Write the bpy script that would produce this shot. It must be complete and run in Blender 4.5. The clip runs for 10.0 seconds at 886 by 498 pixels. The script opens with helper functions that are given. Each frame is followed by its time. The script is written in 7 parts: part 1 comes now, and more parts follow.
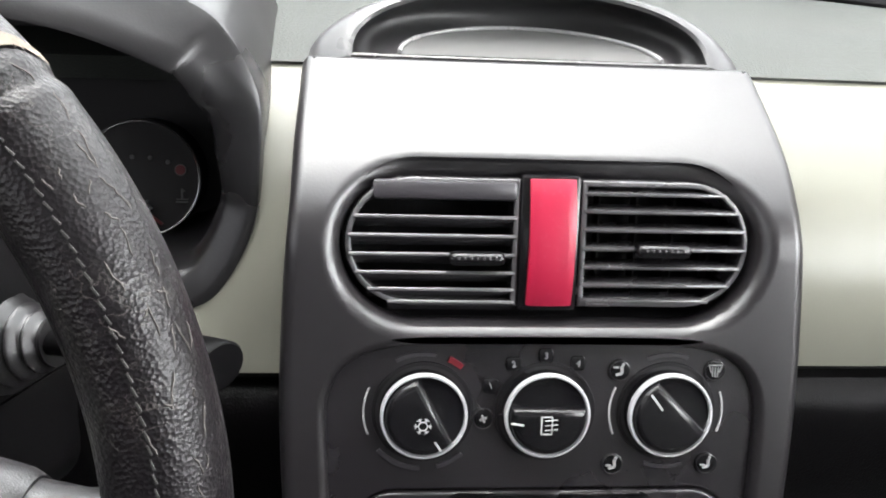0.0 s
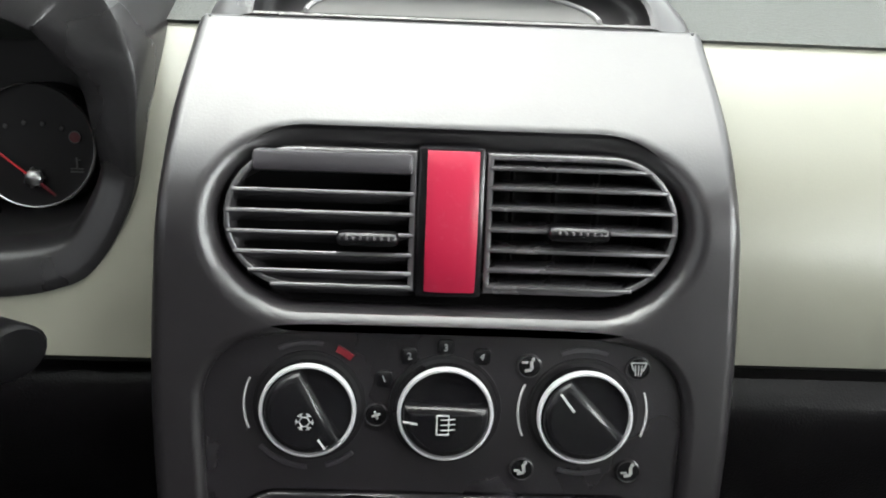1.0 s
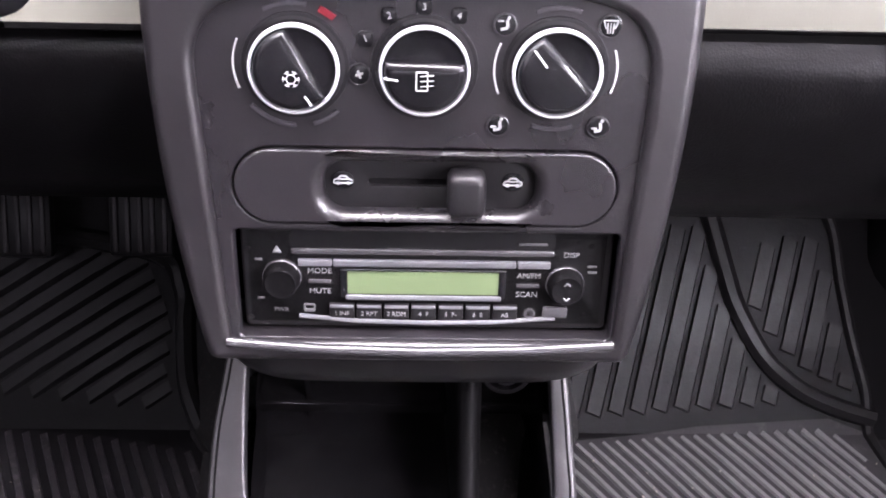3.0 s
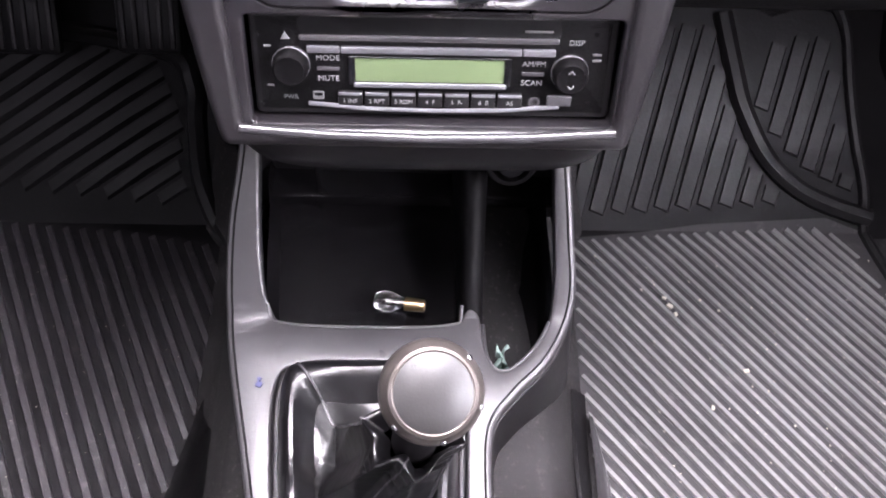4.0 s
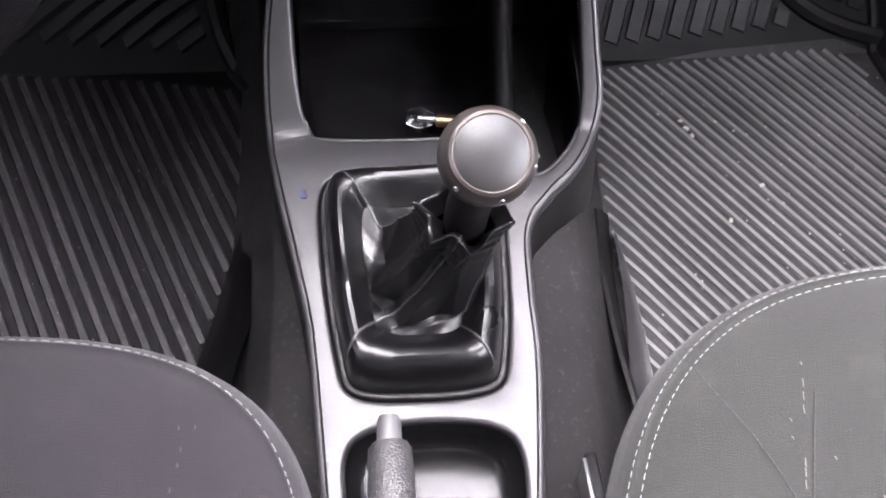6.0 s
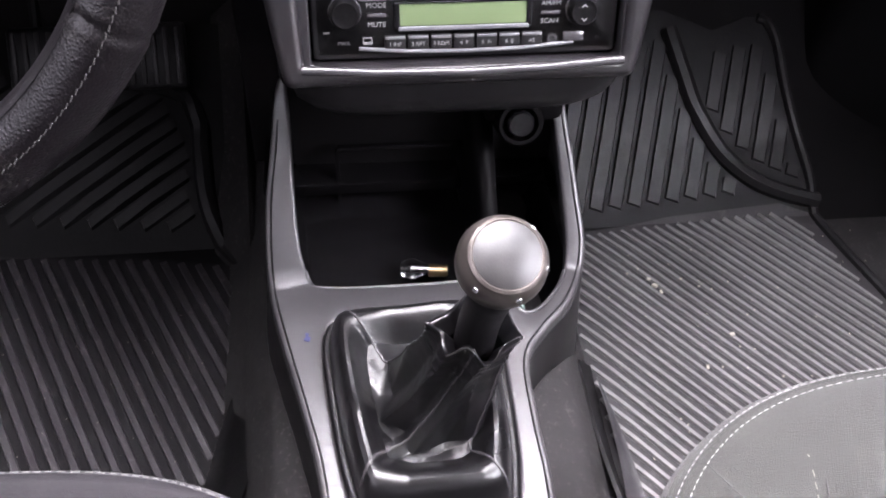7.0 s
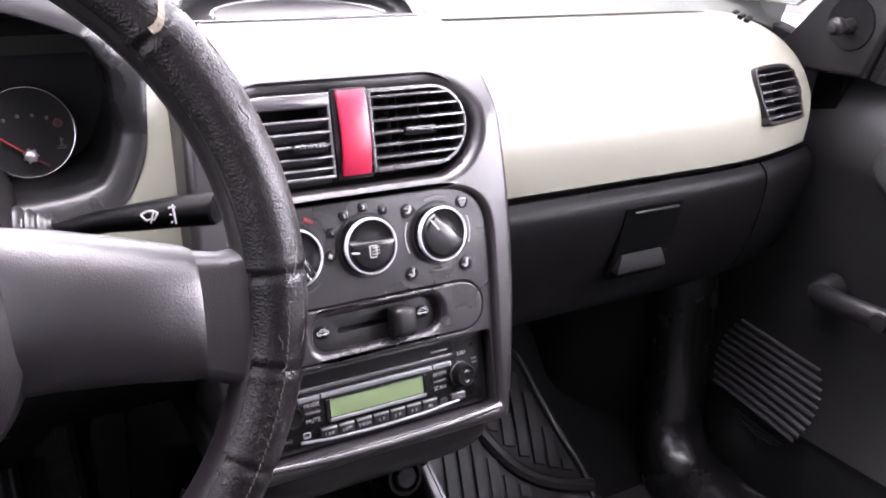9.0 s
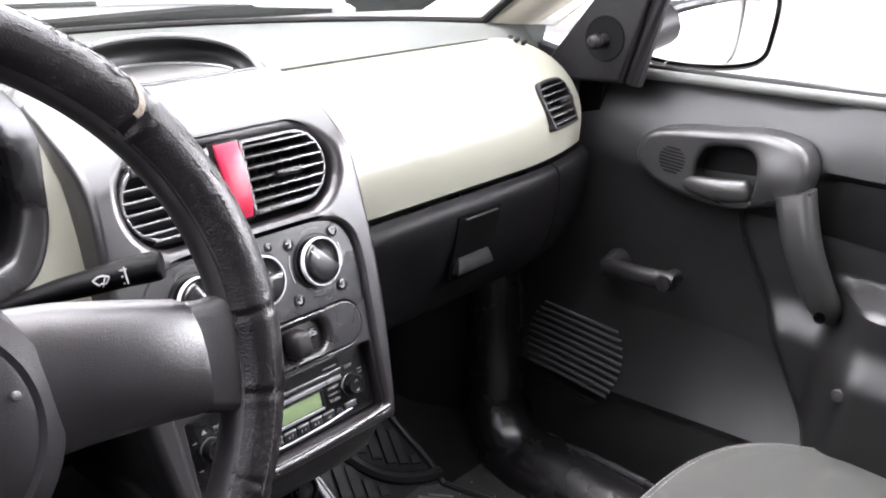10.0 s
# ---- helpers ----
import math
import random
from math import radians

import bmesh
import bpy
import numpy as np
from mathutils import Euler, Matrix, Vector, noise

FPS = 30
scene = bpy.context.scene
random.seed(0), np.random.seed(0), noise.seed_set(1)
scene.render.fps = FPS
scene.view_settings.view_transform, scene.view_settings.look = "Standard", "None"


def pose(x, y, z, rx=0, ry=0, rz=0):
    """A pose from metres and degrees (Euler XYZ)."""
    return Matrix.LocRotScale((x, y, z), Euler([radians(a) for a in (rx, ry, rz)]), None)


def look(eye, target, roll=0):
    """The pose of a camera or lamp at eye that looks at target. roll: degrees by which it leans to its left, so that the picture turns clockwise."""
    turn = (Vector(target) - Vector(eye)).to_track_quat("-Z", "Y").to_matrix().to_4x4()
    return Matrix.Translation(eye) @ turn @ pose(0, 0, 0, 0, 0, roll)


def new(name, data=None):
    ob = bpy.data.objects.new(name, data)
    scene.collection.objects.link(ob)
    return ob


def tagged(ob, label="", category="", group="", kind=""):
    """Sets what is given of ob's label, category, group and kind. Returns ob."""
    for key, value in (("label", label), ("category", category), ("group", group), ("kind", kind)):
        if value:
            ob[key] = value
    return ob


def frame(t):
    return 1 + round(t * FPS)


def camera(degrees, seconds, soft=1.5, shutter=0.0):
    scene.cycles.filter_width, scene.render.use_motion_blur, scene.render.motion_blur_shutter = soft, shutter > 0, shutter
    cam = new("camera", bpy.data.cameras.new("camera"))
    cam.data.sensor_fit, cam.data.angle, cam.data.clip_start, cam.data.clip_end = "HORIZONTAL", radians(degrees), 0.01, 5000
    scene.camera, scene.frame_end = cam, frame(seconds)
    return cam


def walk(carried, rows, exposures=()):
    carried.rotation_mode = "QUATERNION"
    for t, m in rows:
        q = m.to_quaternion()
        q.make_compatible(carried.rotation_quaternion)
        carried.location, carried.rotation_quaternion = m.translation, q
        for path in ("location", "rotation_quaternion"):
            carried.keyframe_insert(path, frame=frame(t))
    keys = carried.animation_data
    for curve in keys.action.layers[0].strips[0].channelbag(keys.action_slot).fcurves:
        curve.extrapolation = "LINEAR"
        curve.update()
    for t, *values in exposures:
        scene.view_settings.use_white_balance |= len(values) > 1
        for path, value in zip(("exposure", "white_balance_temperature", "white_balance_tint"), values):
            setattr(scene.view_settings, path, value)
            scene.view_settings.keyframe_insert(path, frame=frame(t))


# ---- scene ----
cam = camera(50.4, 10.0, soft=1.9)
PATH = [
    (0, (-0.09, 0.069, 0.739), (0.111, 1.812, -0.221), 4.0),
    (0.5, (-0.045, 0.084, 0.735), (0.085, 1.817, -0.254), 3.3),
    (1, (-0.015, 0.102, 0.723), (0.05, 1.829, -0.284), 2.9),
    (1.5, (-0.011, 0.106, 0.712), (0.033, 1.834, -0.294), 2.3),
    (2, (-0.014, 0.101, 0.715), (0.034, 1.766, -0.392), 2.6),
    (2.5, (-0.0145, 0.0766, 0.710), (0.0729, 1.6467, -0.5258), 2.9),
    (3, (-0.002, 0.0645, 0.709), (0.0545, 1.4546, -0.7279), 2.45),
    (3.2, (0.001, 0.0640, 0.7155), (0.0518, 1.3540, -0.8110), 2.5),
    (4.5, (-0.004, 0.025, 0.707), (0.029, 1.064, -1.002), 2.3),
    (5, (-0.012, 0.006, 0.7025), (0.010, 0.952, -1.060), 1.0),
    (5.2, (-0.014, 0.0, 0.701), (-0.001, 0.9, -1.085), 0.4),
    (6.5, (-0.052, -0.046, 0.695), (0.061, 0.885, -1.071), 3.4),
    (7, (-0.076, -0.084, 0.685), (0.135, 1.218, -0.818), 3.7),
    (7.5, (-0.107, -0.11, 0.689), (0.398, 1.411, -0.507), 4.2),
    (8, (-0.142, -0.14, 0.712), (0.614, 1.427, -0.274), 5.5),
    (8.5, (-0.205, -0.127, 0.732), (0.752, 1.37, -0.185), 6.7),
    (9, (-0.28, -0.105, 0.757), (0.724, 1.385, -0.122), 6.1),
    (9.5, (-0.346, -0.105, 0.762), (0.864, 1.26, -0.059), 6.6),
    (10, (-0.407, -0.103, 0.784), (1.016, 1.057, -0.01), 4.5),
]
EXPOSURES = [(t, e + 1.30, k, g) for t, e, k, g in ((0.0, 0.38, 6480, 13.0), (0.5, 0.11, 6500, 9.0), (1.0, 0.07, 6500, 8.0), (1.6, 0.13, 6500, 8.0), (2.0, 0.6, 6420, 12.0), (2.5, 1.32, 6350, 25.0), (3.0, 1.68, 6320, 31.0), (4.5, 1.50, 6300, 27.0), (5.0, 1.30, 6300, 26.0), (6.5, 1.05, 6300, 26.0), (7.0, 1.42, 6300, 26.0), (7.5, 2.1, 6300, 29.0), (8.0, 2.15, 6300, 34.0), (8.5, 1.87, 6300, 33.0), (9.0, 1.23, 6350, 28.0), (10.0, 1.10, 6400, 19.0))]
walk(cam, [(t, look(eye, target, roll)) for t, eye, target, roll in PATH], EXPOSURES)

# ---- light ----
world = bpy.data.worlds.new("overcast")
scene.world = world
world.use_nodes = True
wn = world.node_tree
sky = wn.nodes.new("ShaderNodeTexSky")
sky.sky_type, sky.sun_disc = "NISHITA", False
sky.sun_elevation, sky.sun_rotation = radians(71), radians(-8)
sky.air_density, sky.dust_density = 1.0, 4.0
desat = wn.nodes.new("ShaderNodeHueSaturation")
desat.inputs["Saturation"].default_value = 0.22
wn.links.new(sky.outputs[0], desat.inputs["Color"])
wn.links.new(desat.outputs[0], wn.nodes["Background"].inputs["Color"])
wn.nodes["Background"].inputs["Strength"].default_value = 0.06
sun = new("sun", bpy.data.lights.new("sun", "SUN"))
sun.data.energy, sun.data.angle, sun.data.color = 1.5, radians(54), (1.0, 0.98, 0.95)
sun.matrix_world = look((-0.2, 1.35, 4.0), (0, 0, 0))
SKYLIGHT = (0.97, 0.99, 1.0)


def window_light(name, eye, target, wide, high, power):
    lamp = new(name, bpy.data.lights.new(name, "AREA"))
    lamp.data.shape, lamp.data.size, lamp.data.size_y = "RECTANGLE", wide, high
    lamp.data.energy, lamp.data.color = power, SKYLIGHT
    lamp.matrix_world = look(eye, target)
    return lamp


window_light("windscreen_daylight", (0.0, 0.45, 0.895), (0.0, -0.12, 0.075), 1.0, 0.72, 3.6)
window_light("passenger_window_daylight", (0.64, -0.05, 0.78), (0.0, 0.05, 0.35), 0.7, 0.34, 3.4)
window_light("rear_window_daylight", (0.0, -1.22, 0.90), (0.0, 0.2, 0.55), 1.0, 0.30, 0.3)
window_light("driver_window_daylight", (-0.66, -0.05, 0.78), (0.0, 0.05, 0.35), 0.7, 0.34, 0.25)

# ---- materials ----
MATERIALS = {}


def surface(name, colour, rough=0.5, metal=0.0, vary=0.12, grain=400.0, bump=0.05, stain=14.0, stain_amount=0.0,
            stain_colour=(0.4, 0.38, 0.36), coat=0.0, voronoi=False, spec=0.5, rough_vary=0.08, sheen=0.0):
    if name in MATERIALS:
        return MATERIALS[name]
    m = bpy.data.materials.new(name)
    m.use_nodes = True
    t = m.node_tree
    b = t.nodes["Principled BSDF"]
    b.inputs["Metallic"].default_value = metal
    b.inputs["Specular IOR Level"].default_value = spec
    b.inputs["Coat Weight"].default_value = coat
    b.inputs["Coat Roughness"].default_value = 0.15
    if sheen:
        b.inputs["Sheen Weight"].default_value = sheen
        b.inputs["Sheen Roughness"].default_value = 0.5
    co = t.nodes.new("ShaderNodeTexCoord")
    big = t.nodes.new("ShaderNodeTexNoise")
    big.inputs["Scale"].default_value, big.inputs["Detail"].default_value = stain, 6.0
    fine = t.nodes.new("ShaderNodeTexVoronoi" if voronoi else "ShaderNodeTexNoise")
    fine.inputs["Scale"].default_value = grain
    for n in (big, fine):
        t.links.new(co.outputs["Object"], n.inputs["Vector"])
    fine_out = fine.outputs["Distance"] if voronoi else fine.outputs["Fac"]
    ramp = t.nodes.new("ShaderNodeMapRange")
    ramp.inputs["To Min"].default_value, ramp.inputs["To Max"].default_value = 1 - vary, 1 + vary
    t.links.new(big.outputs["Fac"], ramp.inputs["Value"])
    mul = t.nodes.new("ShaderNodeMix")
    mul.data_type, mul.blend_type = "RGBA", "MULTIPLY"
    mul.inputs["Factor"].default_value = 1.0
    mul.inputs["A"].default_value = (*colour, 1)
    t.links.new(ramp.outputs[0], mul.inputs["B"])
    colour_out = mul.outputs["Result"]
    if stain_amount:
        spots = t.nodes.new("ShaderNodeTexNoise")
        spots.inputs["Scale"].default_value, spots.inputs["Detail"].default_value = stain * 5, 8.0
        spots.inputs["Roughness"].default_value = 0.7
        t.links.new(co.outputs["Object"], spots.inputs["Vector"])
        cut = t.nodes.new("ShaderNodeMapRange")
        cut.inputs["From Min"].default_value, cut.inputs["From Max"].default_value = 0.56, 0.74
        cut.inputs["To Max"].default_value = stain_amount
        t.links.new(spots.outputs["Fac"], cut.inputs["Value"])
        dirt = t.nodes.new("ShaderNodeMix")
        dirt.data_type = "RGBA"
        dirt.inputs["B"].default_value = (*stain_colour, 1)
        t.links.new(cut.outputs[0], dirt.inputs["Factor"])
        t.links.new(colour_out, dirt.inputs["A"])
        colour_out = dirt.outputs["Result"]
    t.links.new(colour_out, b.inputs["Base Color"])
    rr = t.nodes.new("ShaderNodeMapRange")
    rr.inputs["To Min"].default_value, rr.inputs["To Max"].default_value = max(0.02, rough - rough_vary), min(1, rough + rough_vary)
    t.links.new(big.outputs["Fac"], rr.inputs["Value"])
    t.links.new(rr.outputs[0], b.inputs["Roughness"])
    if bump:
        bp = t.nodes.new("ShaderNodeBump")
        bp.inputs["Strength"].default_value, bp.inputs["Distance"].default_value = bump, 0.001
        t.links.new(fine_out, bp.inputs["Height"])
        t.links.new(bp.outputs[0], b.inputs["Normal"])
    MATERIALS[name] = m
    return m


STACK = surface("dark_grey_satin_fascia", (0.0088, 0.0078, 0.0086), 0.315, grain=900, bump=0.05, vary=0.08, spec=0.86)
HOOD = surface("smooth_grey_hood_plastic", (0.032, 0.031, 0.032), 0.30, grain=900, bump=0.05, vary=0.08, spec=0.8)
PANEL = surface("charcoal_control_panel", (0.0098, 0.0087, 0.0098), 0.29, grain=1100, bump=0.12, vary=0.14, spec=0.7)
BLACK = surface("black_plastic", (0.0068, 0.0063, 0.0068), 0.40, grain=900, bump=0.10, spec=0.3)
GLOSS = surface("gloss_black_knob", (0.0042, 0.0040, 0.0046), 0.22, bump=0.0, vary=0.1, spec=0.6)
DARK = surface("matt_black_recess", (0.006, 0.0057, 0.006), 0.8, bump=0.0, spec=0.08)
SLAT = surface("satin_black_slat", (0.044, 0.042, 0.0445), 0.26, bump=0.0, spec=1.0)
CREAM = surface("cream_painted_panel", (0.155, 0.155, 0.126), 0.32, grain=900, bump=0.03, vary=0.05)
PAD = surface("grained_grey_dash_pad", (0.050, 0.054, 0.050), 0.58, grain=650, bump=0.25, vary=0.12, voronoi=True, spec=0.2)
DASH = surface("grained_black_dash", (0.0022, 0.0020, 0.0022), 0.40, grain=900, bump=0.14, vary=0.12, voronoi=True, spec=0.085)
RED = surface("red_painted_strip", (0.27, 0.008, 0.030), 0.34, grain=900, bump=0.03, vary=0.06, stain_amount=0.04, stain_colour=(0.75, 0.6, 0.58), stain=60)
CHROME = surface("satin_chrome", (0.78, 0.78, 0.80), 0.22, metal=1.0, bump=0.0, vary=0.05)
SATINRING = surface("satin_silver_ring", (0.50, 0.50, 0.515), 0.30, metal=0.4, bump=0.0, vary=0.05, spec=0.7)
DIMRED = surface("dark_red_mark", (0.10, 0.006, 0.010), 0.35, bump=0.0)
WHITE = surface("white_print", (0.29, 0.29, 0.29), 0.5, bump=0.0, vary=0.03)
DIALPRINT = surface("soft_white_print", (0.20, 0.20, 0.20), 0.5, bump=0.0, vary=0.05)
DIMPRINT = surface("grey_print", (0.085, 0.085, 0.085), 0.5, bump=0.0, vary=0.05)
LCD = surface("green_lcd", (0.098, 0.135, 0.066), 0.40, bump=0.0, vary=0.08, spec=0.25)


def cracked(m, scale, colour, amount):
    """Fine pale cracks where the leather has worn."""
    t = m.node_tree
    b = t.nodes["Principled BSDF"]
    old = b.inputs["Base Color"].links[0].from_socket
    co = t.nodes.new("ShaderNodeTexCoord")
    bend = t.nodes.new("ShaderNodeTexNoise")
    bend.inputs["Scale"].default_value, bend.inputs["Detail"].default_value = scale * 0.9, 6.0
    t.links.new(co.outputs["Object"], bend.inputs["Vector"])
    add = t.nodes.new("ShaderNodeVectorMath")
    add.operation = "MULTIPLY_ADD"
    add.inputs[1].default_value = (0.030, 0.030, 0.030)
    t.links.new(bend.outputs["Color"], add.inputs[0])
    t.links.new(co.outputs["Object"], add.inputs[2])
    cell = t.nodes.new("ShaderNodeTexVoronoi")
    cell.feature = "DISTANCE_TO_EDGE"
    cell.inputs["Scale"].default_value = scale
    t.links.new(add.outputs[0], cell.inputs["Vector"])
    line = t.nodes.new("ShaderNodeMapRange")
    line.inputs["From Min"].default_value, line.inputs["From Max"].default_value = 0.0, 0.030
    line.inputs["To Min"].default_value, line.inputs["To Max"].default_value = amount, 0.0
    t.links.new(cell.outputs["Distance"], line.inputs["Value"])
    where = t.nodes.new("ShaderNodeTexNoise")
    where.inputs["Scale"].default_value, where.inputs["Detail"].default_value = 38.0, 5.0
    t.links.new(co.outputs["Object"], where.inputs["Vector"])
    cut = t.nodes.new("ShaderNodeMapRange")
    cut.inputs["From Min"].default_value, cut.inputs["From Max"].default_value = 0.50, 0.60
    t.links.new(where.outputs["Fac"], cut.inputs["Value"])
    both = t.nodes.new("ShaderNodeMath")
    both.operation = "MULTIPLY"
    t.links.new(line.outputs[0], both.inputs[0])
    t.links.new(cut.outputs[0], both.inputs[1])
    mix = t.nodes.new("ShaderNodeMix")
    mix.data_type = "RGBA"
    mix.inputs["B"].default_value = (*colour, 1)
    t.links.new(both.outputs[0], mix.inputs["Factor"])
    t.links.new(old, mix.inputs["A"])
    t.links.new(mix.outputs["Result"], b.inputs["Base Color"])


RIMLEATHER = surface("cracked_black_rim_leather", (0.0046, 0.0036, 0.0044), 0.31, grain=860, bump=0.24, vary=0.25, voronoi=True, stain=22, rough_vary=0.14, spec=0.42)
cracked(RIMLEATHER, 120.0, (0.075, 0.068, 0.064), 0.75)
VINYL = surface("glossy_black_vinyl", (0.0036, 0.0034, 0.0038), 0.30, grain=110, bump=0.30, vary=0.2, spec=0.6)
WHEELPLASTIC = surface("grey_wheel_plastic", (0.0068, 0.0053, 0.0066), 0.36, grain=1500, bump=0.14, vary=0.1, voronoi=True, spec=1.0)
CONSOLE = surface("grey_console_plastic", (0.029, 0.0278, 0.029), 0.31, grain=900, bump=0.08, vary=0.08, stain_amount=0.12, stain_colour=(0.12, 0.115, 0.11), stain=30, spec=0.58)
RUBBER = surface("ribbed_black_rubber", (0.0045, 0.0042, 0.0045), 0.50, grain=300, bump=0.2, vary=0.25, stain_amount=0.3, stain_colour=(0.015, 0.014, 0.014), stain=12, spec=0.14)
# passenger mat ribs: dust, plus window light painted in as a paler base
DUSTYLIT = surface("dusty_lit_rubber", (0.125, 0.121, 0.120), 0.48, grain=300, bump=0.3, vary=0.4, stain_amount=0.6, stain_colour=(0.22, 0.21, 0.20), stain=12)
TRAYGREY = surface("smooth_dark_tray", (0.0060, 0.0058, 0.0060), 0.22, grain=900, bump=0.05, vary=0.1, spec=0.5)
CARPET = surface("dark_grey_carpet", (0.026, 0.0246, 0.0248), 0.95, grain=1400, bump=0.9, vary=0.35, stain_amount=0.6, stain_colour=(0.11, 0.105, 0.10), stain=42, spec=0.1)
# carpet of the toe board: the shade under the dash is in this dark colour
TOESHADE = surface("shaded_toe_board_carpet", (0.0085, 0.0080, 0.0083), 0.95, grain=1400, bump=0.8, vary=0.3, spec=0.06)
FABRIC = surface("grey_seat_fabric", (0.0215, 0.0225, 0.0200), 0.85, grain=1500, bump=0.6, vary=0.3, stain_amount=0.45, stain_colour=(0.045, 0.047, 0.041), stain=4, sheen=0.10, spec=0.2)
PURPLEGREY = surface("dark_violet_grey_fabric", (0.0150, 0.0134, 0.0155), 0.85, grain=1500, bump=0.6, vary=0.25, stain_amount=0.3, stain_colour=(0.03, 0.028, 0.03), stain=5, sheen=0.10, spec=0.2)
TRAYBLACK = surface("shiny_black_tray", (0.0042, 0.0039, 0.0042), 0.24, grain=900, bump=0.04, vary=0.1, spec=0.30)
STALKBLACK = surface("dull_black_stalk", (0.0030, 0.0028, 0.0030), 0.55, grain=900, bump=0.06, vary=0.1, spec=0.07)
SILL = surface("shiny_black_sill", (0.0062, 0.0058, 0.0061), 0.26, grain=600, bump=0.08, vary=0.2, stain_amount=0.3, stain_colour=(0.018, 0.017, 0.0165), stain=30, spec=0.9)
# lighter copy of the sill black: the strip's lit edge is in the colour
SCUFF = surface("highlit_black_strip", (0.022, 0.0212, 0.0215), 0.27, grain=400, bump=0.15, vary=0.4, spec=1.0)
# passenger mat grooves: dust and the brighter side's light in one colour
GROOVE = surface("dusty_lit_groove", (0.028, 0.0265, 0.0273), 0.55, grain=300, bump=0.3, vary=0.4, stain_amount=0.6, stain_colour=(0.085, 0.080, 0.076), stain=12, spec=0.2)
# darker groove copy: the driver's side shade is put into the colour
GROOVESHADE = surface("shaded_rubber_groove", (0.0105, 0.0095, 0.0103), 0.60, grain=300, bump=0.3, vary=0.4, stain_amount=0.6, stain_colour=(0.045, 0.041, 0.040), stain=12, spec=0.15)
# near-black that paints the shade inside small hollows
HOLE = surface("painted_hollow_shade", (0.0008, 0.0008, 0.0008), 0.9, bump=0.0, spec=0.02)
# rubber copy with the footwell's shade painted in, for toe ribs, band and rim
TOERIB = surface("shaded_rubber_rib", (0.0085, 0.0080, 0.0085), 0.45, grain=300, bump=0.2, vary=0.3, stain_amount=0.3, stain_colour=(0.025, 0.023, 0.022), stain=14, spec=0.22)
RIBTOP = surface("scuffed_rubber_rib", (0.031, 0.0275, 0.030), 0.42, grain=300, bump=0.35, vary=0.6, stain_amount=0.8, stain_colour=(0.135, 0.122, 0.122), stain=20)
THREAD = surface("white_thread", (0.27, 0.265, 0.26), 0.8, bump=0.0)
GREYTHREAD = surface("dark_thread", (0.018, 0.018, 0.018), 0.6, bump=0.0)
TRIM = surface("charcoal_door_trim", (0.0058, 0.0056, 0.0058), 0.37, grain=1100, bump=0.10, vary=0.1, voronoi=True, spec=0.58)
HANDLE = surface("satin_grey_door_handle", (0.0150, 0.0148, 0.0149), 0.32, grain=900, bump=0.06, vary=0.08, spec=0.8)
RAISED = surface("charcoal_raised_mark", (0.026, 0.024, 0.027), 0.30, bump=0.0, vary=0.1, spec=0.9)
BEIGE = surface("beige_pillar_trim", (0.55, 0.52, 0.43), 0.6, grain=700, bump=0.15, vary=0.05)
HEADLINER = surface("pale_grey_headliner", (0.20, 0.198, 0.185), 0.95, grain=900, bump=0.4, vary=0.06)
BODY = surface("white_body_paint", (0.75, 0.75, 0.74), 0.25, bump=0.0, vary=0.03, coat=0.5)
METAL = surface("worn_steel", (0.60, 0.60, 0.60), 0.3, metal=1.0, bump=0.0, vary=0.12)
BRASS = surface("brass_cap", (0.75, 0.55, 0.30), 0.3, metal=1.0, bump=0.0)
NEEDLE = surface("red_print", (0.55, 0.03, 0.04), 0.5, bump=0.0)
DIRTMAT = surface("pale_lint", (0.42, 0.39, 0.32), 0.9, bump=0.0)
TISSUE = surface("pale_green_paper", (0.22, 0.30, 0.265), 0.8, bump=0.2, vary=0.2)
GROUND = surface("pale_concrete", (0.55, 0.55, 0.53), 0.9, grain=60, bump=0.3, vary=0.1, stain=2)


def clear_glass(name, tint=(1, 1, 1), rough=0.0):
    m = bpy.data.materials.new(name)
    m.use_nodes = True
    b = m.node_tree.nodes["Principled BSDF"]
    b.inputs["Base Color"].default_value = (*tint, 1)
    b.inputs["Transmission Weight"].default_value = 1.0
    b.inputs["Roughness"].default_value = rough
    b.inputs["IOR"].default_value = 1.45
    return m


GLASS = clear_glass("window_glass", (0.97, 1.0, 0.98))
MIRROR = surface("mirror_silver", (0.9, 0.9, 0.9), 0.03, metal=1.0, bump=0.0, vary=0.0, rough_vary=0.0)


# ---- mesh helpers ----
def link(name, bm, material, parent=None, label="", sharp=35, flat=False):
    bmesh.ops.recalc_face_normals(bm, faces=bm.faces)
    me = bpy.data.meshes.new(name)
    bm.to_mesh(me)
    bm.free()
    if not flat:
        for p in me.polygons:
            p.use_smooth = True
        me.set_sharp_from_angle(angle=radians(sharp))
    me.materials.append(material)
    ob = new(name, me)
    if parent:
        ob.parent = parent
        ob.matrix_parent_inverse = parent.matrix_basis.inverted()
    if label:
        tagged(ob, label)
    return ob


def part(name, bm, material, parent, label="", sharp=35):
    return link(name, bm, material, parent, label, sharp)


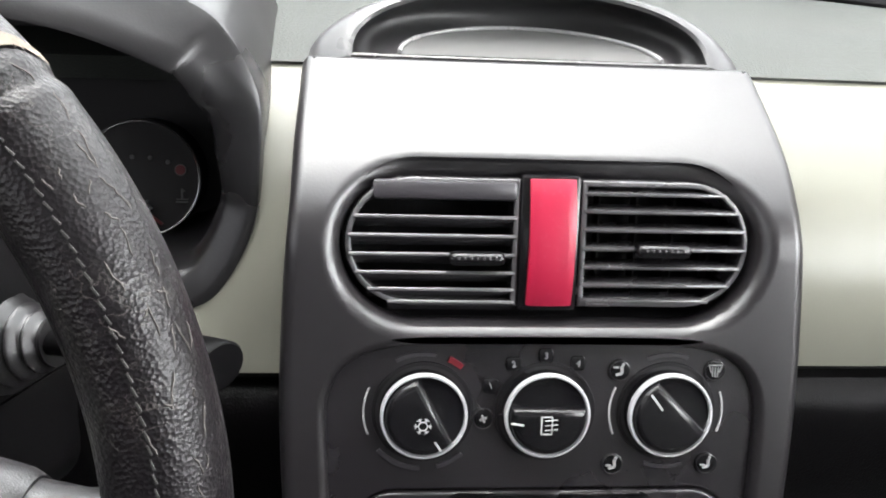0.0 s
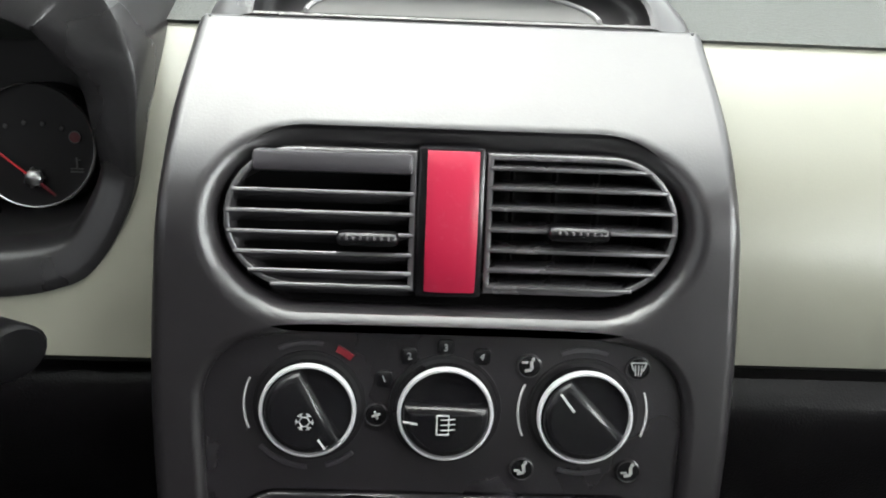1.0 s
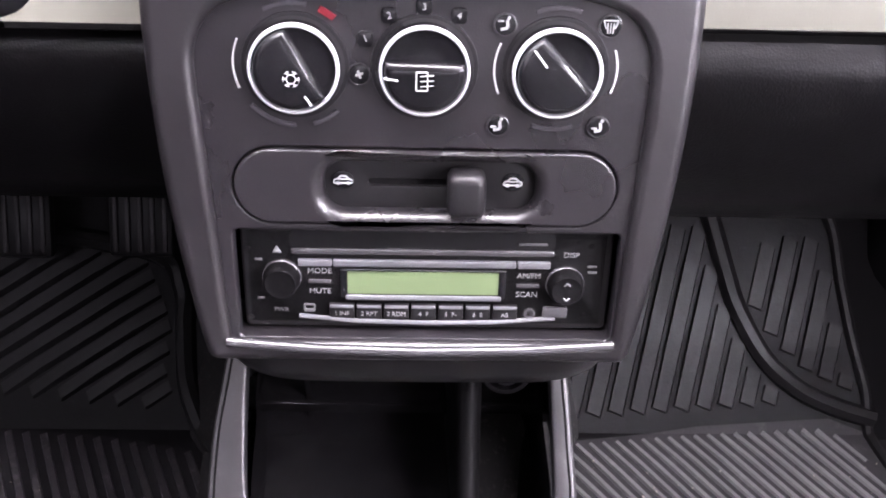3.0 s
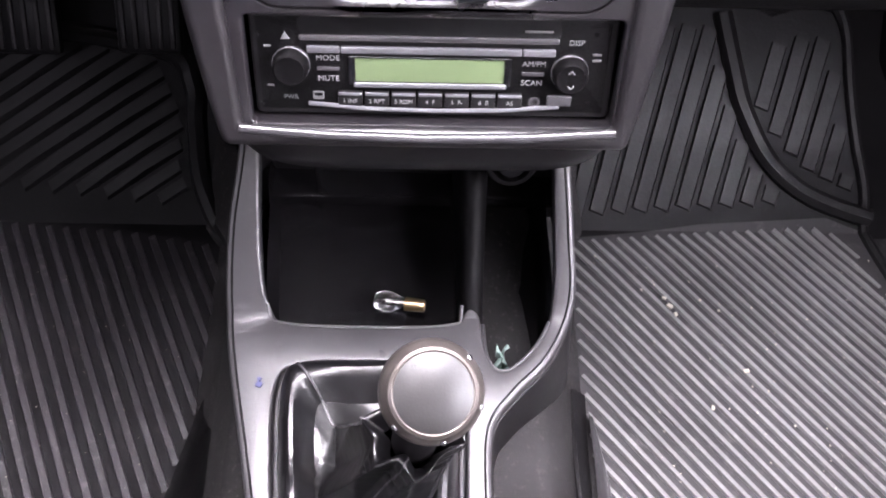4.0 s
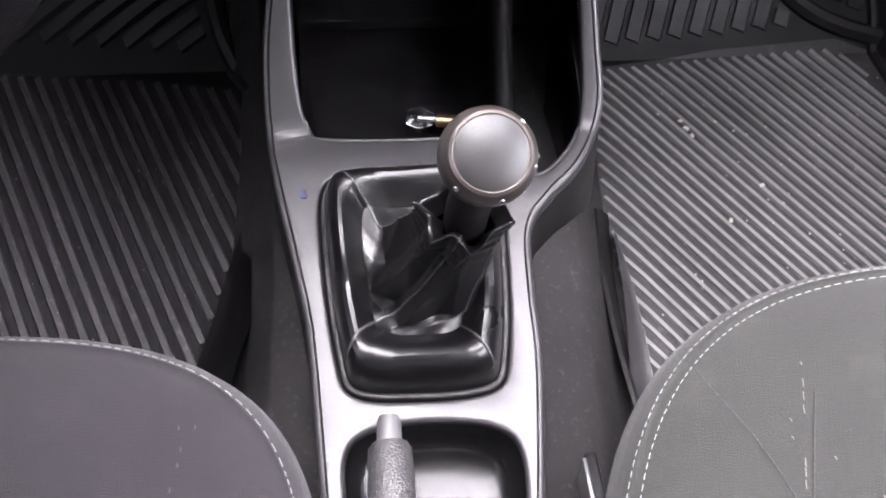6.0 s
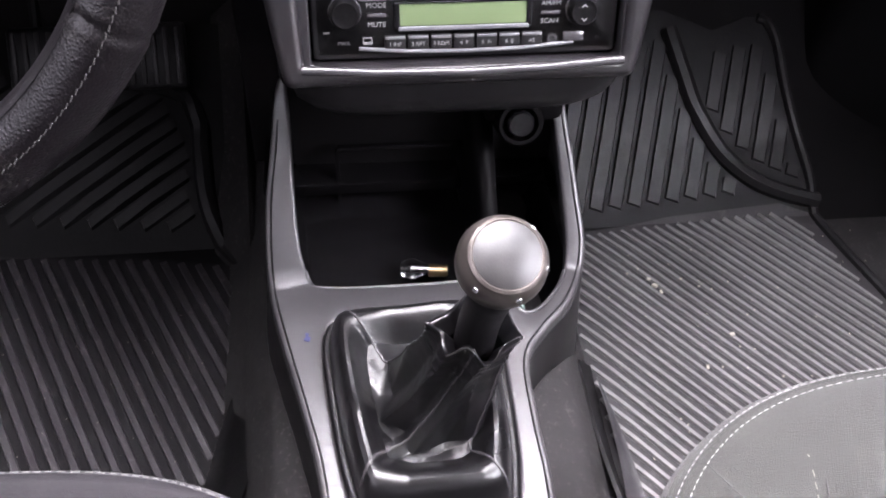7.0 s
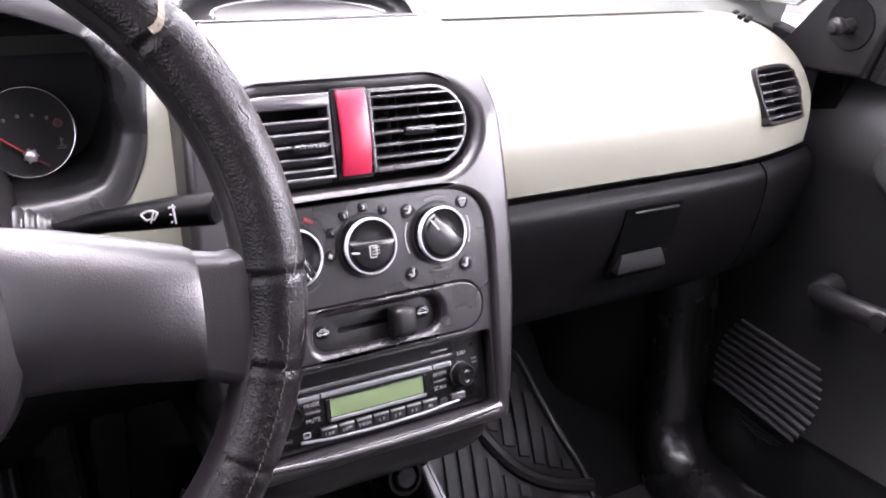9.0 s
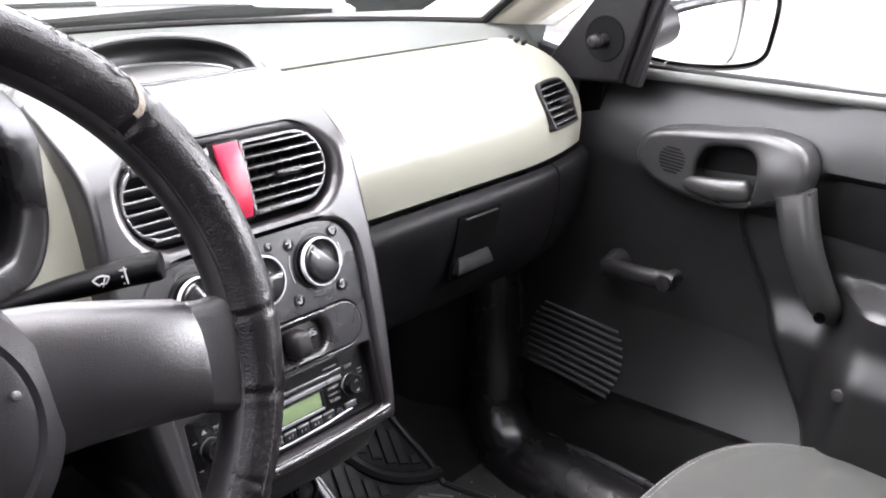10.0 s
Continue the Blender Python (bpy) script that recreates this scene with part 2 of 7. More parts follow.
def smooth_front(ob, axis):
    """Shades a moulded front by its true direction, axis(point), and its rounded rims by their faces."""
    me = ob.data
    fronts, sums = set(), [Vector() for _ in me.vertices]
    for p in me.polygons:
        c = p.center
        face = p.normal.dot(axis(c)) > 0.9955
        for i in p.vertices:
            if face:
                fronts.add(i)
            else:
                sums[i] += p.normal * p.area
    me.normals_split_custom_set_from_vertices([tuple(axis(v.co)) if v.index in fronts or sums[v.index].length < 1e-12 else tuple(sums[v.index].normalized()) for v in me.vertices])
    return ob


def thing(name, label, category, at=(0, 0, 0), group="", kind=""):
    ob = new(name)
    ob.empty_display_size = 0.02
    ob.matrix_basis = Matrix.Translation(at)
    return tagged(ob, label, category, group, kind)


def moved(bm, m):
    bmesh.ops.transform(bm, matrix=m, verts=bm.verts)
    return bm


def joined(*bms):
    out = bmesh.new()
    for b in bms:
        me = bpy.data.meshes.new("tmp")
        b.to_mesh(me)
        b.free()
        out.from_mesh(me)
        bpy.data.meshes.remove(me)
    return out


def rrect(cx, cy, w, h, r, n=6):
    pts = []
    for sx, sy, a0 in ((1, 1, 0), (-1, 1, 90), (-1, -1, 180), (1, -1, 270)):
        for k in range(n + 1):
            a = radians(a0 + 90 * k / n)
            pts.append((cx + sx * (w / 2 - r) + r * math.cos(a), cy + sy * (h / 2 - r) + r * math.sin(a)))
    return pts


def ellipse(cx, cy, rx, ry, n=32, power=2.0):
    pts = []
    for k in range(n):
        c, s = math.cos(2 * math.pi * k / n), math.sin(2 * math.pi * k / n)
        pts.append((cx + rx * math.copysign(abs(c) ** (2 / power), c), cy + ry * math.copysign(abs(s) ** (2 / power), s)))
    return pts


def spline(points, n=6, closed=True):
    """A Catmull-Rom curve through points of any dimension."""
    P = [Vector(p) for p in points]
    out, k = [], len(P)
    for i in range(k if closed else k - 1):
        if closed:
            a, b, c, d = P[i - 1], P[i], P[(i + 1) % k], P[(i + 2) % k]
        else:
            a, b, c, d = P[max(i - 1, 0)], P[i], P[i + 1], P[min(i + 2, k - 1)]
        for j in range(n):
            s = j / n
            out.append(0.5 * (2 * b + (c - a) * s + (2 * a - 5 * b + 4 * c - d) * s * s + (3 * b - a - 3 * c + d) * s ** 3))
    if not closed:
        out.append(P[-1])
    return [tuple(v) for v in out]


def area2(pts):
    return 0.5 * sum(pts[i - 1][0] * pts[i][1] - pts[i][0] * pts[i - 1][1] for i in range(len(pts)))


def grown(pts, d):
    """The outline moved outwards by d (inwards: minus)."""
    sign = 1 if area2(pts) > 0 else -1
    out, n = [], len(pts)
    for i in range(n):
        (ax, ay), (bx, by), (cx, cy) = pts[i - 1], pts[i], pts[(i + 1) % n]
        e1, e2 = Vector((bx - ax, by - ay)), Vector((cx - bx, cy - by))
        if e1.length < 1e-9:
            e1 = e2
        if e2.length < 1e-9:
            e2 = e1
        e1, e2 = e1.normalized(), e2.normalized()
        nv = Vector((e1.y + e2.y, -e1.x - e2.x)) * sign
        if nv.length < 1e-6:
            nv = Vector((e1.y, -e1.x)) * sign
        nv.normalize()
        k = max(0.5, nv.dot(Vector((e1.y, -e1.x)) * sign))
        out.append((bx + nv.x * d / k, by + nv.y * d / k))
    return out


def ring(bm, pts, w):
    return [bm.verts.new((p[0], p[1], w)) for p in pts]


def bridge(bm, a, b):
    n = len(a)
    for i in range(n):
        bm.faces.new((a[i - 1], a[i], b[i], b[i - 1]))


def plate(outer, holes=(), thick=0.01, bevel=0.002, hole_bevels=None, segs=3, back=False):
    """A slab with holes, front at w = 0, with rounded rims."""
    bm = bmesh.new()
    edges = []
    for k, loop in enumerate([outer, *holes]):
        b = bevel if k == 0 or hole_bevels is None else hole_bevels[k - 1]
        sgn = -1 if k == 0 else 1
        rows = []
        for s in range(segs + 1):
            a = math.pi / 2 * s / segs
            rows.append(ring(bm, grown(loop, sgn * b * (1 - math.sin(a))), -b * (1 - math.cos(a))))
        rows.append(ring(bm, loop, -max(thick, b + 0.0005)))
        for p, q in zip(rows, rows[1:]):
            bridge(bm, p, q)
        first = rows[0]
        for i in range(len(first)):
            edges.append(bm.edges.get((first[i - 1], first[i])))
        if back and k == 0:
            bm.faces.new(rows[-1])
    bmesh.ops.triangle_fill(bm, use_beauty=True, edges=edges, normal=(0, 0, 1))
    return bm


def loft(rings, close=True, cap_a=False, cap_b=False):
    bm = bmesh.new()
    rows = [[bm.verts.new(p) for p in r] for r in rings]
    n = len(rows[0])
    for a, b in zip(rows, rows[1:]):
        for i in range(0 if close else 1, n):
            bm.faces.new((a[i - 1], a[i], b[i], b[i - 1]))
    for want, row in ((cap_a, rows[0]), (cap_b, rows[-1])):
        if want:
            hub = bm.verts.new(sum((v.co for v in row), Vector()) / n)
            for i in range(n):
                bm.faces.new((row[i - 1], row[i], hub))
    return bm


def tube(path, radius, n=12, squash=1.0, up=(0, 0, 1)):
    """A round bar along a path; radius may be a list."""
    P = [Vector(p) for p in path]
    rings = []
    for i, p in enumerate(P):
        d = (P[min(i + 1, len(P) - 1)] - P[max(i - 1, 0)]).normalized()
        u = Vector(up)
        if abs(d.dot(u)) > 0.95:
            u = Vector((1, 0, 0))
        a = d.cross(u).normalized()
        b = a.cross(d)
        r = radius[i] if isinstance(radius, (list, tuple)) else radius
        rings.append([p + r * (math.cos(2 * math.pi * k / n) * a + squash * math.sin(2 * math.pi * k / n) * b) for k in range(n)])
    return loft(rings, True, True, True)


def turned(profile, n=32, cap=True):
    """A body of revolution about the w axis; profile: (radius, w) pairs."""
    rings = [[(r * math.cos(2 * math.pi * k / n), r * math.sin(2 * math.pi * k / n), w) for k in range(n)] for r, w in profile]
    return loft(rings, True, cap, cap)


def rbox(w, d, h, b=0.002, centre=(0, 0, 0), segs=2):
    bm = bmesh.new()
    bmesh.ops.create_cube(bm, size=1)
    bmesh.ops.scale(bm, vec=(w, d, h), verts=bm.verts)
    if b:
        bmesh.ops.bevel(bm, geom=bm.edges[:], offset=min(b, 0.45 * min(w, d, h)), segments=segs, profile=0.5, affect="EDGES")
    bmesh.ops.translate(bm, vec=centre, verts=bm.verts)
    return bm


def sheet(f, nu, nv, thick=None):
    """A surface f(s, t) over the unit square, with a second skin when thick is a vector."""
    bm = bmesh.new()
    g = [[bm.verts.new(f(i / nu, j / nv)) for j in range(nv + 1)] for i in range(nu + 1)]
    for i in range(nu):
        for j in range(nv):
            bm.faces.new((g[i][j], g[i + 1][j], g[i + 1][j + 1], g[i][j + 1]))
    if thick is not None:
        off = Vector(thick)
        h = [[bm.verts.new(v.co + off) for v in row] for row in g]
        for i in range(nu):
            for j in range(nv):
                bm.faces.new((h[i][j], h[i][j + 1], h[i + 1][j + 1], h[i + 1][j]))
        for i in range(nu):
            bm.faces.new((g[i][0], h[i][0], h[i + 1][0], g[i + 1][0]))
            bm.faces.new((g[i][nv], g[i + 1][nv], h[i + 1][nv], h[i][nv]))
        for j in range(nv):
            bm.faces.new((g[0][j], g[0][j + 1], h[0][j + 1], h[0][j]))
            bm.faces.new((g[nu][j], h[nu][j], h[nu][j + 1], g[nu][j + 1]))
    return bm


def arc_strip(cx, cy, r, width, a0, a1, high=0.0008, n=14):
    pts = [(cx + (r + width / 2) * math.cos(radians(a0 + (a1 - a0) * k / n)), cy + (r + width / 2) * math.sin(radians(a0 + (a1 - a0) * k / n))) for k in range(n + 1)]
    pts += [(cx + (r - width / 2) * math.cos(radians(a1 + (a0 - a1) * k / n)), cy + (r - width / 2) * math.sin(radians(a1 + (a0 - a1) * k / n))) for k in range(n + 1)]
    return moved(plate(pts, (), high, min(width, high) * 0.3, segs=1), Matrix.Translation((0, 0, high)))


def bar(x0, y0, x1, y1, width, high=0.0005):
    d = Vector((x1 - x0, y1 - y0))
    n = Vector((-d.y, d.x)).normalized() * width / 2
    pts = [(x0 - n.x, y0 - n.y), (x1 - n.x, y1 - n.y), (x1 + n.x, y1 + n.y), (x0 + n.x, y0 + n.y)]
    return moved(plate(pts, (), high, 0.0001, segs=1), Matrix.Translation((0, 0, high)))


def lettering(text, size, high=0.0003):
    cu = bpy.data.curves.new("tmp", "FONT")
    cu.body, cu.size, cu.extrude, cu.align_x, cu.align_y = text, size, high / 2, "CENTER", "CENTER"
    cu.resolution_u = 3
    ob = bpy.data.objects.new("tmp", cu)
    me = bpy.data.meshes.new_from_object(ob)
    bm = bmesh.new()
    bm.from_mesh(me)
    bpy.data.objects.remove(ob)
    bpy.data.curves.remove(cu)
    bpy.data.meshes.remove(me)
    return bm


def T(x, y, z):
    return Matrix.Translation((x, y, z))


LEAN_BACK = radians(20)
SN, CN = math.sin(LEAN_BACK), math.cos(LEAN_BACK)
STACK_AT = Matrix(((1, 0, 0, 0), (0, SN, -CN, 0.36), (0, CN, SN, 0.337), (0, 0, 0, 1)))


def on_stack(bm, u=0, v=0, w=0):
    return moved(bm, STACK_AT @ T(u, v, w))


def joined_many(bms):
    """Many small meshes as one, quickly."""
    out = bmesh.new()
    for c in bms:
        me = bpy.data.meshes.new("tmp")
        c.to_mesh(me)
        c.free()
        out.from_mesh(me)
        bpy.data.meshes.remove(me)
    return out


# ---- shell of the car ----
def structure(name, bm, material, label, category, sharp=35):
    return tagged(link(name, bm, material, None, "", sharp), label, category, kind="structure")


def floor_profile(y):
    """Height of the floor: flat, then the toe board."""
    return 0.0 if y < 0.525 else 0.84 * (y - 0.525)


structure("ground", sheet(lambda s, t: (400 * (s - 0.5), 400 * (t - 0.5), -0.30), 2, 2), GROUND, "pale concrete yard under an overcast sky", "ground")
structure("floor", sheet(lambda s, t: (-0.62 + 1.24 * s, -1.2 + 1.725 * t, -0.006), 4, 34, (0, 0, -0.03)), CARPET,
          "dark grey carpeted car floor with pale lint", "floor")
structure("toe_board", sheet(lambda s, t: (-0.62 + 1.24 * s, 0.525 + 0.315 * t, floor_profile(0.525 + 0.315 * t) - 0.006), 4, 8, (0, 0, -0.03)), TOESHADE,
          "carpet on the sloping toe board, shade painted in as near-black", "floor")


def tunnel_ring(y):
    k = floor_profile(y) - 0.012
    h = 0.105 + (0.05 * max(0, y - 0.40) / 0.3)
    return [(x - 0.012, y, z + k * (1 if z < 0.05 else 0.3)) for x, z in spline(
        [(-0.185, 0), (-0.155, 0.03), (-0.13, 0.075), (-0.105, h), (0, h + 0.01), (0.085, h), (0.112, 0.075), (0.13, 0.03), (0.155, 0)], 4, False)]


structure("transmission_tunnel", loft([tunnel_ring(-1.2 + 0.1 * k) for k in range(20)], False), CARPET, "carpeted hump between the two footwells", "floor tunnel")
structure("firewall", sheet(lambda s, t: (-0.62 + 1.24 * s, 0.80 - 0.03 * t, 0.10 + 0.5 * t), 4, 4, (0, 0.02, 0)), DARK, "dark bulkhead behind the dashboard", "wall")
# run of the sill's centre line (y, z) with its turn towards upright
SILL_RUN = [((-1.2, -0.004), 0), ((-0.4, -0.004), 0), ((0.2, -0.004), 0), ((0.42, -0.004), 0), ((0.465, -0.003), 0)]
SILL_RUN += [((0.465 + 0.092 * math.sin(radians(a)), 0.089 - 0.092 * math.cos(radians(a))), a) for a in range(10, 91, 10)]
SILL_RUN += [((0.558 + 0.05 * k, 0.12 + 0.28 * k), 90) for k in (0.0, 0.3, 0.6, 1.0)]
for sx in (1, -1):
    side = "right" if sx > 0 else "left"
    structure("kick_panel_" + side, sheet(lambda s, t: (sx * (0.575 - 0.03 * s), 0.47 + 0.35 * s, -0.01 + 0.545 * t), 6, 6, (sx * 0.02, 0, 0)), DASH,
              "black plastic footwell side panel", "wall panel")
    rows = []
    for d_, turn_ in SILL_RUN:
        c, q = math.cos(radians(turn_)), math.sin(radians(turn_))
        k = turn_ / 90
        rows.append([(sx * (0.526 + 0.011 * k + (0.057 - 0.019 * k) * math.cos(a)), d_[0] - q * (0.052 - 0.008 * k) * math.sin(a), d_[1] + c * (0.052 - 0.008 * k) * math.sin(a)) for a in [math.pi * (1.12 - 1.24 * j / 20) for j in range(21)]])
    structure("door_sill_" + side, loft(rows, False), SILL, "black moulded door sill curving up into the front pillar", "door sill")
    structure("scuff_strip_" + side, tube([(sx * 0.545, y, 0.049 - 0.006 * max(0.0, (y - 0.36) / 0.07) ** 2) for y in [0.43 - 0.035 * j for j in range(46)]], 0.0052, 8, 0.8), SCUFF, "raised black strip along the top of the door sill", "door sill")
    structure("weatherstrip_" + side, tube([(sx * 0.549, 0.530, 0.19), (sx * 0.551, 0.543, 0.26), (sx * 0.552, 0.556, 0.34)], 0.0035, 8), SILL, "thin black rubber weatherstrip on the front pillar", "seal")
    structure("wheel_arch_" + side, sheet(lambda s, t: (sx * (0.575 - 0.172 * math.sin(math.pi / 2 * min(1.0, 2.4 * s)) + 0.05 * t * t), 0.560 + 0.23 * s, -0.01 + 0.36 * t), 18, 8), DARK,
              "black moulded bulge over the front wheel in the footwell corner", "wheel arch")
structure("ceiling", sheet(lambda s, t: (-0.60 + 1.2 * s, -1.3 + 1.35 * t, 1.06 + 0.05 * math.sin(math.pi * s) + 0.03 * math.sin(math.pi * t)), 8, 8, (0, 0, 0.03)), HEADLINER,
          "pale fabric headliner of the car roof", "ceiling")
structure("wall_rear", sheet(lambda s, t: (-0.62 + 1.24 * s, -1.25 + 0.02 * t, -0.03 + 1.11 * t), 2, 2, (0, -0.03, 0)), DASH, "plain dark rear of the cabin", "wall")
for sx in (1, -1):
    side = "right" if sx > 0 else "left"
    pillar = spline([(sx * 0.545, 0.70, 0.55), (sx * 0.560, 0.56, 0.650), (sx * 0.552, 0.30, 0.855), (sx * 0.53, 0.03, 1.06)], 5, False)
    structure("windscreen_pillar_" + side, tube(pillar, 0.060, 18, 0.75), BEIGE, "beige plastic trim on the windscreen pillar", "pillar")
    structure("rear_pillar_" + side, tube([(sx * 0.60, -0.62, 0.5), (sx * 0.56, -0.66, 1.06)], 0.07, 10, 0.5), HEADLINER, "plain trim of the rear pillar", "pillar")
structure("windscreen", sheet(lambda s, t: (-0.58 + 1.16 * s, 0.77 - 0.65 * (1.16 * (s - 0.5)) ** 2 * (1 - 0.6 * t) - 0.72 * t, 0.585 + 0.50 * t), 16, 8, (0, 0.004, 0.003)), GLASS,
          "clear curved windscreen glass", "windscreen").visible_shadow = False
structure("windscreen_seal", tube([(-0.478, 0.10, 1.02), (-0.493, 0.35, 0.80), (-0.500, 0.52, 0.665)] + [(x, 0.765 - 0.65 * x * x, 0.590) for x in [-0.50 + 0.05 * k for k in range(21)]] + [(0.500, 0.52, 0.665), (0.493, 0.35, 0.80), (0.478, 0.10, 1.02)], 0.0060, 8), BLACK, "black rubber seal along the windscreen base", "seal")
structure("scuttle", sheet(lambda s, t: (-0.70 + 1.4 * s, 0.785 - 0.62 * (1.3 * (s - 0.5)) ** 2 + 0.16 * t, 0.588 - 0.015 * t), 14, 3, (0, 0, -0.02)), BODY, "pale scuttle panel below the windscreen", "car body")
structure("bonnet", sheet(lambda s, t: (-0.70 + 1.4 * s, 0.96 - 0.3 * (1.3 * (s - 0.5)) ** 2 + 0.75 * t, 0.585 - 0.10 * t * t - 0.05 * (2 * s - 1) ** 4), 14, 8, (0, 0, -0.03)), BODY, "white bonnet ahead of the windscreen", "car body")

# wiper outside the glass
wiper = thing("windscreen_wiper", "black wiper arm and blade resting at the windscreen base", "wiper", (0.05, 0.83, 0.59))
part("arm", tube([(0.40, 0.74, 0.597), (0.2, 0.80, 0.604), (-0.05, 0.815, 0.612), (-0.25, 0.80, 0.612)], [0.0050, 0.0042, 0.0036, 0.0030], 8), SATINRING, wiper, "weathered pale wiper arm")
part("blade", tube([(0.10, 0.785, 0.612), (-0.12, 0.80, 0.618), (-0.42, 0.75, 0.615)], 0.0028, 6), BLACK, wiper, "thin rubber wiper blade")
part("pivot", moved(turned([(0.014, 0), (0.014, 0.018), (0.008, 0.022)], 16), T(0.40, 0.74, 0.575)), SATINRING, wiper)


# ---- dashboard ----
def dash_edge(x):
    """Front upper edge of the dash pad."""
    r = max(0.0, x - 0.37)
    return 0.522 + 0.95 * r * r, 0.5935 - 0.9 * r * r - 0.010 * x * x


def pad_point(s, t):
    x = -0.565 + 1.13 * s
    y0, z0 = dash_edge(abs(x))
    y1 = 0.762 - 0.65 * x * x
    k = t
    return (x, y0 + (y1 - y0) * k, z0 + 0.004 * math.sin(math.pi * min(1, k * 2.2) / 2) - (z0 - 0.583) * k * k + 0.004 * math.sin(math.pi * k))


dash = thing("dashboard", "dashboard with grained grey top, cream panels and black lower half", "dashboard", (0, 0.6, 0.45))
part("top_pad", sheet(pad_point, 48, 12, (0, 0.010, -0.015)), PAD, dash, "grained grey dash top")


def cream_point(s, t, x0, x1):
    x = x0 + (x1 - x0) * s
    a = abs(x)
    r = max(0.0, a - 0.37)
    back = 0.95 * r * r
    cut = 1.0 if a < 0.40 else math.sqrt(max(0.0, 1 - ((a - 0.40) / 0.128) ** 2.4))
    t2 = t * (0.30 + 0.70 * cut)
    z = 0.477 + 0.1185 * t2 - 0.003 * t2 ** 6 - 0.010 * x * x * t2
    y = 0.430 + 0.062 * t2 + 0.033 * t2 ** 5 + back - 0.006 * math.sin(math.pi * t2)
    foot = max(0.0, 1 - t2 / 0.42) ** 2
    if x > 0:
        y += 0.011 * foot
    z -= (0.0075 if x > 0 else 0.004) * foot
    return (x, y, z)


# opening of the end vent
ex, ey = Vector((0.083, 0.020, -0.004)).normalized(), Vector((0.012, 0.030, 0.046)).normalized()
en = ex.cross(ey).normalized()
ey = en.cross(ex)
EV = Matrix((
    (ex.x, ey.x, en.x, 0.4650), (ex.y, ey.y, en.y, 0.4700), (ex.z, ey.z, en.z, 0.5200), (0, 0, 0, 1)))
hole = spline([(-0.038, 0.020), (-0.030, 0.0265), (0.012, 0.0262), (0.034, 0.020), (0.0405, 0.0), (0.0375, -0.022), (0.031, -0.0262), (-0.026, -0.0262), (-0.033, -0.020), (-0.037, 0.0)], 4)


def inside(p, loop):
    hit = False
    for k in range(len(loop)):
        (ax, ay), (bx, by) = loop[k - 1], loop[k]
        if (ay > p.y) != (by > p.y) and p.x < (bx - ax) * (p.y - ay) / (by - ay) + ax:
            hit = not hit
    return hit


cream_bm = sheet(lambda s, t: cream_point(s, t, 0.112, 0.5275), 150, 44, (0, 0.012, -0.003))
to_vent = EV.inverted()
bmesh.ops.delete(cream_bm, geom=[f for f in cream_bm.faces if inside(to_vent @ f.calc_center_median(), hole)], context="FACES")
part("passenger_panel", cream_bm, CREAM, dash, "cream painted passenger panel")
COWL_SIDE = [(0.470, -0.30), (0.5005, -0.175), (0.5035, -0.163), (0.513, -0.1465), (0.538, -0.1335), (0.566, -0.1305), (0.585, -0.1295), (0.60, -0.131), (0.62, -0.140)]


def strip_point(s, t):
    z = cream_point(0, t, -0.12, -0.12)[2]
    edge = COWL_SIDE[0][1]
    for (za, xa), (zb, xb) in zip(COWL_SIDE, COWL_SIDE[1:]):
        if za <= z <= zb:
            edge = xa + (xb - xa) * (z - za) / (zb - za)
    return cream_point(s, t, edge, -0.106)


part("driver_panel_edge", sheet(strip_point, 10, 40, (0, 0.012, -0.003)), CREAM, dash, "cream strip beside the instruments")


def lower_dash(s, t, x0, x1, low):
    """Black lower dash: face, rounded belly, underside."""
    x = x0 + (x1 - x0) * s
    r = max(0.0, abs(x) - 0.37)
    sec = [(0.438, 0.4645), (0.427, 0.456), (0.424, 0.43), (0.428, 0.39), (0.44, low + 0.025), (0.468, low), (0.56, low - 0.01), (0.70, low + 0.02)]
    p = spline(sec, 4, False)
    k = min(len(p) - 1, int(round(t * (len(p) - 1))))
    return (x, p[k][0] + 0.95 * r * r, p[k][1])


part("lower_panel", sheet(lambda s, t: lower_dash(s, t, -0.555, -0.095, 0.338), 12, 28), DASH, dash, "black panel under the steering column")
part("side_cap", sheet(lambda s, t: lower_dash(s, t, 0.4425, 0.532, 0.330), 10, 28), DASH, dash)
part("shut_line", sheet(lambda s, t: (0.10 + 0.435 * s, 0.4405 + 0.95 * max(0, 0.10 + 0.435 * s - 0.37) ** 2 + 0.01 * t, 0.4690 - 0.008 * t), 60, 1, (0, 0.01, 0)), DARK, dash)
part("shut_line", sheet(lambda s, t: (-0.54 + 0.43 * s, 0.447 + 0.01 * t, 0.474 - 0.012 * t), 20, 1, (0, 0.01, 0)), DARK, dash)
for k in range(5):
    part("demister_slot", moved(rbox(0.005, 0.019, 0.004, 0.001), T(0.449 + 0.011 * k, 0.503 + 0.018 * k, 0.5868 - 0.0018 * k) @ pose(0, 0, 0, 0, 6, -60)), DARK, dash)

glove = thing("glove_box", "closed black grained glove box with a recessed flap latch", "glove box", (0.28, 0.45, 0.32))
part("lid", sheet(lambda s, t: lower_dash(s, t, 0.108, 0.4395, 0.330), 24, 28), DASH, glove, "grained black lid")
latch_m = T(0.285, 0.4238, 0.416) @ Matrix(((1, 0, 0, 0), (0, 0.06, -1, 0), (0, 1, 0.06, 0), (0, 0, 0, 1)))
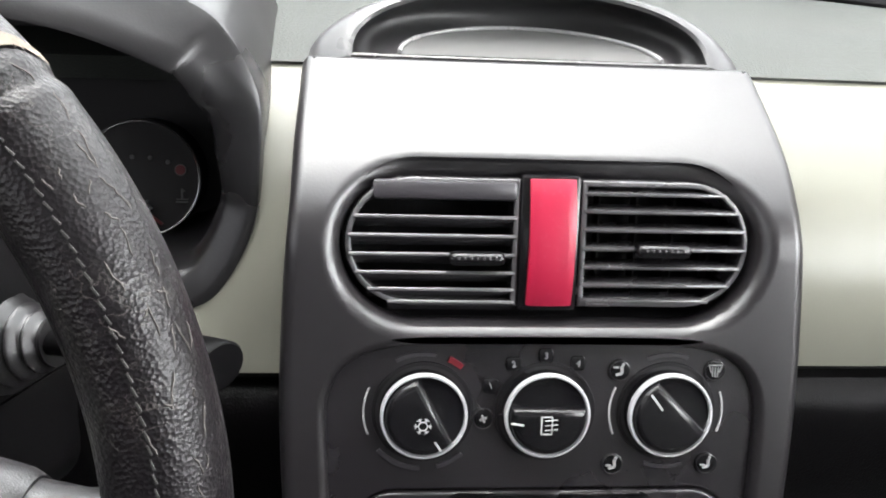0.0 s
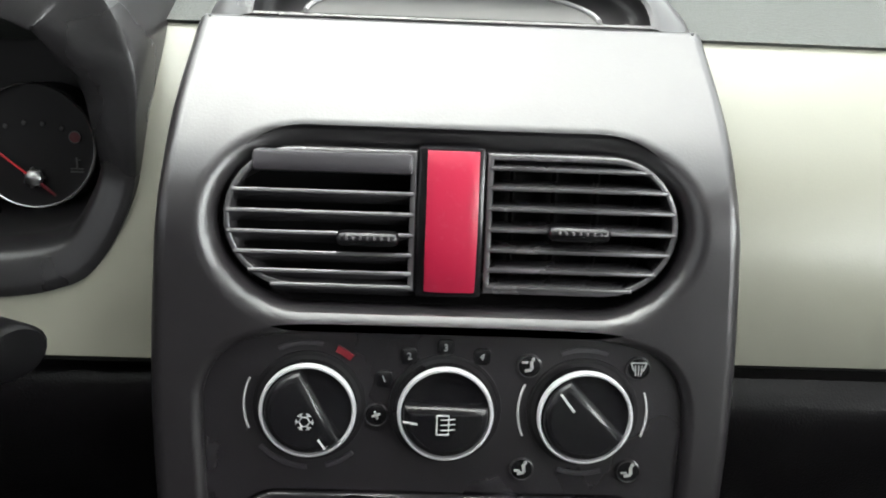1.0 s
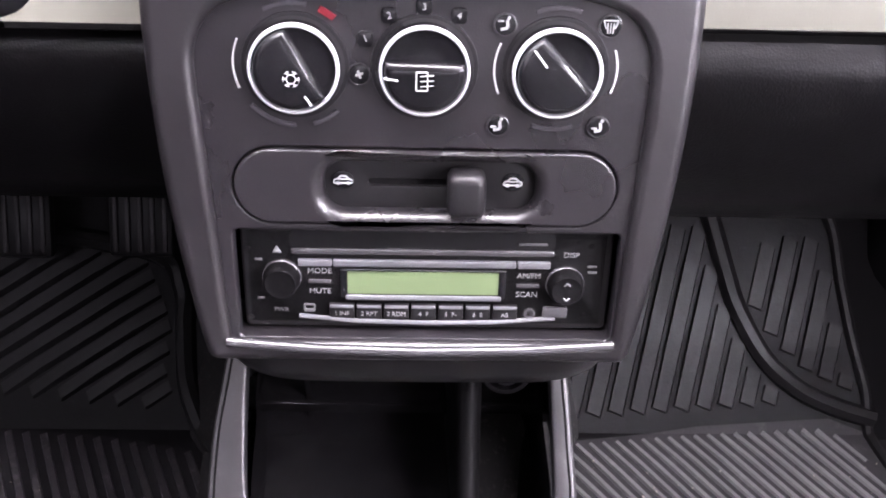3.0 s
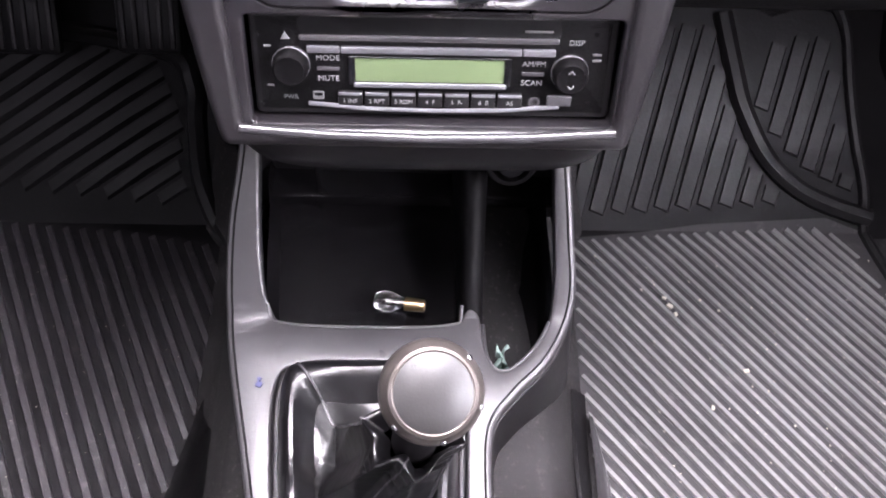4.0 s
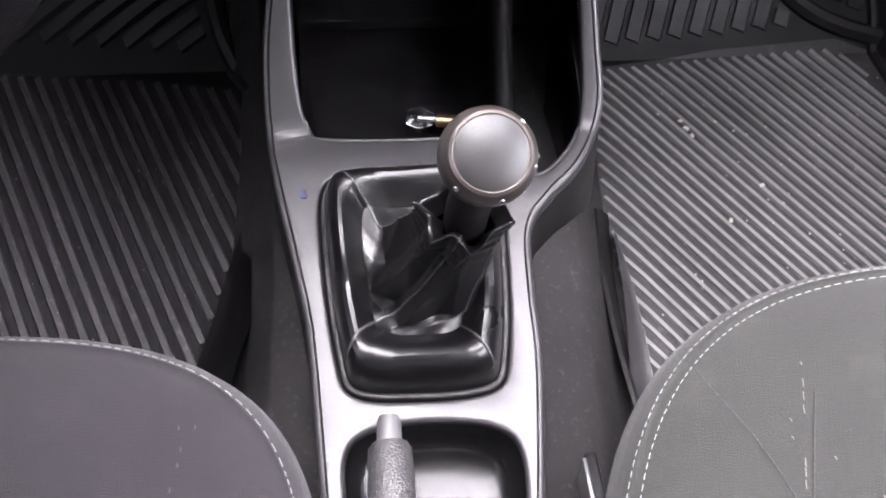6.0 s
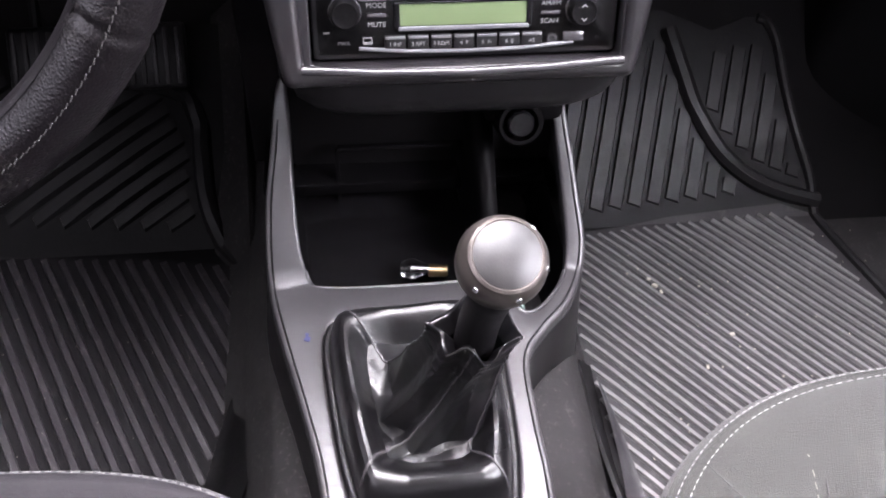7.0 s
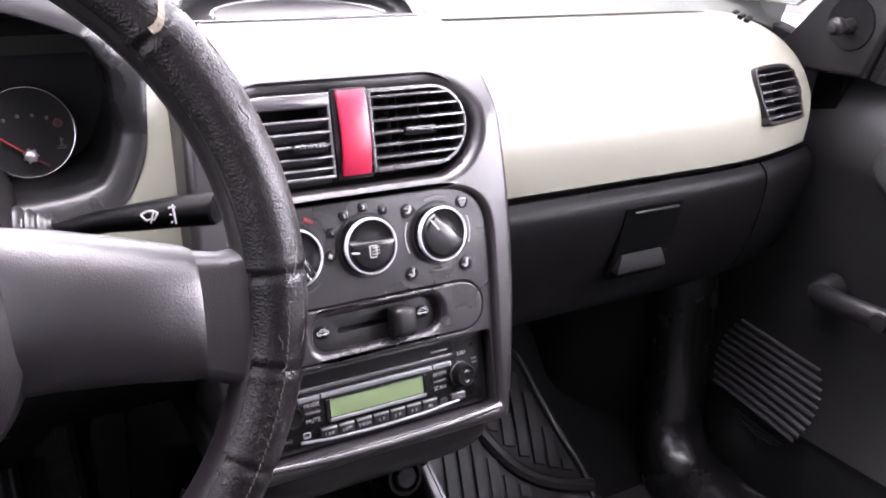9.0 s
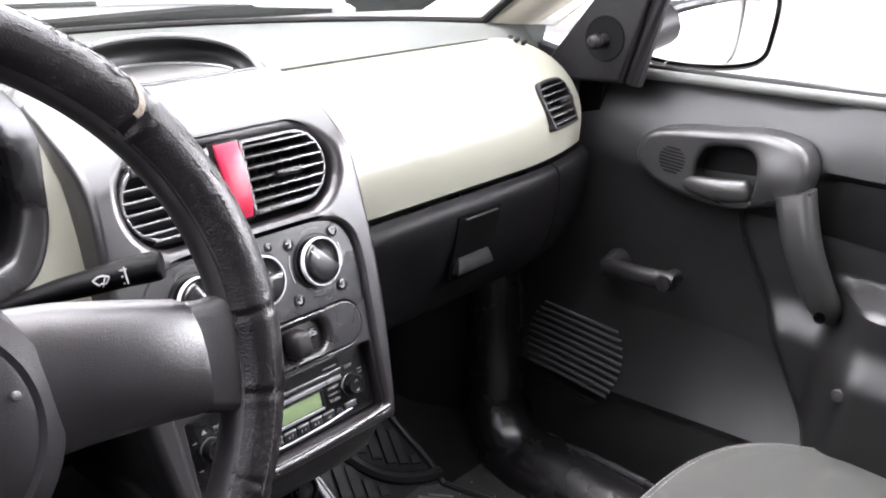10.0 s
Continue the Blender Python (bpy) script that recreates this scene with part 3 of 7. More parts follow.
# flat plate on the lid; its black stands for the shaded recess
part("latch_recess", moved(plate([(-0.036, -0.030), (0.027, -0.030), (0.0415, 0.034), (-0.025, 0.034)], (), 0.004, 0.0006), latch_m @ T(0, 0, 0.0026)), HOLE, glove)
flap = [[(-0.024, 0.004, 0.0010), (0.026, 0.004, 0.0010), (0.026, 0.004, -0.003), (-0.024, 0.004, -0.003)], [(-0.0255, 0.002, 0.0030), (0.0262, 0.002, 0.0030), (0.0262, 0.002, -0.003), (-0.0255, 0.002, -0.003)],
        [(-0.033, -0.010, 0.0095), (0.0268, -0.010, 0.0095), (0.0268, -0.010, -0.002), (-0.033, -0.010, -0.002)], [(-0.0335, -0.0125, 0.0098), (0.0268, -0.0125, 0.0098), (0.0268, -0.0125, -0.002), (-0.0335, -0.0125, -0.002)],
        [(-0.033, -0.0145, 0.0080), (0.0262, -0.0145, 0.0080), (0.0262, -0.0145, -0.002), (-0.033, -0.0145, -0.002)]]
part("latch_flap", moved(loft(flap, True, True, True), latch_m @ T(-0.003, -0.0110, 0.0025) @ Matrix.Diagonal((0.92, 0.82, 0.9, 1))), STALKBLACK, glove, "satin black pull flap")
part("latch_rim", moved(rbox(0.050, 0.003, 0.0016, 0.0007), T(0.2945, 0.4218, 0.4465)), BLACK, glove)

# ---- centre stack ----
HALF = [(-0.0020, 0.1052), (0.006, 0.1068), (0.03, 0.1105), (0.07, 0.1155), (0.11, 0.1185), (0.155, 0.1195), (0.20, 0.1180), (0.24, 0.1155), (0.27, 0.1150), (0.308, 0.1138)]
half_s = spline(HALF, 4, False)
CORNER = [(0.0987 + 0.0065 * math.cos(radians(a)), -0.0020 + 0.0065 * math.sin(radians(a))) for a in range(-90, 0, 18)]
outline = CORNER + [(w, v) for v, w in half_s] + [(0.1136, 0.3180), (0.1132, 0.3255), (0.1115, 0.3288)] + [(0.06, 0.3290), (0.0, 0.329), (-0.06, 0.3290)] + [(-0.1115, 0.3288), (-0.1132, 0.3255), (-0.1136, 0.3180)] + [(-w, v) for v, w in reversed(half_s)] + [(-x, y) for x, y in reversed(CORNER)]
BEND_AT, BEND_END, BEND_TAU = 0.209, 50.0, 0.0355
BEND = [(BEND_AT, 0.0)]
for k in range(130):
    lean = radians(BEND_END) * (1 - math.exp(-((k + 0.5) * 0.001 / BEND_TAU) ** 1.4))
    BEND.append((BEND[-1][0] + 0.001 * math.cos(lean), BEND[-1][1] - 0.001 * math.sin(lean)))


def bent(v, w):
    """Where the fascia's point (v up the face, w proud of it) lies once the top is rolled back."""
    if v <= BEND_AT:
        return v, w
    s = (v - BEND_AT) / 0.001
    k = min(int(s), 128)
    f = s - k
    lean = radians(BEND_END) * (1 - math.exp(-(s * 0.001 / BEND_TAU) ** 1.4))
    a, b = BEND[k], BEND[k + 1]
    return a[0] + (b[0] - a[0]) * f + w * math.sin(lean), a[1] + (b[1] - a[1]) * f + w * math.cos(lean)


def rolled(bm):
    """Bends a flat moulding over the top; also gives the shading direction of each vertex."""
    for v in [0.18 + 0.006 * k for k in range(24)]:
        bmesh.ops.bisect_plane(bm, geom=bm.faces[:] + bm.edges[:] + bm.verts[:], plane_co=(0, v, 0), plane_no=(0, 1, 0))
    bmesh.ops.remove_doubles(bm, verts=bm.verts, dist=2e-5)
    bmesh.ops.dissolve_degenerate(bm, dist=4e-5, edges=bm.edges)
    bmesh.ops.recalc_face_normals(bm, faces=bm.faces)
    bm.normal_update()
    out = []
    for v in bm.verts:
        n = Vector((0, 0, 1))
        if v.co.z < -1e-6:
            n = sum((f.normal * f.calc_area() for f in v.link_faces if any(q.co.z < -1e-6 for q in f.verts)), Vector()).normalized()
        lean = radians(BEND_END) * (1 - math.exp(-(max(0.0, v.co.y - BEND_AT) / BEND_TAU) ** 1.4))
        c, q = math.cos(lean), math.sin(lean)
        out.append(tuple(STACK_AT.to_3x3() @ Vector((n.x, n.y * c + n.z * q, n.z * c - n.y * q))))
    for v in bm.verts:
        v.co.y, v.co.z = bent(v.co.y, v.co.z)
    return bm, out


oval = rrect(0.0008, 0.2180, 0.1895, 0.0725, 0.0355, 12)
inner_side = [(0.0958, 0.009), (0.0965, 0.03), (0.0985, 0.09), (0.0995, 0.13), (0.0975, 0.150), (0.088, 0.164), (0.070, 0.1705), (0.04, 0.1720), (-0.04, 0.1720), (-0.070, 0.1705), (-0.088, 0.164),
              (-0.0975, 0.150), (-0.0985, 0.13), (-0.0965, 0.09), (-0.0935, 0.03), (-0.0928, 0.009)]
inner = [(-0.0926, 0.0045), (-0.0900, 0.0030), (0.0930, 0.0030), (0.0956, 0.0045)] + spline(inner_side, 4, False)
stack = thing("centre_stack", "dark grey plastic centre stack rising to a hooded display pocket", "dashboard console", (0, 0.45, 0.31))
fascia = plate(outline, (oval, inner), 0.020, 0.0062, (0.0085, 0.0045), 5)


def stack_axis(p):
    return STACK_AT.to_3x3() @ Vector((0, 0, 1))


fascia, directions = rolled(fascia)
part("fascia", on_stack(fascia, 0, 0, 0.009), STACK, stack, "dark grey satin fascia", 180).data.normals_split_custom_set_from_vertices(directions)
back_rings = []
for d, g, drop in ((0.0, -0.0005, 0.0), (0.015, -0.0008, 0.0), (0.06, -0.0015, 0.006), (0.17, -0.003, 0.02)):
    row = []
    for p in grown(outline, g):
        v, w = bent(p[1], -0.012)
        q = STACK_AT @ Vector((p[0], v, w + 0.009))
        row.append((q.x, q.y + d, q.z - (drop if p[1] > 0.27 else 0)))
    back_rings.append(row)
part("side_shell", loft(back_rings, True), STACK, stack)
lip_rows = []
for v_, w_, half_ in ((-0.004, -0.004, 0.103), (-0.010, 0.0005, 0.1025), (-0.020, -0.0015, 0.1010), (-0.030, -0.008, 0.0985), (-0.036, -0.020, 0.0960), (-0.037, -0.060, 0.0940)):
    lip_rows.append([(half_ * (2 * k / 24 - 1), v_ + 0.008 * abs(2 * k / 24 - 1) ** 6, w_ - 0.012 * abs(2 * k / 24 - 1) ** 8) for k in range(25)])
part("lower_lip", on_stack(loft(lip_rows, False)), BLACK, stack, "black rounded underside of the stack")
part("ledge", on_stack(tube([(-0.094, 0.0035, 0.006), (-0.05, 0.0010, 0.0075), (0, 0.0, 0.008), (0.05, 0.0010, 0.0075), (0.096, 0.0035, 0.006)], 0.0026, 14), 0, -0.0002, 0.0022), surface("bright_black_edge", (0.03, 0.029, 0.031), 0.16, bump=0.0, spec=0.9), stack, "glossy curved ledge under the radio")
part("vent_duct", on_stack(plate(grown(oval, 0.004), (), 0.002, 0.0005), 0, 0, -0.030), DARK, stack)
wall = bmesh.new()
a, b = ring(wall, grown(oval, 0.0005), -0.004), ring(wall, grown(oval, -0.002), -0.030)
bridge(wall, a, b)
part("duct_wall", on_stack(wall), DARK, stack)

# display pocket with its hood
N = 32
top_v, top_w = bent(0.3265, 0.0)
POD = STACK_AT @ Vector((0, top_v, top_w + 0.009))
PY, PZ = POD.y, POD.z


def rim_arc(grow, up, back):
    out = []
    for k in range(N + 1):
        a = math.pi * k / N
        c, s = math.cos(a), math.sin(a) ** 0.8
        out.append(((0.0905 + grow) * c, PY + (0.034 + back) * s + 0.3 * back, PZ + (0.0265 + up) * s + 0.25 * up - 0.45 * max(0.0, grow) * (1 - s)))
    return out


def floor_arc(half, deep, z):
    return [(half * math.cos(math.pi * k / N), PY + 0.002 + deep * math.sin(math.pi * k / N), z) for k in range(N + 1)]


part("pocket_hood", loft([rim_arc(-0.001, -0.0015, 0.004), rim_arc(-0.001, -0.001, 0.0), rim_arc(0.001, 0.001, -0.001), rim_arc(0.0045, 0.0022, 0.0), rim_arc(0.010, 0.0022, 0.003), rim_arc(0.0165, 0.0, 0.008), rim_arc(0.0210, -0.004, 0.014), rim_arc(0.0235, -0.012, 0.024),
                          rim_arc(0.0240, -0.024, 0.05), rim_arc(0.0235, -0.036, 0.09), rim_arc(0.0215, -0.046, 0.12)], False), HOOD, stack, "arched grey hood over the display pocket")
lining = []
for k in range(9):
    f = k / 8
    lining.append([tuple(Vector(p).lerp(Vector(q), f ** 1.6) + Vector((0, 0.010 * math.sin(math.pi * f), -0.004 * math.sin(math.pi * f)))) for p, q in zip(rim_arc(-0.001, -0.0015, 0.004), floor_arc(0.066, 0.050, PZ + 0.0012))])
part("pocket_lining", loft(lining, False), surface("dark_pocket_lining", (0.012, 0.0115, 0.012), 0.40, grain=900, bump=0.05, vary=0.1, spec=0.4), stack, "dark grey pocket lining", 80)
# floor colour is raised to stand in for the windscreen's reflection
floor_bm = bmesh.new()
floor_bm.faces.new([floor_bm.verts.new(p) for p in floor_arc(0.0680, 0.052, PZ + 0.0006)])
part("pocket_floor", floor_bm, surface("reflection_pale_pocket_floor", (0.095, 0.095, 0.093), 0.32, bump=0.0, vary=0.06, spec=0.8), stack, "smooth pocket floor, its reflection painted in as pale grey")
# thin tube whose pale colour paints the edge's highlight
part("pocket_edge", tube(floor_arc(0.066, 0.050, PZ + 0.0016), 0.0011, 8), surface("pocket_edge_highlight", (0.25, 0.25, 0.25), 0.28, bump=0.0, spec=0.8), stack, "raised edge round the pocket floor with a painted highlight")
part("pocket_sill", tube([(x, PY + 0.001 + 0.1 * x * x, PZ - 0.0015) for x in (-0.0905, -0.05, 0.0, 0.05, 0.0905)], 0.0020, 8), PANEL, stack)

# ---- inner control panel ----
panel = thing("climate_control_panel", "charcoal heater control panel with three round chrome-ringed dials", "control panel", (0, 0.40, 0.40))
capsule = rrect(0.002, 0.0842, 0.177, 0.0375, 0.0187, 12)
radio_hole = rrect(0.0035, 0.0325, 0.183, 0.0585, 0.003, 4)
smooth_front(part("plate", on_stack(plate(grown(inner, 0.002), (capsule, radio_hole), 0.006, 0.001, (0.0015, 0.0015)), 0, 0, 0.0035), PANEL, panel, "", 180), stack_axis)
KNOBS = [(-0.0553, 0.1405, 62, 0.0058), (0.0005, 0.1405, 90, 0.0042), (0.0575, 0.1405, 46, 0.0064)]
for u, v, turn, off in KNOBS:
    part("bezel_groove", on_stack(turned([(0.0235, 0.0), (0.0232, 0.0012), (0.0215, 0.0012), (0.0215, 0.0)], 40), u, v, 0.003), BLACK, panel)
    knob = part("dial_knob", on_stack(turned([(0.0197, 0.0), (0.0194, 0.0055), (0.0181, 0.0068), (0.0174, 0.0064), (0.008, 0.0068), (0.0004, 0.0070)], 40), u, v, 0.0036), GLOSS, panel, "glossy black dial knob")
    part("chrome_ring", on_stack(turned([(0.0196, 0.0050), (0.0196, 0.0076), (0.0192, 0.0083), (0.0184, 0.0083), (0.0180, 0.0076), (0.0179, 0.0055)], 48, False), u, v, 0.0036), SATINRING, knob, "satin silver ring")
    for k in range(6):
        a = radians(90 + 60 * k - 8)
        part("ring_notch", on_stack(turned([(0.0005, 0.0), (0.0004, 0.0005), (0.0002, 0.0006)], 8), u + 0.0188 * math.cos(a), v + 0.0188 * math.sin(a), 0.0117), METAL, knob)
    D, R = [], 0.0174
    lim = math.asin(off / R)
    for k in range(25):
        a = math.pi - lim + (math.pi + 2 * lim) * k / 24
        D.append((R * math.cos(a), R * math.sin(a)))
    grip = plate(D, (), 0.006, 0.0034, segs=5)
    part("grip", on_stack(moved(grip, pose(0, 0, 0, 0, 0, {62: -61, 90: -1, 46: -45}[turn])), u, v, 0.0036 + 0.0112), GLOSS, knob, "raised half-moon grip")


def prints(name, bms, where, colour=WHITE, parent=panel, label=""):
    return part(name, on_stack(joined(*bms), *where), colour, parent, label)


FACE = 0.0036
for cu, cv, spans in ((-0.0553, 0.1405, ((155, 203, WHITE), (78, 118, RAISED), (222, 268, RAISED), (285, 312, RAISED), (50, 66, DIMRED))),
                      (0.0575, 0.1405, ((155, 204, WHITE), (-22, 20, WHITE), (70, 112, RAISED), (250, 290, RAISED)))):
    for a0, a1, colour in spans:
        prints("arc_mark", [arc_strip(cu, cv, 0.0268, {WHITE: 0.0010, DIMRED: 0.0030}.get(colour, 0.0020), a0, a1, 0.0007)], (0, 0, FACE), colour)
for n, a in (("1", 152), ("2", 122), ("3", 91), ("4", 60)):
    cu, cv = 0.0005 + 0.0288 * math.cos(radians(a)), 0.1405 + 0.0262 * math.sin(radians(a))
    prints("button_recess", [plate(rrect(cu, cv, 0.0070, 0.0070, 0.0022), (), 0.001, 0.0004)], (0, 0, FACE + 0.0008), GLOSS)
    prints("fan_number", [moved(lettering(n, 0.0042), T(cu, cv, 0.0012) @ pose(0, 0, 0, 0, 0, 0.35 * (a - 90)))], (0, 0, FACE), DIALPRINT)


def small_icon(cu, cv, kind):
    prints("icon_disc", [plate(ellipse(cu, cv, 0.0046, 0.0046, 20), (), 0.001, 0.0004)], (0, 0, FACE + 0.0008), GLOSS)
    b = []
    if kind == "screen":
        b = [bar(cu - 0.0037, cv + 0.0030, cu + 0.0037, cv + 0.0030, 0.0007), bar(cu - 0.0037, cv + 0.0030, cu - 0.0022, cv - 0.0010, 0.0007), bar(cu + 0.0037, cv + 0.0030, cu + 0.0022, cv - 0.0010, 0.0007)]
        b += [bar(cu + k * 0.0016, cv + 0.0018, cu + k * 0.0013, cv - 0.0034, 0.0006) for k in (-1, 0, 1)]
    elif kind == "fan":
        b = [bar(cu, cv, cu + 0.0021 * math.cos(radians(a)), cv + 0.0021 * math.sin(radians(a)), 0.0011) for a in (20, 110, 200, 290)]
    else:
        b = [bar(cu + 0.0008, cv + 0.0026, cu + 0.0012, cv - 0.0012, 0.0016), bar(cu + 0.0012, cv - 0.0014, cu - 0.0022, cv - 0.0022, 0.0014),
             moved(plate(ellipse(cu + 0.0016, cv + 0.0036, 0.0009, 0.0009, 10), (), 0.0005, 0.0001), T(0, 0, 0.0005))]
        b += [bar(cu - 0.0038, cv + (0.002 if kind == "face" else -0.0005), cu - 0.0008, cv + (0.002 if kind == "face" else -0.0005), 0.0010)]
    prints("icon_ring", [turned([(0.0052, 0.0), (0.0051, 0.0009), (0.0047, 0.0011), (0.0044, 0.0006)], 24, False)], (cu, cv, FACE + 0.0002), PANEL)
    prints("icon", [moved(x, T(cu, cv, 0.0010) @ Matrix.Scale(0.86, 4) @ T(-cu, -cv, 0)) for x in b], (0, 0, FACE), DIALPRINT)


small_icon(0.0345, 0.1598, "face")
small_icon(0.0795, 0.1600, "screen")
small_icon(0.0335, 0.1150, "feet")
small_icon(0.0785, 0.1150, "both")
small_icon(-0.0278, 0.1372, "fan")
TOP = 0.0036 + 0.0113
# snowflake, heated window and pointer marks on the knobs
flake = []
for k in range(6):
    a = radians(60 * k)
    flake.append(bar(-0.0560 + 0.0018 * math.cos(a), 0.1374 + 0.0018 * math.sin(a), -0.0560 + 0.0038 * math.cos(a), 0.1374 + 0.0038 * math.sin(a), 0.00045, 0.0003))
    for side_ in (-0.55, 0.55):
        flake.append(bar(-0.0560 + 0.0029 * math.cos(a), 0.1374 + 0.0029 * math.sin(a), -0.0560 + 0.0036 * math.cos(a + 0.6 * side_), 0.1374 + 0.0036 * math.sin(a + 0.6 * side_), 0.0003, 0.0003))
    a2 = radians(60 * k + 60)
    flake.append(bar(-0.0560 + 0.0022 * math.cos(a), 0.1374 + 0.0022 * math.sin(a), -0.0560 + 0.0022 * math.cos(a2), 0.1374 + 0.0022 * math.sin(a2), 0.00045, 0.0003))
prints("snowflake_mark", flake, (0, 0, TOP))
heat = [bar(-0.0030, 0.1414, -0.0030, 0.1334, 0.0007, 0.0003), bar(-0.0030, 0.1414, 0.0018, 0.1414, 0.0006, 0.0003), bar(-0.0030, 0.1334, 0.0018, 0.1334, 0.0006, 0.0003), bar(0.0018, 0.1414, 0.0018, 0.1334, 0.0005, 0.0003)]
heat += [bar(-0.0014, 0.1352 + 0.0022 * k, 0.0044, 0.1357 + 0.0022 * k, 0.0004, 0.0003) for k in range(3)]
prints("heated_window_mark", heat, (0, 0, TOP))
prints("pointer_mark", [bar(-0.0168, 0.1384, -0.0108, 0.1376, 0.0009, 0.0003)], (0, 0, TOP))
prints("pointer_mark", [bar(-0.0505, 0.1300, -0.0476, 0.1258, 0.0009, 0.0003)], (0, 0, TOP))
prints("pointer_mark", [bar(0.0466, 0.1516, 0.0522, 0.1444, 0.0010, 0.0003)], (0, 0, TOP))

# heater slider
slide = thing("recirculation_slider", "charcoal capsule panel with an air recirculation slide lever", "slider control", (0, 0.39, 0.41))
well = rrect(0.004, 0.0835, 0.098, 0.0245, 0.010, 8)
smooth_front(part("panel", on_stack(plate(grown(capsule, -0.0006), (well,), 0.009, 0.0015, (0.0065,), 6), 0, 0, 0.0050), PANEL, slide, "", 180), stack_axis)
part("well", on_stack(plate(grown(well, 0.001), (rrect(-0.002, 0.0840, 0.046, 0.0040, 0.0018),), 0.003, 0.0003), 0, 0, -0.0035), BLACK, slide)
part("slot", on_stack(plate(rrect(-0.002, 0.0840, 0.048, 0.0060, 0.0018), (), 0.003, 0.0003), 0, 0, -0.0060), DARK, slide)
part("lever", on_stack(rbox(0.0175, 0.0215, 0.017, 0.0045, (0, 0, 0), 4), 0.0205, 0.0835, 0.0065), BLACK, slide, "black slide lever")
for cu in (-0.0365, 0.0425):
    part("icon_disc", on_stack(plate(ellipse(cu, 0.0850, 0.0052, 0.0046, 20), (), 0.001, 0.0003), 0, 0, -0.0026), GLOSS, slide)
    shape = [(-0.0042, -0.0010), (-0.0040, 0.0006), (-0.0024, 0.0010), (-0.0012, 0.0024), (0.0014, 0.0024), (0.0028, 0.0008), (0.0042, 0.0004), (0.0042, -0.0010), (-0.0042, -0.0010)]
    car_icon = [bar(cu + p[0], 0.0848 + p[1], cu + q[0], 0.0848 + q[1], 0.0007) for p, q in zip(shape, shape[1:])]
    car_icon += [plate(ellipse(cu + k, 0.0836, 0.0010, 0.0010, 12), (), 0.0006, 0.0001) for k in (-0.0024, 0.0024)] + [bar(cu - 0.0022, 0.0856, cu + 0.0022, 0.0856, 0.0005)]
    part("icon", on_stack(joined(*car_icon), 0, 0, -0.0025), WHITE, slide)

# ---- radio ----
radio = thing("car_radio", "black single-slot car radio with green display and silver buttons", "radio", (0, 0.38, 0.36))


def ru(cx):
    return -0.087 + (cx - 175) * 0.00021


def rv(cy):
    return 0.0602 - (cy - 262) * 0.000243


RW = -0.0060
RADIOPRINT = surface("pale_radio_print", (0.16, 0.16, 0.16), 0.5, bump=0.0, vary=0.05)
RADIOTRIM = surface("dull_silver_radio_trim", (0.17, 0.17, 0.18), 0.33, metal=0.6, bump=0.0, vary=0.1)
part("case", on_stack(rbox(0.176, 0.052, 0.10, 0.001, (0.0035, 0.0325, -0.056)), 0, 0, 0), DARK, radio)
part("front", on_stack(plate(rrect(0.0035, 0.0325, 0.181, 0.0565, 0.003), (rrect(ru(595), rv(297), 0.126, 0.0085, 0.002),), 0.006, 0.0015), 0, 0, RW), BLACK, radio)
part("slot_lip", on_stack(plate(rrect(ru(595), rv(316), 0.128, 0.0030, 0.001), (), 0.004, 0.0008), 0, 0, RW + 0.002), SLAT, radio)
part("slot_lip", on_stack(plate(rrect(ru(595), rv(268), 0.118, 0.0016, 0.0006), (), 0.003, 0.0005), 0, 0, RW + 0.001), SLAT, radio)
for c0, c1 in ((306, 384), (387, 813), (816, 893)):
    part("trim_bar", on_stack(plate(rrect((ru(c0) + ru(c1)) / 2, rv(342), ru(c1) - ru(c0), 0.0036, 0.0008), (), 0.003, 0.0006), 0, 0, RW + 0.0018), RADIOTRIM, radio, "silver trim bar")
part("display_frame", on_stack(plate(rrect(ru(597), rv(388), 0.082, 0.0160, 0.001), (rrect(ru(597), rv(386), 0.0745, 0.0128, 0.0006),), 0.003, 0.0008), 0, 0, RW + 0.0015), GLOSS, radio)
part("display", on_stack(plate(rrect(ru(597), rv(386), 0.0755, 0.0138, 0.0006), (), 0.001, 0.0002), 0, 0, RW + 0.0006), LCD, radio, "pale green liquid crystal display")
part("display_trim", on_stack(plate(rrect(ru(598), rv(419), 0.0770, 0.0026, 0.0008), (), 0.003, 0.0006), 0, 0, RW + 0.0022), RADIOTRIM, radio)
for cx, cy in ((268, 375), (930, 383)):
    k = part("dial", on_stack(turned([(0.0088, 0), (0.0084, 0.008), (0.0073, 0.0095), (0.0055, 0.0090), (0.0004, 0.0094)], 32), ru(cx), rv(cy), RW), STALKBLACK, radio, "round black radio dial")
    part("dial_ring", on_stack(turned([(0.0096, 0), (0.0096, 0.0020), (0.0091, 0.0026), (0.0088, 0.0020)], 36, False), ru(cx), rv(cy), RW), SLAT, k)
for text, cx, cy, size in (("MODE", 355, 362, 0.0042), ("MUTE", 355, 408, 0.0042), ("AM/FM", 845, 368, 0.0040), ("SCAN", 842, 411, 0.0042), ("DISP", 941, 320, 0.0040)):
    part("button_word", on_stack(lettering(text, size), ru(cx), rv(cy), RW + 0.0004), RADIOPRINT, radio)
part("button_word", on_stack(lettering("PWR", 0.0034), ru(262), rv(452), RW + 0.0004), DIMPRINT, radio)
part("eject_mark", on_stack(plate([(-0.0022, -0.0016), (0.0022, -0.0016), (0, 0.0022)], (), 0.0004, 0.0001), ru(258), rv(315), RW + 0.0006), RADIOPRINT, radio)
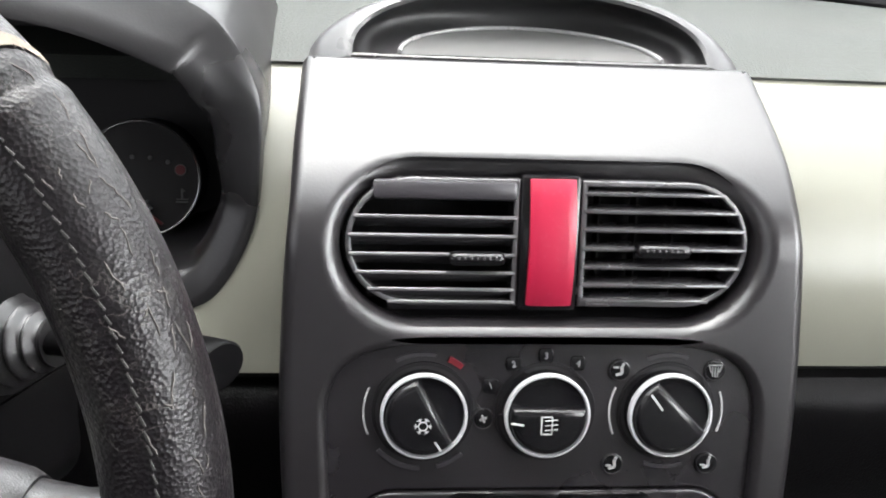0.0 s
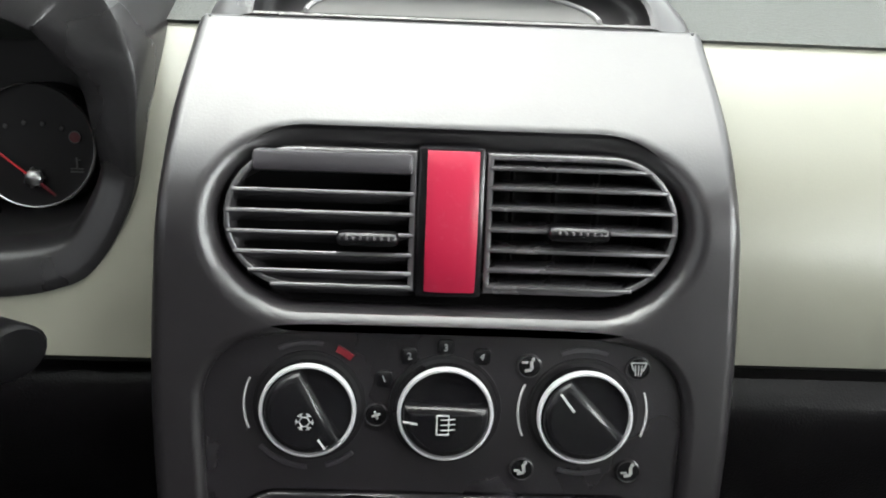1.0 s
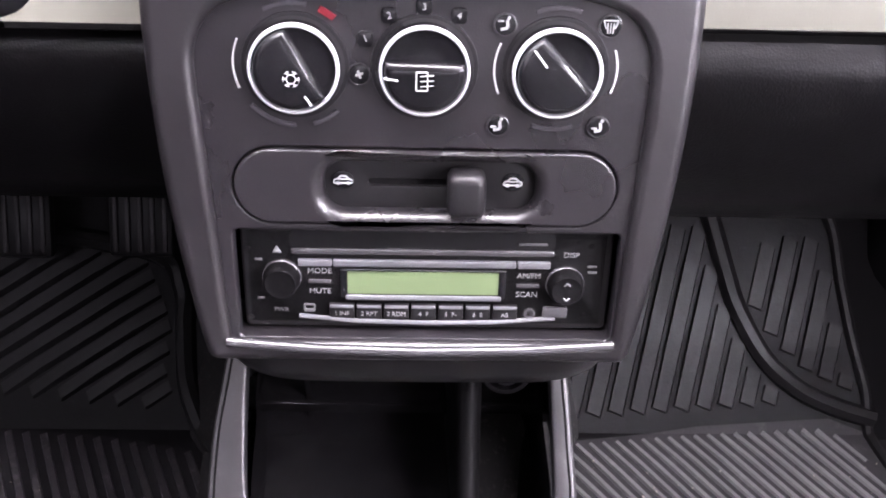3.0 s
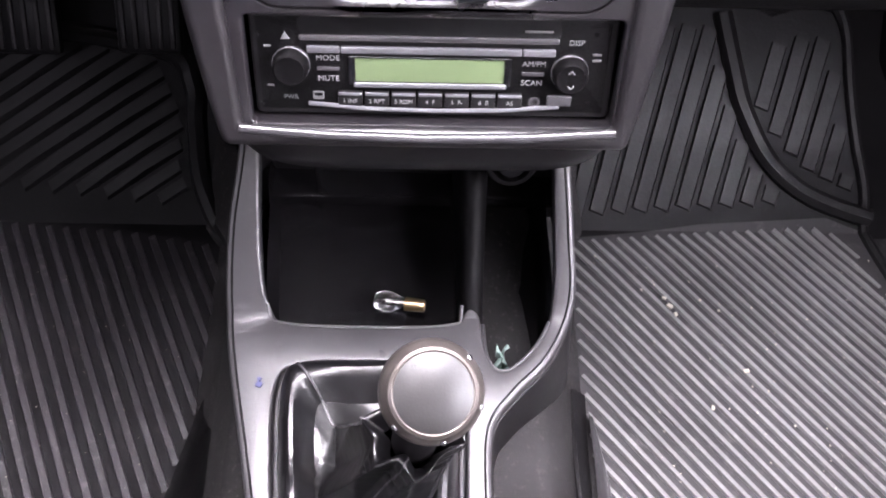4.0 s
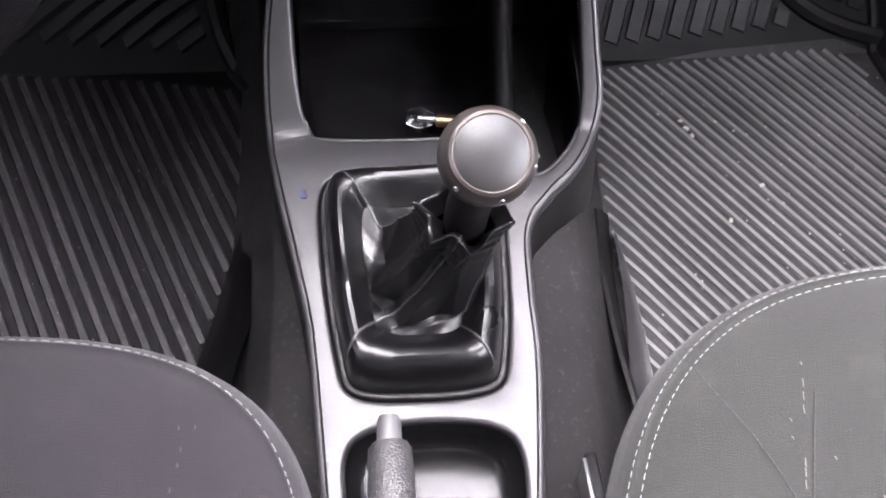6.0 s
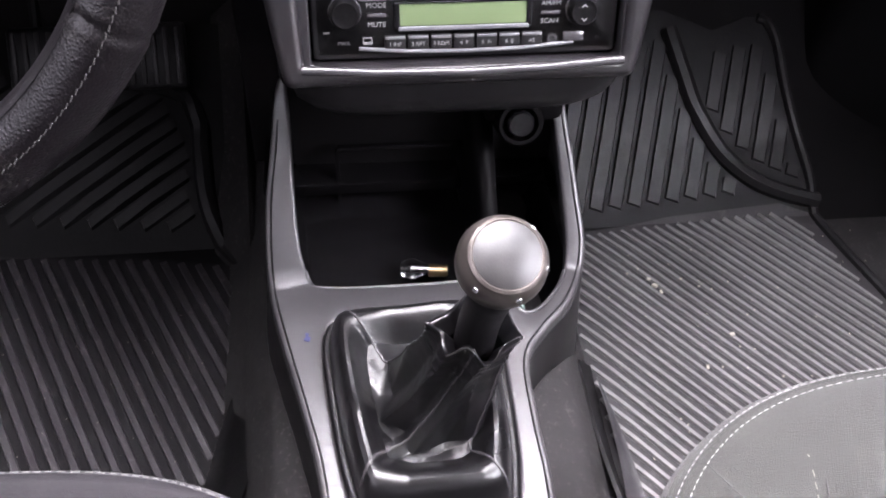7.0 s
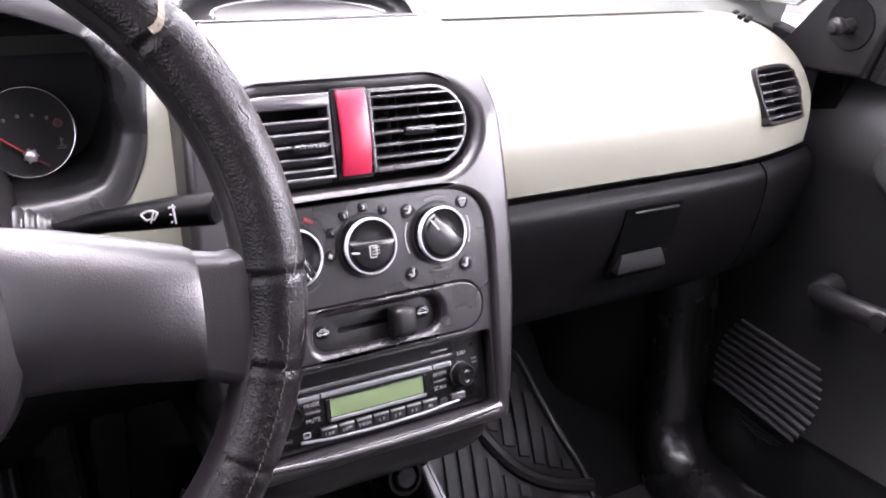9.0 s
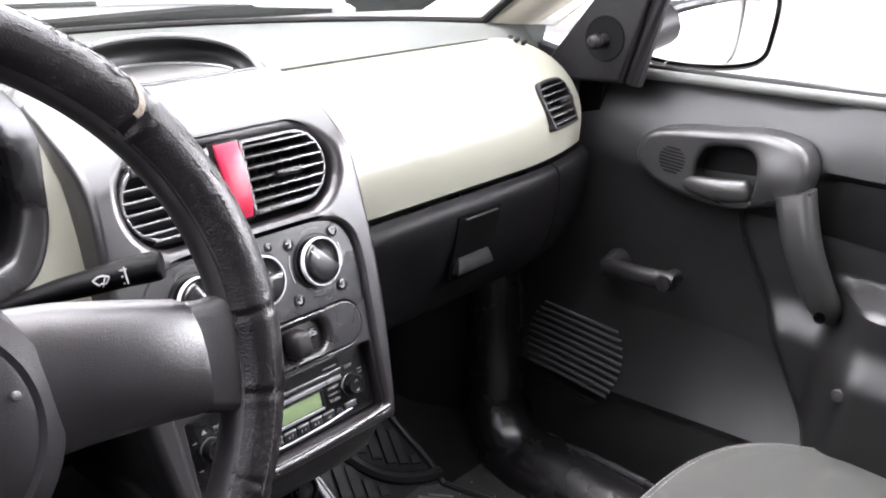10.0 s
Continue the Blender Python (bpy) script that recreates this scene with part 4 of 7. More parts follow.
for cx, cy in ((355, 385), (843, 390)):
    part("button_divider", on_stack(rbox(0.0115, 0.0022, 0.0014, 0.0004), ru(cx), rv(cy), RW + 0.0004), SLAT, radio)
for k, text in enumerate(("1 INF", "2 RPT", "3 RDM", "4  F", "5  F-", "6  E", "AS")):
    cx = 405 + 64.5 * k
    key = part("preset_button", on_stack(rbox(0.0125, 0.0085, 0.003, 0.0006), ru(cx), rv(452), RW + 0.0004), BLACK, radio)
    part("button_cap", on_stack(rbox(0.0118, 0.0016, 0.0016, 0.0005), ru(cx), rv(439), RW + 0.0020), RADIOTRIM, key, "silver button edge")
    part("button_word", on_stack(lettering(text, 0.0033), ru(cx), rv(456), RW + 0.0022), RADIOPRINT, key)
part("disc_mark", on_stack(plate(rrect(0, 0, 0.0058, 0.0046, 0.001), (rrect(0, 0.0004, 0.004, 0.0018, 0.0006),), 0.0004, 0.0001), ru(328), rv(447), RW + 0.0005), DIMPRINT, radio)
part("jack", on_stack(turned([(0.0030, 0), (0.0030, 0.0008), (0.0018, 0.0008), (0.0016, -0.001)], 20), ru(852), rv(455), RW), SLAT, radio)
part("usb_flap", on_stack(rbox(0.0130, 0.0062, 0.003, 0.0012), ru(912), rv(450), RW + 0.0004), SLAT, radio)
part("bottom_trim", on_stack(tube([(-0.060, 0.0110, 0), (-0.03, 0.0088, 0.001), (0.003, 0.0082, 0.0012), (0.036, 0.0088, 0.001), (0.068, 0.0110, 0)], 0.0012, 8), 0, 0, RW + 0.0008), RADIOTRIM, radio, "curved silver trim strip")
for cx, cy in ((192, 313), (190, 470), (985, 300), (983, 455)):
    part("release_hole", on_stack(turned([(0.0013, 0), (0.0013, 0.0004), (0.0004, 0.0004)], 10), ru(cx), rv(cy), RW + 0.0001), DARK, radio)
for cx, cy, w in ((215, 337, 0.0035), (215, 425, 0.0035), (992, 345, 0.0045), (993, 358, 0.0045), (850, 297, 0.014)):
    part("unreadable_print", on_stack(rbox(w, 0.0012, 0.0006, 0.0002), ru(cx), rv(cy), RW + 0.0003), DIMPRINT, radio)
part("dial_mark", on_stack(joined(bar(-0.0015, 0.0030, 0, 0.0045, 0.0006), bar(0, 0.0045, 0.0015, 0.0030, 0.0006)), ru(930), rv(383), RW + 0.0095), DIMPRINT, radio)
part("dial_mark", on_stack(joined(bar(-0.0015, -0.0035, 0, -0.005, 0.0006), bar(0, -0.005, 0.0015, -0.0035, 0.0006)), ru(930), rv(383), RW + 0.0095), RADIOPRINT, radio)


# ---- air vents ----
def air_vent(name, label, u0, u1, round_left, tab, slats, tilt, fins):
    v0, R = 0.2172, 0.0288
    vent = thing(name, label, "air vent", tuple(STACK_AT @ Vector(((u0 + u1) / 2, 0.19, -0.01))), "centre air vents")
    arcs = [(math.cos(radians(a)), math.sin(radians(a))) for a in range(90, 271, 12)]
    if round_left:
        shape = [(u0 + R + R * c, v0 + R * s) for c, s in arcs] + [(u1, v0 - R), (u1, v0 + R)]
    else:
        shape = [(u1 - R - R * c, v0 + R * s) for c, s in reversed(arcs)] + [(u0, v0 + R), (u0, v0 - R)]
    part("frame", on_stack(plate(shape, (grown(shape, -0.0026),), 0.016, 0.0012, (0.0006,)), 0, 0, -0.0005), SLAT, vent)
    for v in slats:
        h = math.sqrt(max(0, R * R - (v - v0) ** 2))
        a, b = (u0 + R - h + 0.001, u1 - 0.001) if round_left else (u0 + 0.001, u1 - R + h - 0.001)
        s = rbox(b - a, 0.0019, 0.014, 0.0008)
        part("slat", on_stack(moved(s, pose(0, 0, 0, tilt) @ T(0, 0, -0.007)), (a + b) / 2, v, 0.0003), SLAT, vent)
    for k in range(fins):
        part("fin", on_stack(rbox(0.0012, 0.050, 0.010, 0.0004), u0 + (u1 - u0) * (k + 0.7) / (fins + 0.4), v0, -0.022), DARK, vent)
    t = part("adjuster_tab", on_stack(rbox(0.0255, 0.0062, 0.009, 0.0028, (0, 0, 0), 3), tab[0], tab[1], 0.0015), GLOSS, vent, "black adjuster tab with a row of dots")
    for k in range(7):
        part("dot", on_stack(rbox(0.0012, 0.0016, 0.0012, 0.0004), tab[0] - 0.0084 + 0.0028 * k, tab[1] + 0.0006, 0.0059), SLAT, t)
    return vent


STEP = [0.2372, 0.2288, 0.2204, 0.2120, 0.2038, 0.1962]
left_vent = air_vent("air_vent", "black slatted centre air vent with its slats tipped upwards", -0.0915, -0.0140, True, (-0.0330, 0.2105), STEP[1:] + [0.1905], -24, 0)
part("top_vane", on_stack(rbox(0.064, 0.0085, 0.010, 0.002), -0.0475, 0.2405, -0.003), RAISED, left_vent)
air_vent("air_vent", "black slatted centre air vent with its slats level", 0.0140, 0.0930, False, (0.0518, 0.2150), [0.2400, 0.2320, 0.2236, 0.2150, 0.2066, 0.1984, 0.1912], 6, 4)

strip = thing("red_trim_strip", "red painted upright strip between the two air vents", "trim strip", tuple(STACK_AT @ Vector((0, 0.19, 0))))
part("backing", on_stack(rbox(0.0275, 0.062, 0.012, 0.002, (0, 0, -0.006)), -0.0002, 0.2172, 0.0), GLOSS, strip)
part("face", on_stack(sheet(lambda s, t: (-0.0098 + 0.0206 * s, -0.0280 + 0.0572 * t, 0.0010 + 0.0012 * math.sin(math.pi * s) ** 0.5 + 0.0048 * math.sin(math.pi * t) ** 0.7), 10, 16, (0, 0, -0.003)), -0.0002, 0.2172, 0), RED, strip, "red satin paint with small chips")

# passenger end vent
end_vent = thing("air_vent", "black slatted end vent set into the cream dash panel", "air vent", (0.47, 0.48, 0.50))
part("frame", moved(plate(grown(hole, 0.0018), (grown(hole, -0.0018),), 0.030, 0.0010, (0.0008,)), EV @ T(0, 0, 0.0125)), BLACK, end_vent)
part("duct", moved(plate(hole, (), 0.002, 0.0004), EV @ T(0, 0, -0.0145)), DARK, end_vent)
for k in range(6):
    part("slat", moved(rbox(0.070, 0.0014, 0.014, 0.0005), EV @ T(0.0, 0.0205 - 0.0082 * k, 0.0065) @ pose(0, 0, 0, 8)), SLAT, end_vent)
part("adjuster_tab", moved(rbox(0.022, 0.0055, 0.008, 0.0022), EV @ T(0.012, 0.0, 0.0155)), BLACK, end_vent)


# ---- instruments ----
cluster = thing("instrument_cluster", "black instrument binnacle with white-ringed dials and a red needle", "instrument cluster", (-0.30, 0.5, 0.46))


def bezel_ring(grow, push, flare=0.0, ahead=0.2):
    """Outline of the cowl: grow moves it out, push back; flare widens the band towards the top, ahead draws the hood to the driver."""
    right = [(-0.1305, 0.566), (-0.1335, 0.538), (-0.1465, 0.513), (-0.163, 0.5025), (-0.20, 0.4975)]
    left = [(-0.602 - x, z) for x, z in reversed(right)]
    top = [(-0.1295, 0.585), (-0.1325, 0.600), (-0.142, 0.618), (-0.157, 0.631), (-0.20, 0.6475), (-0.25, 0.656)]
    pts = spline(right + [(-0.301, 0.4955)] + left + [(-0.602 - x, z) for x, z in top] + [(-0.301, 0.658)] + top[::-1], 6)
    inw = grown(pts, -0.001)
    out = []
    for (x, z), (ix, iz) in zip(pts, inw):
        g = grow - flare * min(0.011, max(0.0, z - 0.545) * 0.18)
        x2, z2 = x + (x - ix) * g / 0.001, z + (z - iz) * g / 0.001
        out.append((x2, 0.438 + 0.42 * (z2 - 0.50) + push - ahead * max(0.0, z - 0.545), z2))
    return out


part("cowl", loft([bezel_ring(-0.0075, 0.082, 0.5, 0.1), bezel_ring(-0.011, 0.040, 0.9, 0.2), bezel_ring(-0.0158, 0.018, 1.0, 0.30), bezel_ring(-0.0165, 0.013, 1.0, 0.31), bezel_ring(-0.0155, 0.007, 1.0, 0.33), bezel_ring(-0.0142, 0.0035, 1.0, 0.34), bezel_ring(-0.0125, 0.002, 0.95, 0.33), bezel_ring(-0.0085, 0.0005, 0.6, 0.28), bezel_ring(-0.004, -0.0008, 0.25, 0.22),
                   bezel_ring(-0.001, -0.001), bezel_ring(0.0008, 0.0), bezel_ring(0.0015, 0.004), bezel_ring(0.0015, 0.06, 0, 0.1), bezel_ring(0.0015, 0.12, 0, 0.0)]), surface("satin_black_cowl", (0.0085, 0.0080, 0.0085), 0.29, grain=900, bump=0.04, vary=0.1, spec=0.55), cluster, "satin black cowl with a broad rim band")
RINGMETAL = surface("bright_dial_ring", (0.62, 0.62, 0.63), 0.24, metal=1.0, bump=0.0, vary=0.04)
DIALBLACK = surface("faded_black_dial", (0.0085, 0.0077, 0.0085), 0.5, bump=0.0, vary=0.1, spec=0.3)
part("backing", loft([bezel_ring(-0.0075, 0.082, 0.5, 0.1), bezel_ring(-0.012, 0.0825, 0.5, 0.1)], True, False, True), DIALBLACK, cluster)
DIAL = Matrix(((1, 0, 0, 0), (0, SN, -CN, 0.509), (0, CN, SN, 0.5348), (0, 0, 0, 1)))
for cx, r in ((-0.193, 0.0293), (-0.300, 0.048), (-0.407, 0.0293)):
    part("dial_face", moved(turned([(r, -0.026), (r, 0.002), (0.0004, 0.002)], 48), DIAL @ T(cx, 0, -0.002)), DIALBLACK, cluster)
    part("dial_ring", moved(turned([(r, 0.0), (r, 0.0030), (r - 0.0005, 0.0034), (r - 0.0011, 0.0030), (r - 0.0011, 0.0)], 64, False), DIAL @ T(cx, 0, 0)), RINGMETAL, cluster, "thin white metal ring")
DR = DIAL @ T(-0.193, 0, 0.0005)
for dx, dy in ((-0.0130, 0.0085), (-0.0045, 0.0104), (0.0042, 0.0102), (0.0128, 0.0082)):
    part("scale_dot", moved(turned([(0.0012, 0), (0.0010, 0.0006), (0.0003, 0.0007)], 12), DR @ T(dx, dy, 0)), DIMPRINT, cluster)
part("cold_zone_ring", moved(turned([(0.0027, 0), (0.0027, 0.0005), (0.0022, 0.0005), (0.0022, 0)], 20, False), DR @ T(-0.0185, 0.0040, 0)), DIMPRINT, cluster, "thin grey ring at the start of the scale")
part("red_zone_dot", moved(turned([(0.0025, 0), (0.0025, 0.0006), (0.0004, 0.0007)], 16), DR @ T(0.0190, 0.0045, 0)), DIMRED, cluster, "dark red warning dot")
part("red_zone_ring", moved(turned([(0.0029, 0), (0.0029, 0.0006), (0.0025, 0.0006), (0.0025, 0)], 20, False), DR @ T(0.0190, 0.0045, 0)), DIMPRINT, cluster)
HUB = DR @ T(0.0, -0.0150, 0)
part("needle_hub", moved(turned([(0.0040, 0), (0.0038, 0.0035), (0.0020, 0.0048), (0.0003, 0.0051)], 20), HUB), METAL, cluster, "small silver hub")
for k in range(7):
    a = 2 * math.pi * k / 7
    part("hub_stud", moved(turned([(0.0007, 0), (0.0006, 0.0026), (0.0002, 0.0029)], 8), HUB @ T(0.0043 * math.cos(a), 0.0043 * math.sin(a), 0)), METAL, cluster)
part("needle", moved(rbox(0.0235, 0.0009, 0.0008, 0.0002, (-0.0117, 0, 0.0035)), HUB @ pose(0, 0, 0, 0, 0, -37)), NEEDLE, cluster, "thin red needle")
part("needle_tail", moved(rbox(0.009, 0.0014, 0.0008, 0.0002, (0.0085, 0, 0.0030)), HUB @ pose(0, 0, 0, 0, 0, -37)), DIMRED, cluster)
part("thermometer_mark", moved(joined(bar(0, -0.002, 0, 0.0035, 0.0009), bar(-0.003, -0.0032, 0.003, -0.0032, 0.0008), bar(-0.003, -0.0018, 0.003, -0.0018, 0.0005), bar(0, 0.0024, 0.0016, 0.0024, 0.0006)), DR @ T(0.0196, -0.0085, 0)), DIMPRINT, cluster)
part("driver_surround", sheet(lambda s, t: (-0.53 + 0.360 * s, 0.430 + 0.007 * t, 0.473 + 0.0205 * t), 12, 2, (0, 0.012, 0)), CREAM, dash, "cream sill below the instruments")

# ---- steering wheel and column ----
WA = radians(19)
WC = Vector((-0.3023, 0.2626, 0.5487))
WHEEL = Matrix.Translation(WC) @ Matrix.Rotation(radians(-5), 4, "Z") @ Matrix(((1, 0, 0, 0), (0, math.sin(WA), -math.cos(WA), 0), (0, math.cos(WA), math.sin(WA), 0), (0, 0, 0, 1)))
wheel = thing("steering_wheel", "steering wheel with a worn stitched black leather rim cover", "steering wheel", tuple(WHEEL @ Vector((0, 0, -0.06))))
WR, WT = 0.1686, 0.0160
SEAMS = [1.7, -12.8, -28.4, -60, 41, 70, 100, 140, 180, 220, 260]


def rim_ring(a_deg):
    a = radians(a_deg)
    dent = sum(math.exp(-((a_deg - s + 180) % 360 - 180) ** 2 / 0.35) - 0.35 * math.exp(-(abs((a_deg - s + 180) % 360 - 180) - 1.5) ** 2 / 0.5) for s in SEAMS)
    r = WT * (1 - 0.045 * min(1, dent)) * (1 + 0.012 * math.sin(5.3 * a) + 0.01 * math.sin(11 * a + 1))
    pts = []
    for k in range(20):
        b = 2 * math.pi * k / 20
        pts.append(((WR + r * math.cos(b)) * math.cos(a), (WR + r * math.cos(b)) * math.sin(a), 1.08 * r * math.sin(b)))
    return pts


rings = [rim_ring(360 * k / 720) for k in range(720)]
rim = loft(rings + [rings[0]], True)
bmesh.ops.remove_doubles(rim, verts=rim.verts, dist=1e-6)
inner = bmesh.new()
core = [[inner.verts.new(((WR + 0.985 * WT * math.cos(b)) * math.cos(a), (WR + 0.985 * WT * math.cos(b)) * math.sin(a), 1.065 * WT * math.sin(b) + 0.0006 * math.sin(b)))
         for b in [radians(138 + 8.4 * k) for k in range(11)]] for a in [2 * math.pi * k / 180 for k in range(180)]]
for k in range(180):
    for j in range(10):
        inner.faces.new((core[k - 1][j], core[k][j], core[k][j + 1], core[k - 1][j + 1]))
bmesh.ops.recalc_face_normals(inner, faces=inner.faces)
inner_faces = [f for f in rim.faces if math.hypot(f.calc_center_median().x, f.calc_center_median().y) < WR - 0.78 * WT]
bmesh.ops.delete(rim, geom=inner_faces, context="FACES")
part("rim", moved(rim, WHEEL), RIMLEATHER, wheel, "cracked and worn black leather rim cover", 60)
part("inner_rim", moved(inner, WHEEL), WHEELPLASTIC, wheel, "plain grained inner band of the rim", 60)
st = []
for k in range(300):
    a = 2 * math.pi * k / 300
    st.append(moved(rbox(0.0026, 0.0005, 0.0005, 0, segs=1), T((WR + 0.0030) * math.cos(a), (WR + 0.0030) * math.sin(a), 1.08 * WT * 0.985) @ pose(0, 0, 0, 0, 0, math.degrees(a) + 90 + 14)))
tagged(part("stitching", moved(joined_many(st), WHEEL), surface("grey_thread", (0.045, 0.044, 0.042), 0.8, bump=0.0), wheel), "row of grey stitches round the inside of the rim", kind="stuff")

wear = []
rw = random.Random(23)
for k in range(80):
    a0, b0 = rw.uniform(-14, 62), radians(rw.choice((rw.gauss(52, 9), rw.gauss(28, 12), rw.uniform(10, 88))))
    span, drift = rw.uniform(0.5, 3.2), rw.uniform(-0.16, 0.16)
    pts = []
    for j in range(5):
        a, b = radians(a0 + span * j / 4), b0 + drift * j / 4 + rw.uniform(-0.03, 0.03)
        r = WT * 1.0
        pts.append(((WR + r * math.cos(b)) * math.cos(a), (WR + r * math.cos(b)) * math.sin(a), 1.08 * r * math.sin(b)))
    wear.append(tube(pts, [0.00012, 0.00034, 0.00022, 0.00036, 0.0001], 5))
tagged(part("flaked_wear", moved(joined_many(wear), WHEEL), surface("flaked_leather", (0.060, 0.054, 0.050), 0.7, bump=0.0, vary=0.4, stain=90), wheel), "pale flaked scratches in the leather", kind="stuff")


def spoke(angle):
    """A broad flat spoke with rounded edges, from the hub to the rim."""
    out = []
    for s, hw, th, drop, up in ((0.040, 0.036, 0.0085, 0.002, 0.000), (0.056, 0.0355, 0.0100, 0.0015, 0.000), (0.075, 0.034, 0.0125, 0.0005, 0.001), (0.105, 0.0315, 0.013, -0.004, 0.001), (0.130, 0.0300, 0.012, -0.009, 0.0), (0.134, 0.0290, 0.011, -0.010, 0.0)):
        out.append([(s, drop + y, up + w) for y, w in ellipse(0, 0, hw, th * 1.75, 40, 2.25)])
    return moved(loft(out, True, True, True), pose(0, 0, 0, 0, 0, angle))


def spoke_end(angle):
    out = []
    for s, hw, th, drop in ((0.1335, 0.0285, 0.0108, -0.0105), (0.146, 0.0300, 0.0105, -0.014), (0.158, 0.033, 0.0105, -0.016), (0.168, 0.036, 0.010, -0.018)):
        out.append([(s, drop + y, w) for y, w in rrect(0, 0, 2 * hw, 2 * th, th * 0.75, 5)])
    return moved(loft(out, True, True, True), pose(0, 0, 0, 0, 0, angle))


scuff = bmesh.new()
rows = []
for a in (42.4, 42.7, 43.0, 43.3, 43.6):
    r = WT * 1.025
    rows.append([scuff.verts.new(((WR + r * math.cos(b)) * math.cos(radians(a + 1.5 * math.sin(3 * b))), (WR + r * math.cos(b)) * math.sin(radians(a + 1.5 * math.sin(3 * b))), 1.08 * r * math.sin(b))) for b in [radians(-10 + 10 * k) for k in range(12)]])
for p, q in zip(rows, rows[1:]):
    for k in range(11):
        scuff.faces.new((p[k], p[k + 1], q[k + 1], q[k]))
part("worn_patch", moved(scuff, WHEEL), surface("worn_tan_leather", (0.15, 0.125, 0.095), 0.7, grain=500, bump=0.5, vary=0.35, stain=60, stain_amount=1.0, stain_colour=(0.010, 0.009, 0.009)), wheel, "worn tan scuff on the rim", 60)
part("spoke", moved(spoke(0), WHEEL), WHEELPLASTIC, wheel, "broad grained grey spoke")
part("spoke_end", moved(spoke_end(0), WHEEL), WHEELPLASTIC, wheel)
part("spoke", moved(moved(spoke(0), Matrix.Scale(-1, 4, (1, 0, 0))), WHEEL), WHEELPLASTIC, wheel, "broad grained grey spoke")
part("spoke_end", moved(moved(spoke_end(0), Matrix.Scale(-1, 4, (1, 0, 0))), WHEEL), WHEELPLASTIC, wheel)
part("hub_pad", moved(turned([(0.055, -0.020), (0.064, -0.012), (0.066, 0.004), (0.062, 0.016), (0.052, 0.0215), (0.049, 0.0205), (0.047, 0.0215), (0.030, 0.0235), (0.0005, 0.0240)], 56), WHEEL @ T(0.002, -0.006, 0)), surface("dull_grained_hub_plastic", (0.0062, 0.0048, 0.0060), 0.48, grain=1500, bump=0.14, vary=0.1, voronoi=True, spec=0.30), wheel, "round grained hub pad")
part("badge_dot", moved(turned([(0.0022, 0), (0.0018, 0.0012), (0.0003, 0.0015)], 14), WHEEL @ T(0.044, 0.004, 0.0225)), METAL, wheel)
part("column", moved(tube([(0, 0, -0.015), (0, 0.0, -0.16)], [0.042, 0.05], 24), WHEEL), STALKBLACK, wheel)

shroud = thing("column_shroud", "black plastic steering column shroud", "column shroud", tuple(WHEEL @ Vector((0, 0, -0.15))))
for half, name_ in ((1, "upper_shell"), (-1, "lower_shell")):
    part(name_, moved(loft([[(x, (max(y, -0.0075) if half > 0 else min(y, -0.0085)), w) for x, y in rrect(0, -0.008, a, b, 0.03, 6)] for w, a, b in ((-0.055, 0.10, 0.09), (-0.07, 0.13, 0.115), (-0.20, 0.15, 0.14), (-0.24, 0.15, 0.14))], True, True, True), WHEEL), STALKBLACK, shroud)

stalk = thing("wiper_stalk", "satin black wiper stalk with white wiper symbol", "stalk switch", (-0.25, 0.34, 0.53))
path = [(-0.2100, 0.3860, 0.5200), (-0.1970, 0.3765, 0.5270), (-0.1780, 0.3620, 0.5355), (-0.1630, 0.3510, 0.5405), (-0.1470, 0.3395, 0.5460), (-0.1365, 0.3317, 0.5489), (-0.1322, 0.3285, 0.5501), (-0.1312, 0.3277, 0.5504), (-0.1309, 0.3275, 0.5505)]
part("lever", tube(path, [0.006, 0.0070, 0.0086, 0.0100, 0.0110, 0.0114, 0.0113, 0.0102, 0.0050], 20, 0.72), surface("satin_black_stalk", (0.0020, 0.0019, 0.0021), 0.34, grain=900, bump=0.03, vary=0.1, spec=0.035), stalk)
boot_r = []
boot_p = []
for k in range(109):
    s = k / 108
    boot_p.append((-0.268 + 0.0665 * s, 0.402 - 0.021 * s, 0.508 + 0.0160 * s))
    boot_r.append((0.041 - 0.032 * s) * (1 + 0.11 * math.cos(2 * math.pi * 13 * s)))
part("gaiter", tube(boot_p, boot_r, 28), surface("shiny_ribbed_rubber", (0.0075, 0.0070, 0.0075), 0.28, grain=900, bump=0.03, vary=0.1, spec=0.8), stalk, "ribbed rubber gaiter")
sx_ = Vector((0.030, -0.0225, 0.0105)).normalized()
sn_ = Vector((-0.55, -0.72, 0.25))
sn_ = (sn_ - sx_ * sn_.dot(sx_)).normalized()
sy_ = sn_.cross(sx_)
s0_ = Vector((-0.153, 0.3437, 0.5440)) + sn_ * 0.0112
SY = Matrix(((sx_.x, sy_.x, sn_.x, s0_.x), (sx_.y, sy_.y, sn_.y, s0_.y), (sx_.z, sy_.z, sn_.z, s0_.z), (0, 0, 0, 1)))
part("wiper_mark", moved(joined(arc_strip(0, -0.004, 0.0072, 0.0010, 50, 130, 0.0004), arc_strip(0, -0.004, 0.0030, 0.0008, 50, 130, 0.0004), bar(-0.0046, 0.0016, -0.0019, -0.0018, 0.0008), bar(0.0046, 0.0016, 0.0019, -0.0018, 0.0008),
                                bar(0.0, -0.003, 0.0025, 0.0025, 0.0007)), SY @ T(-0.004, 0, 0.0004)), WHITE, stalk)
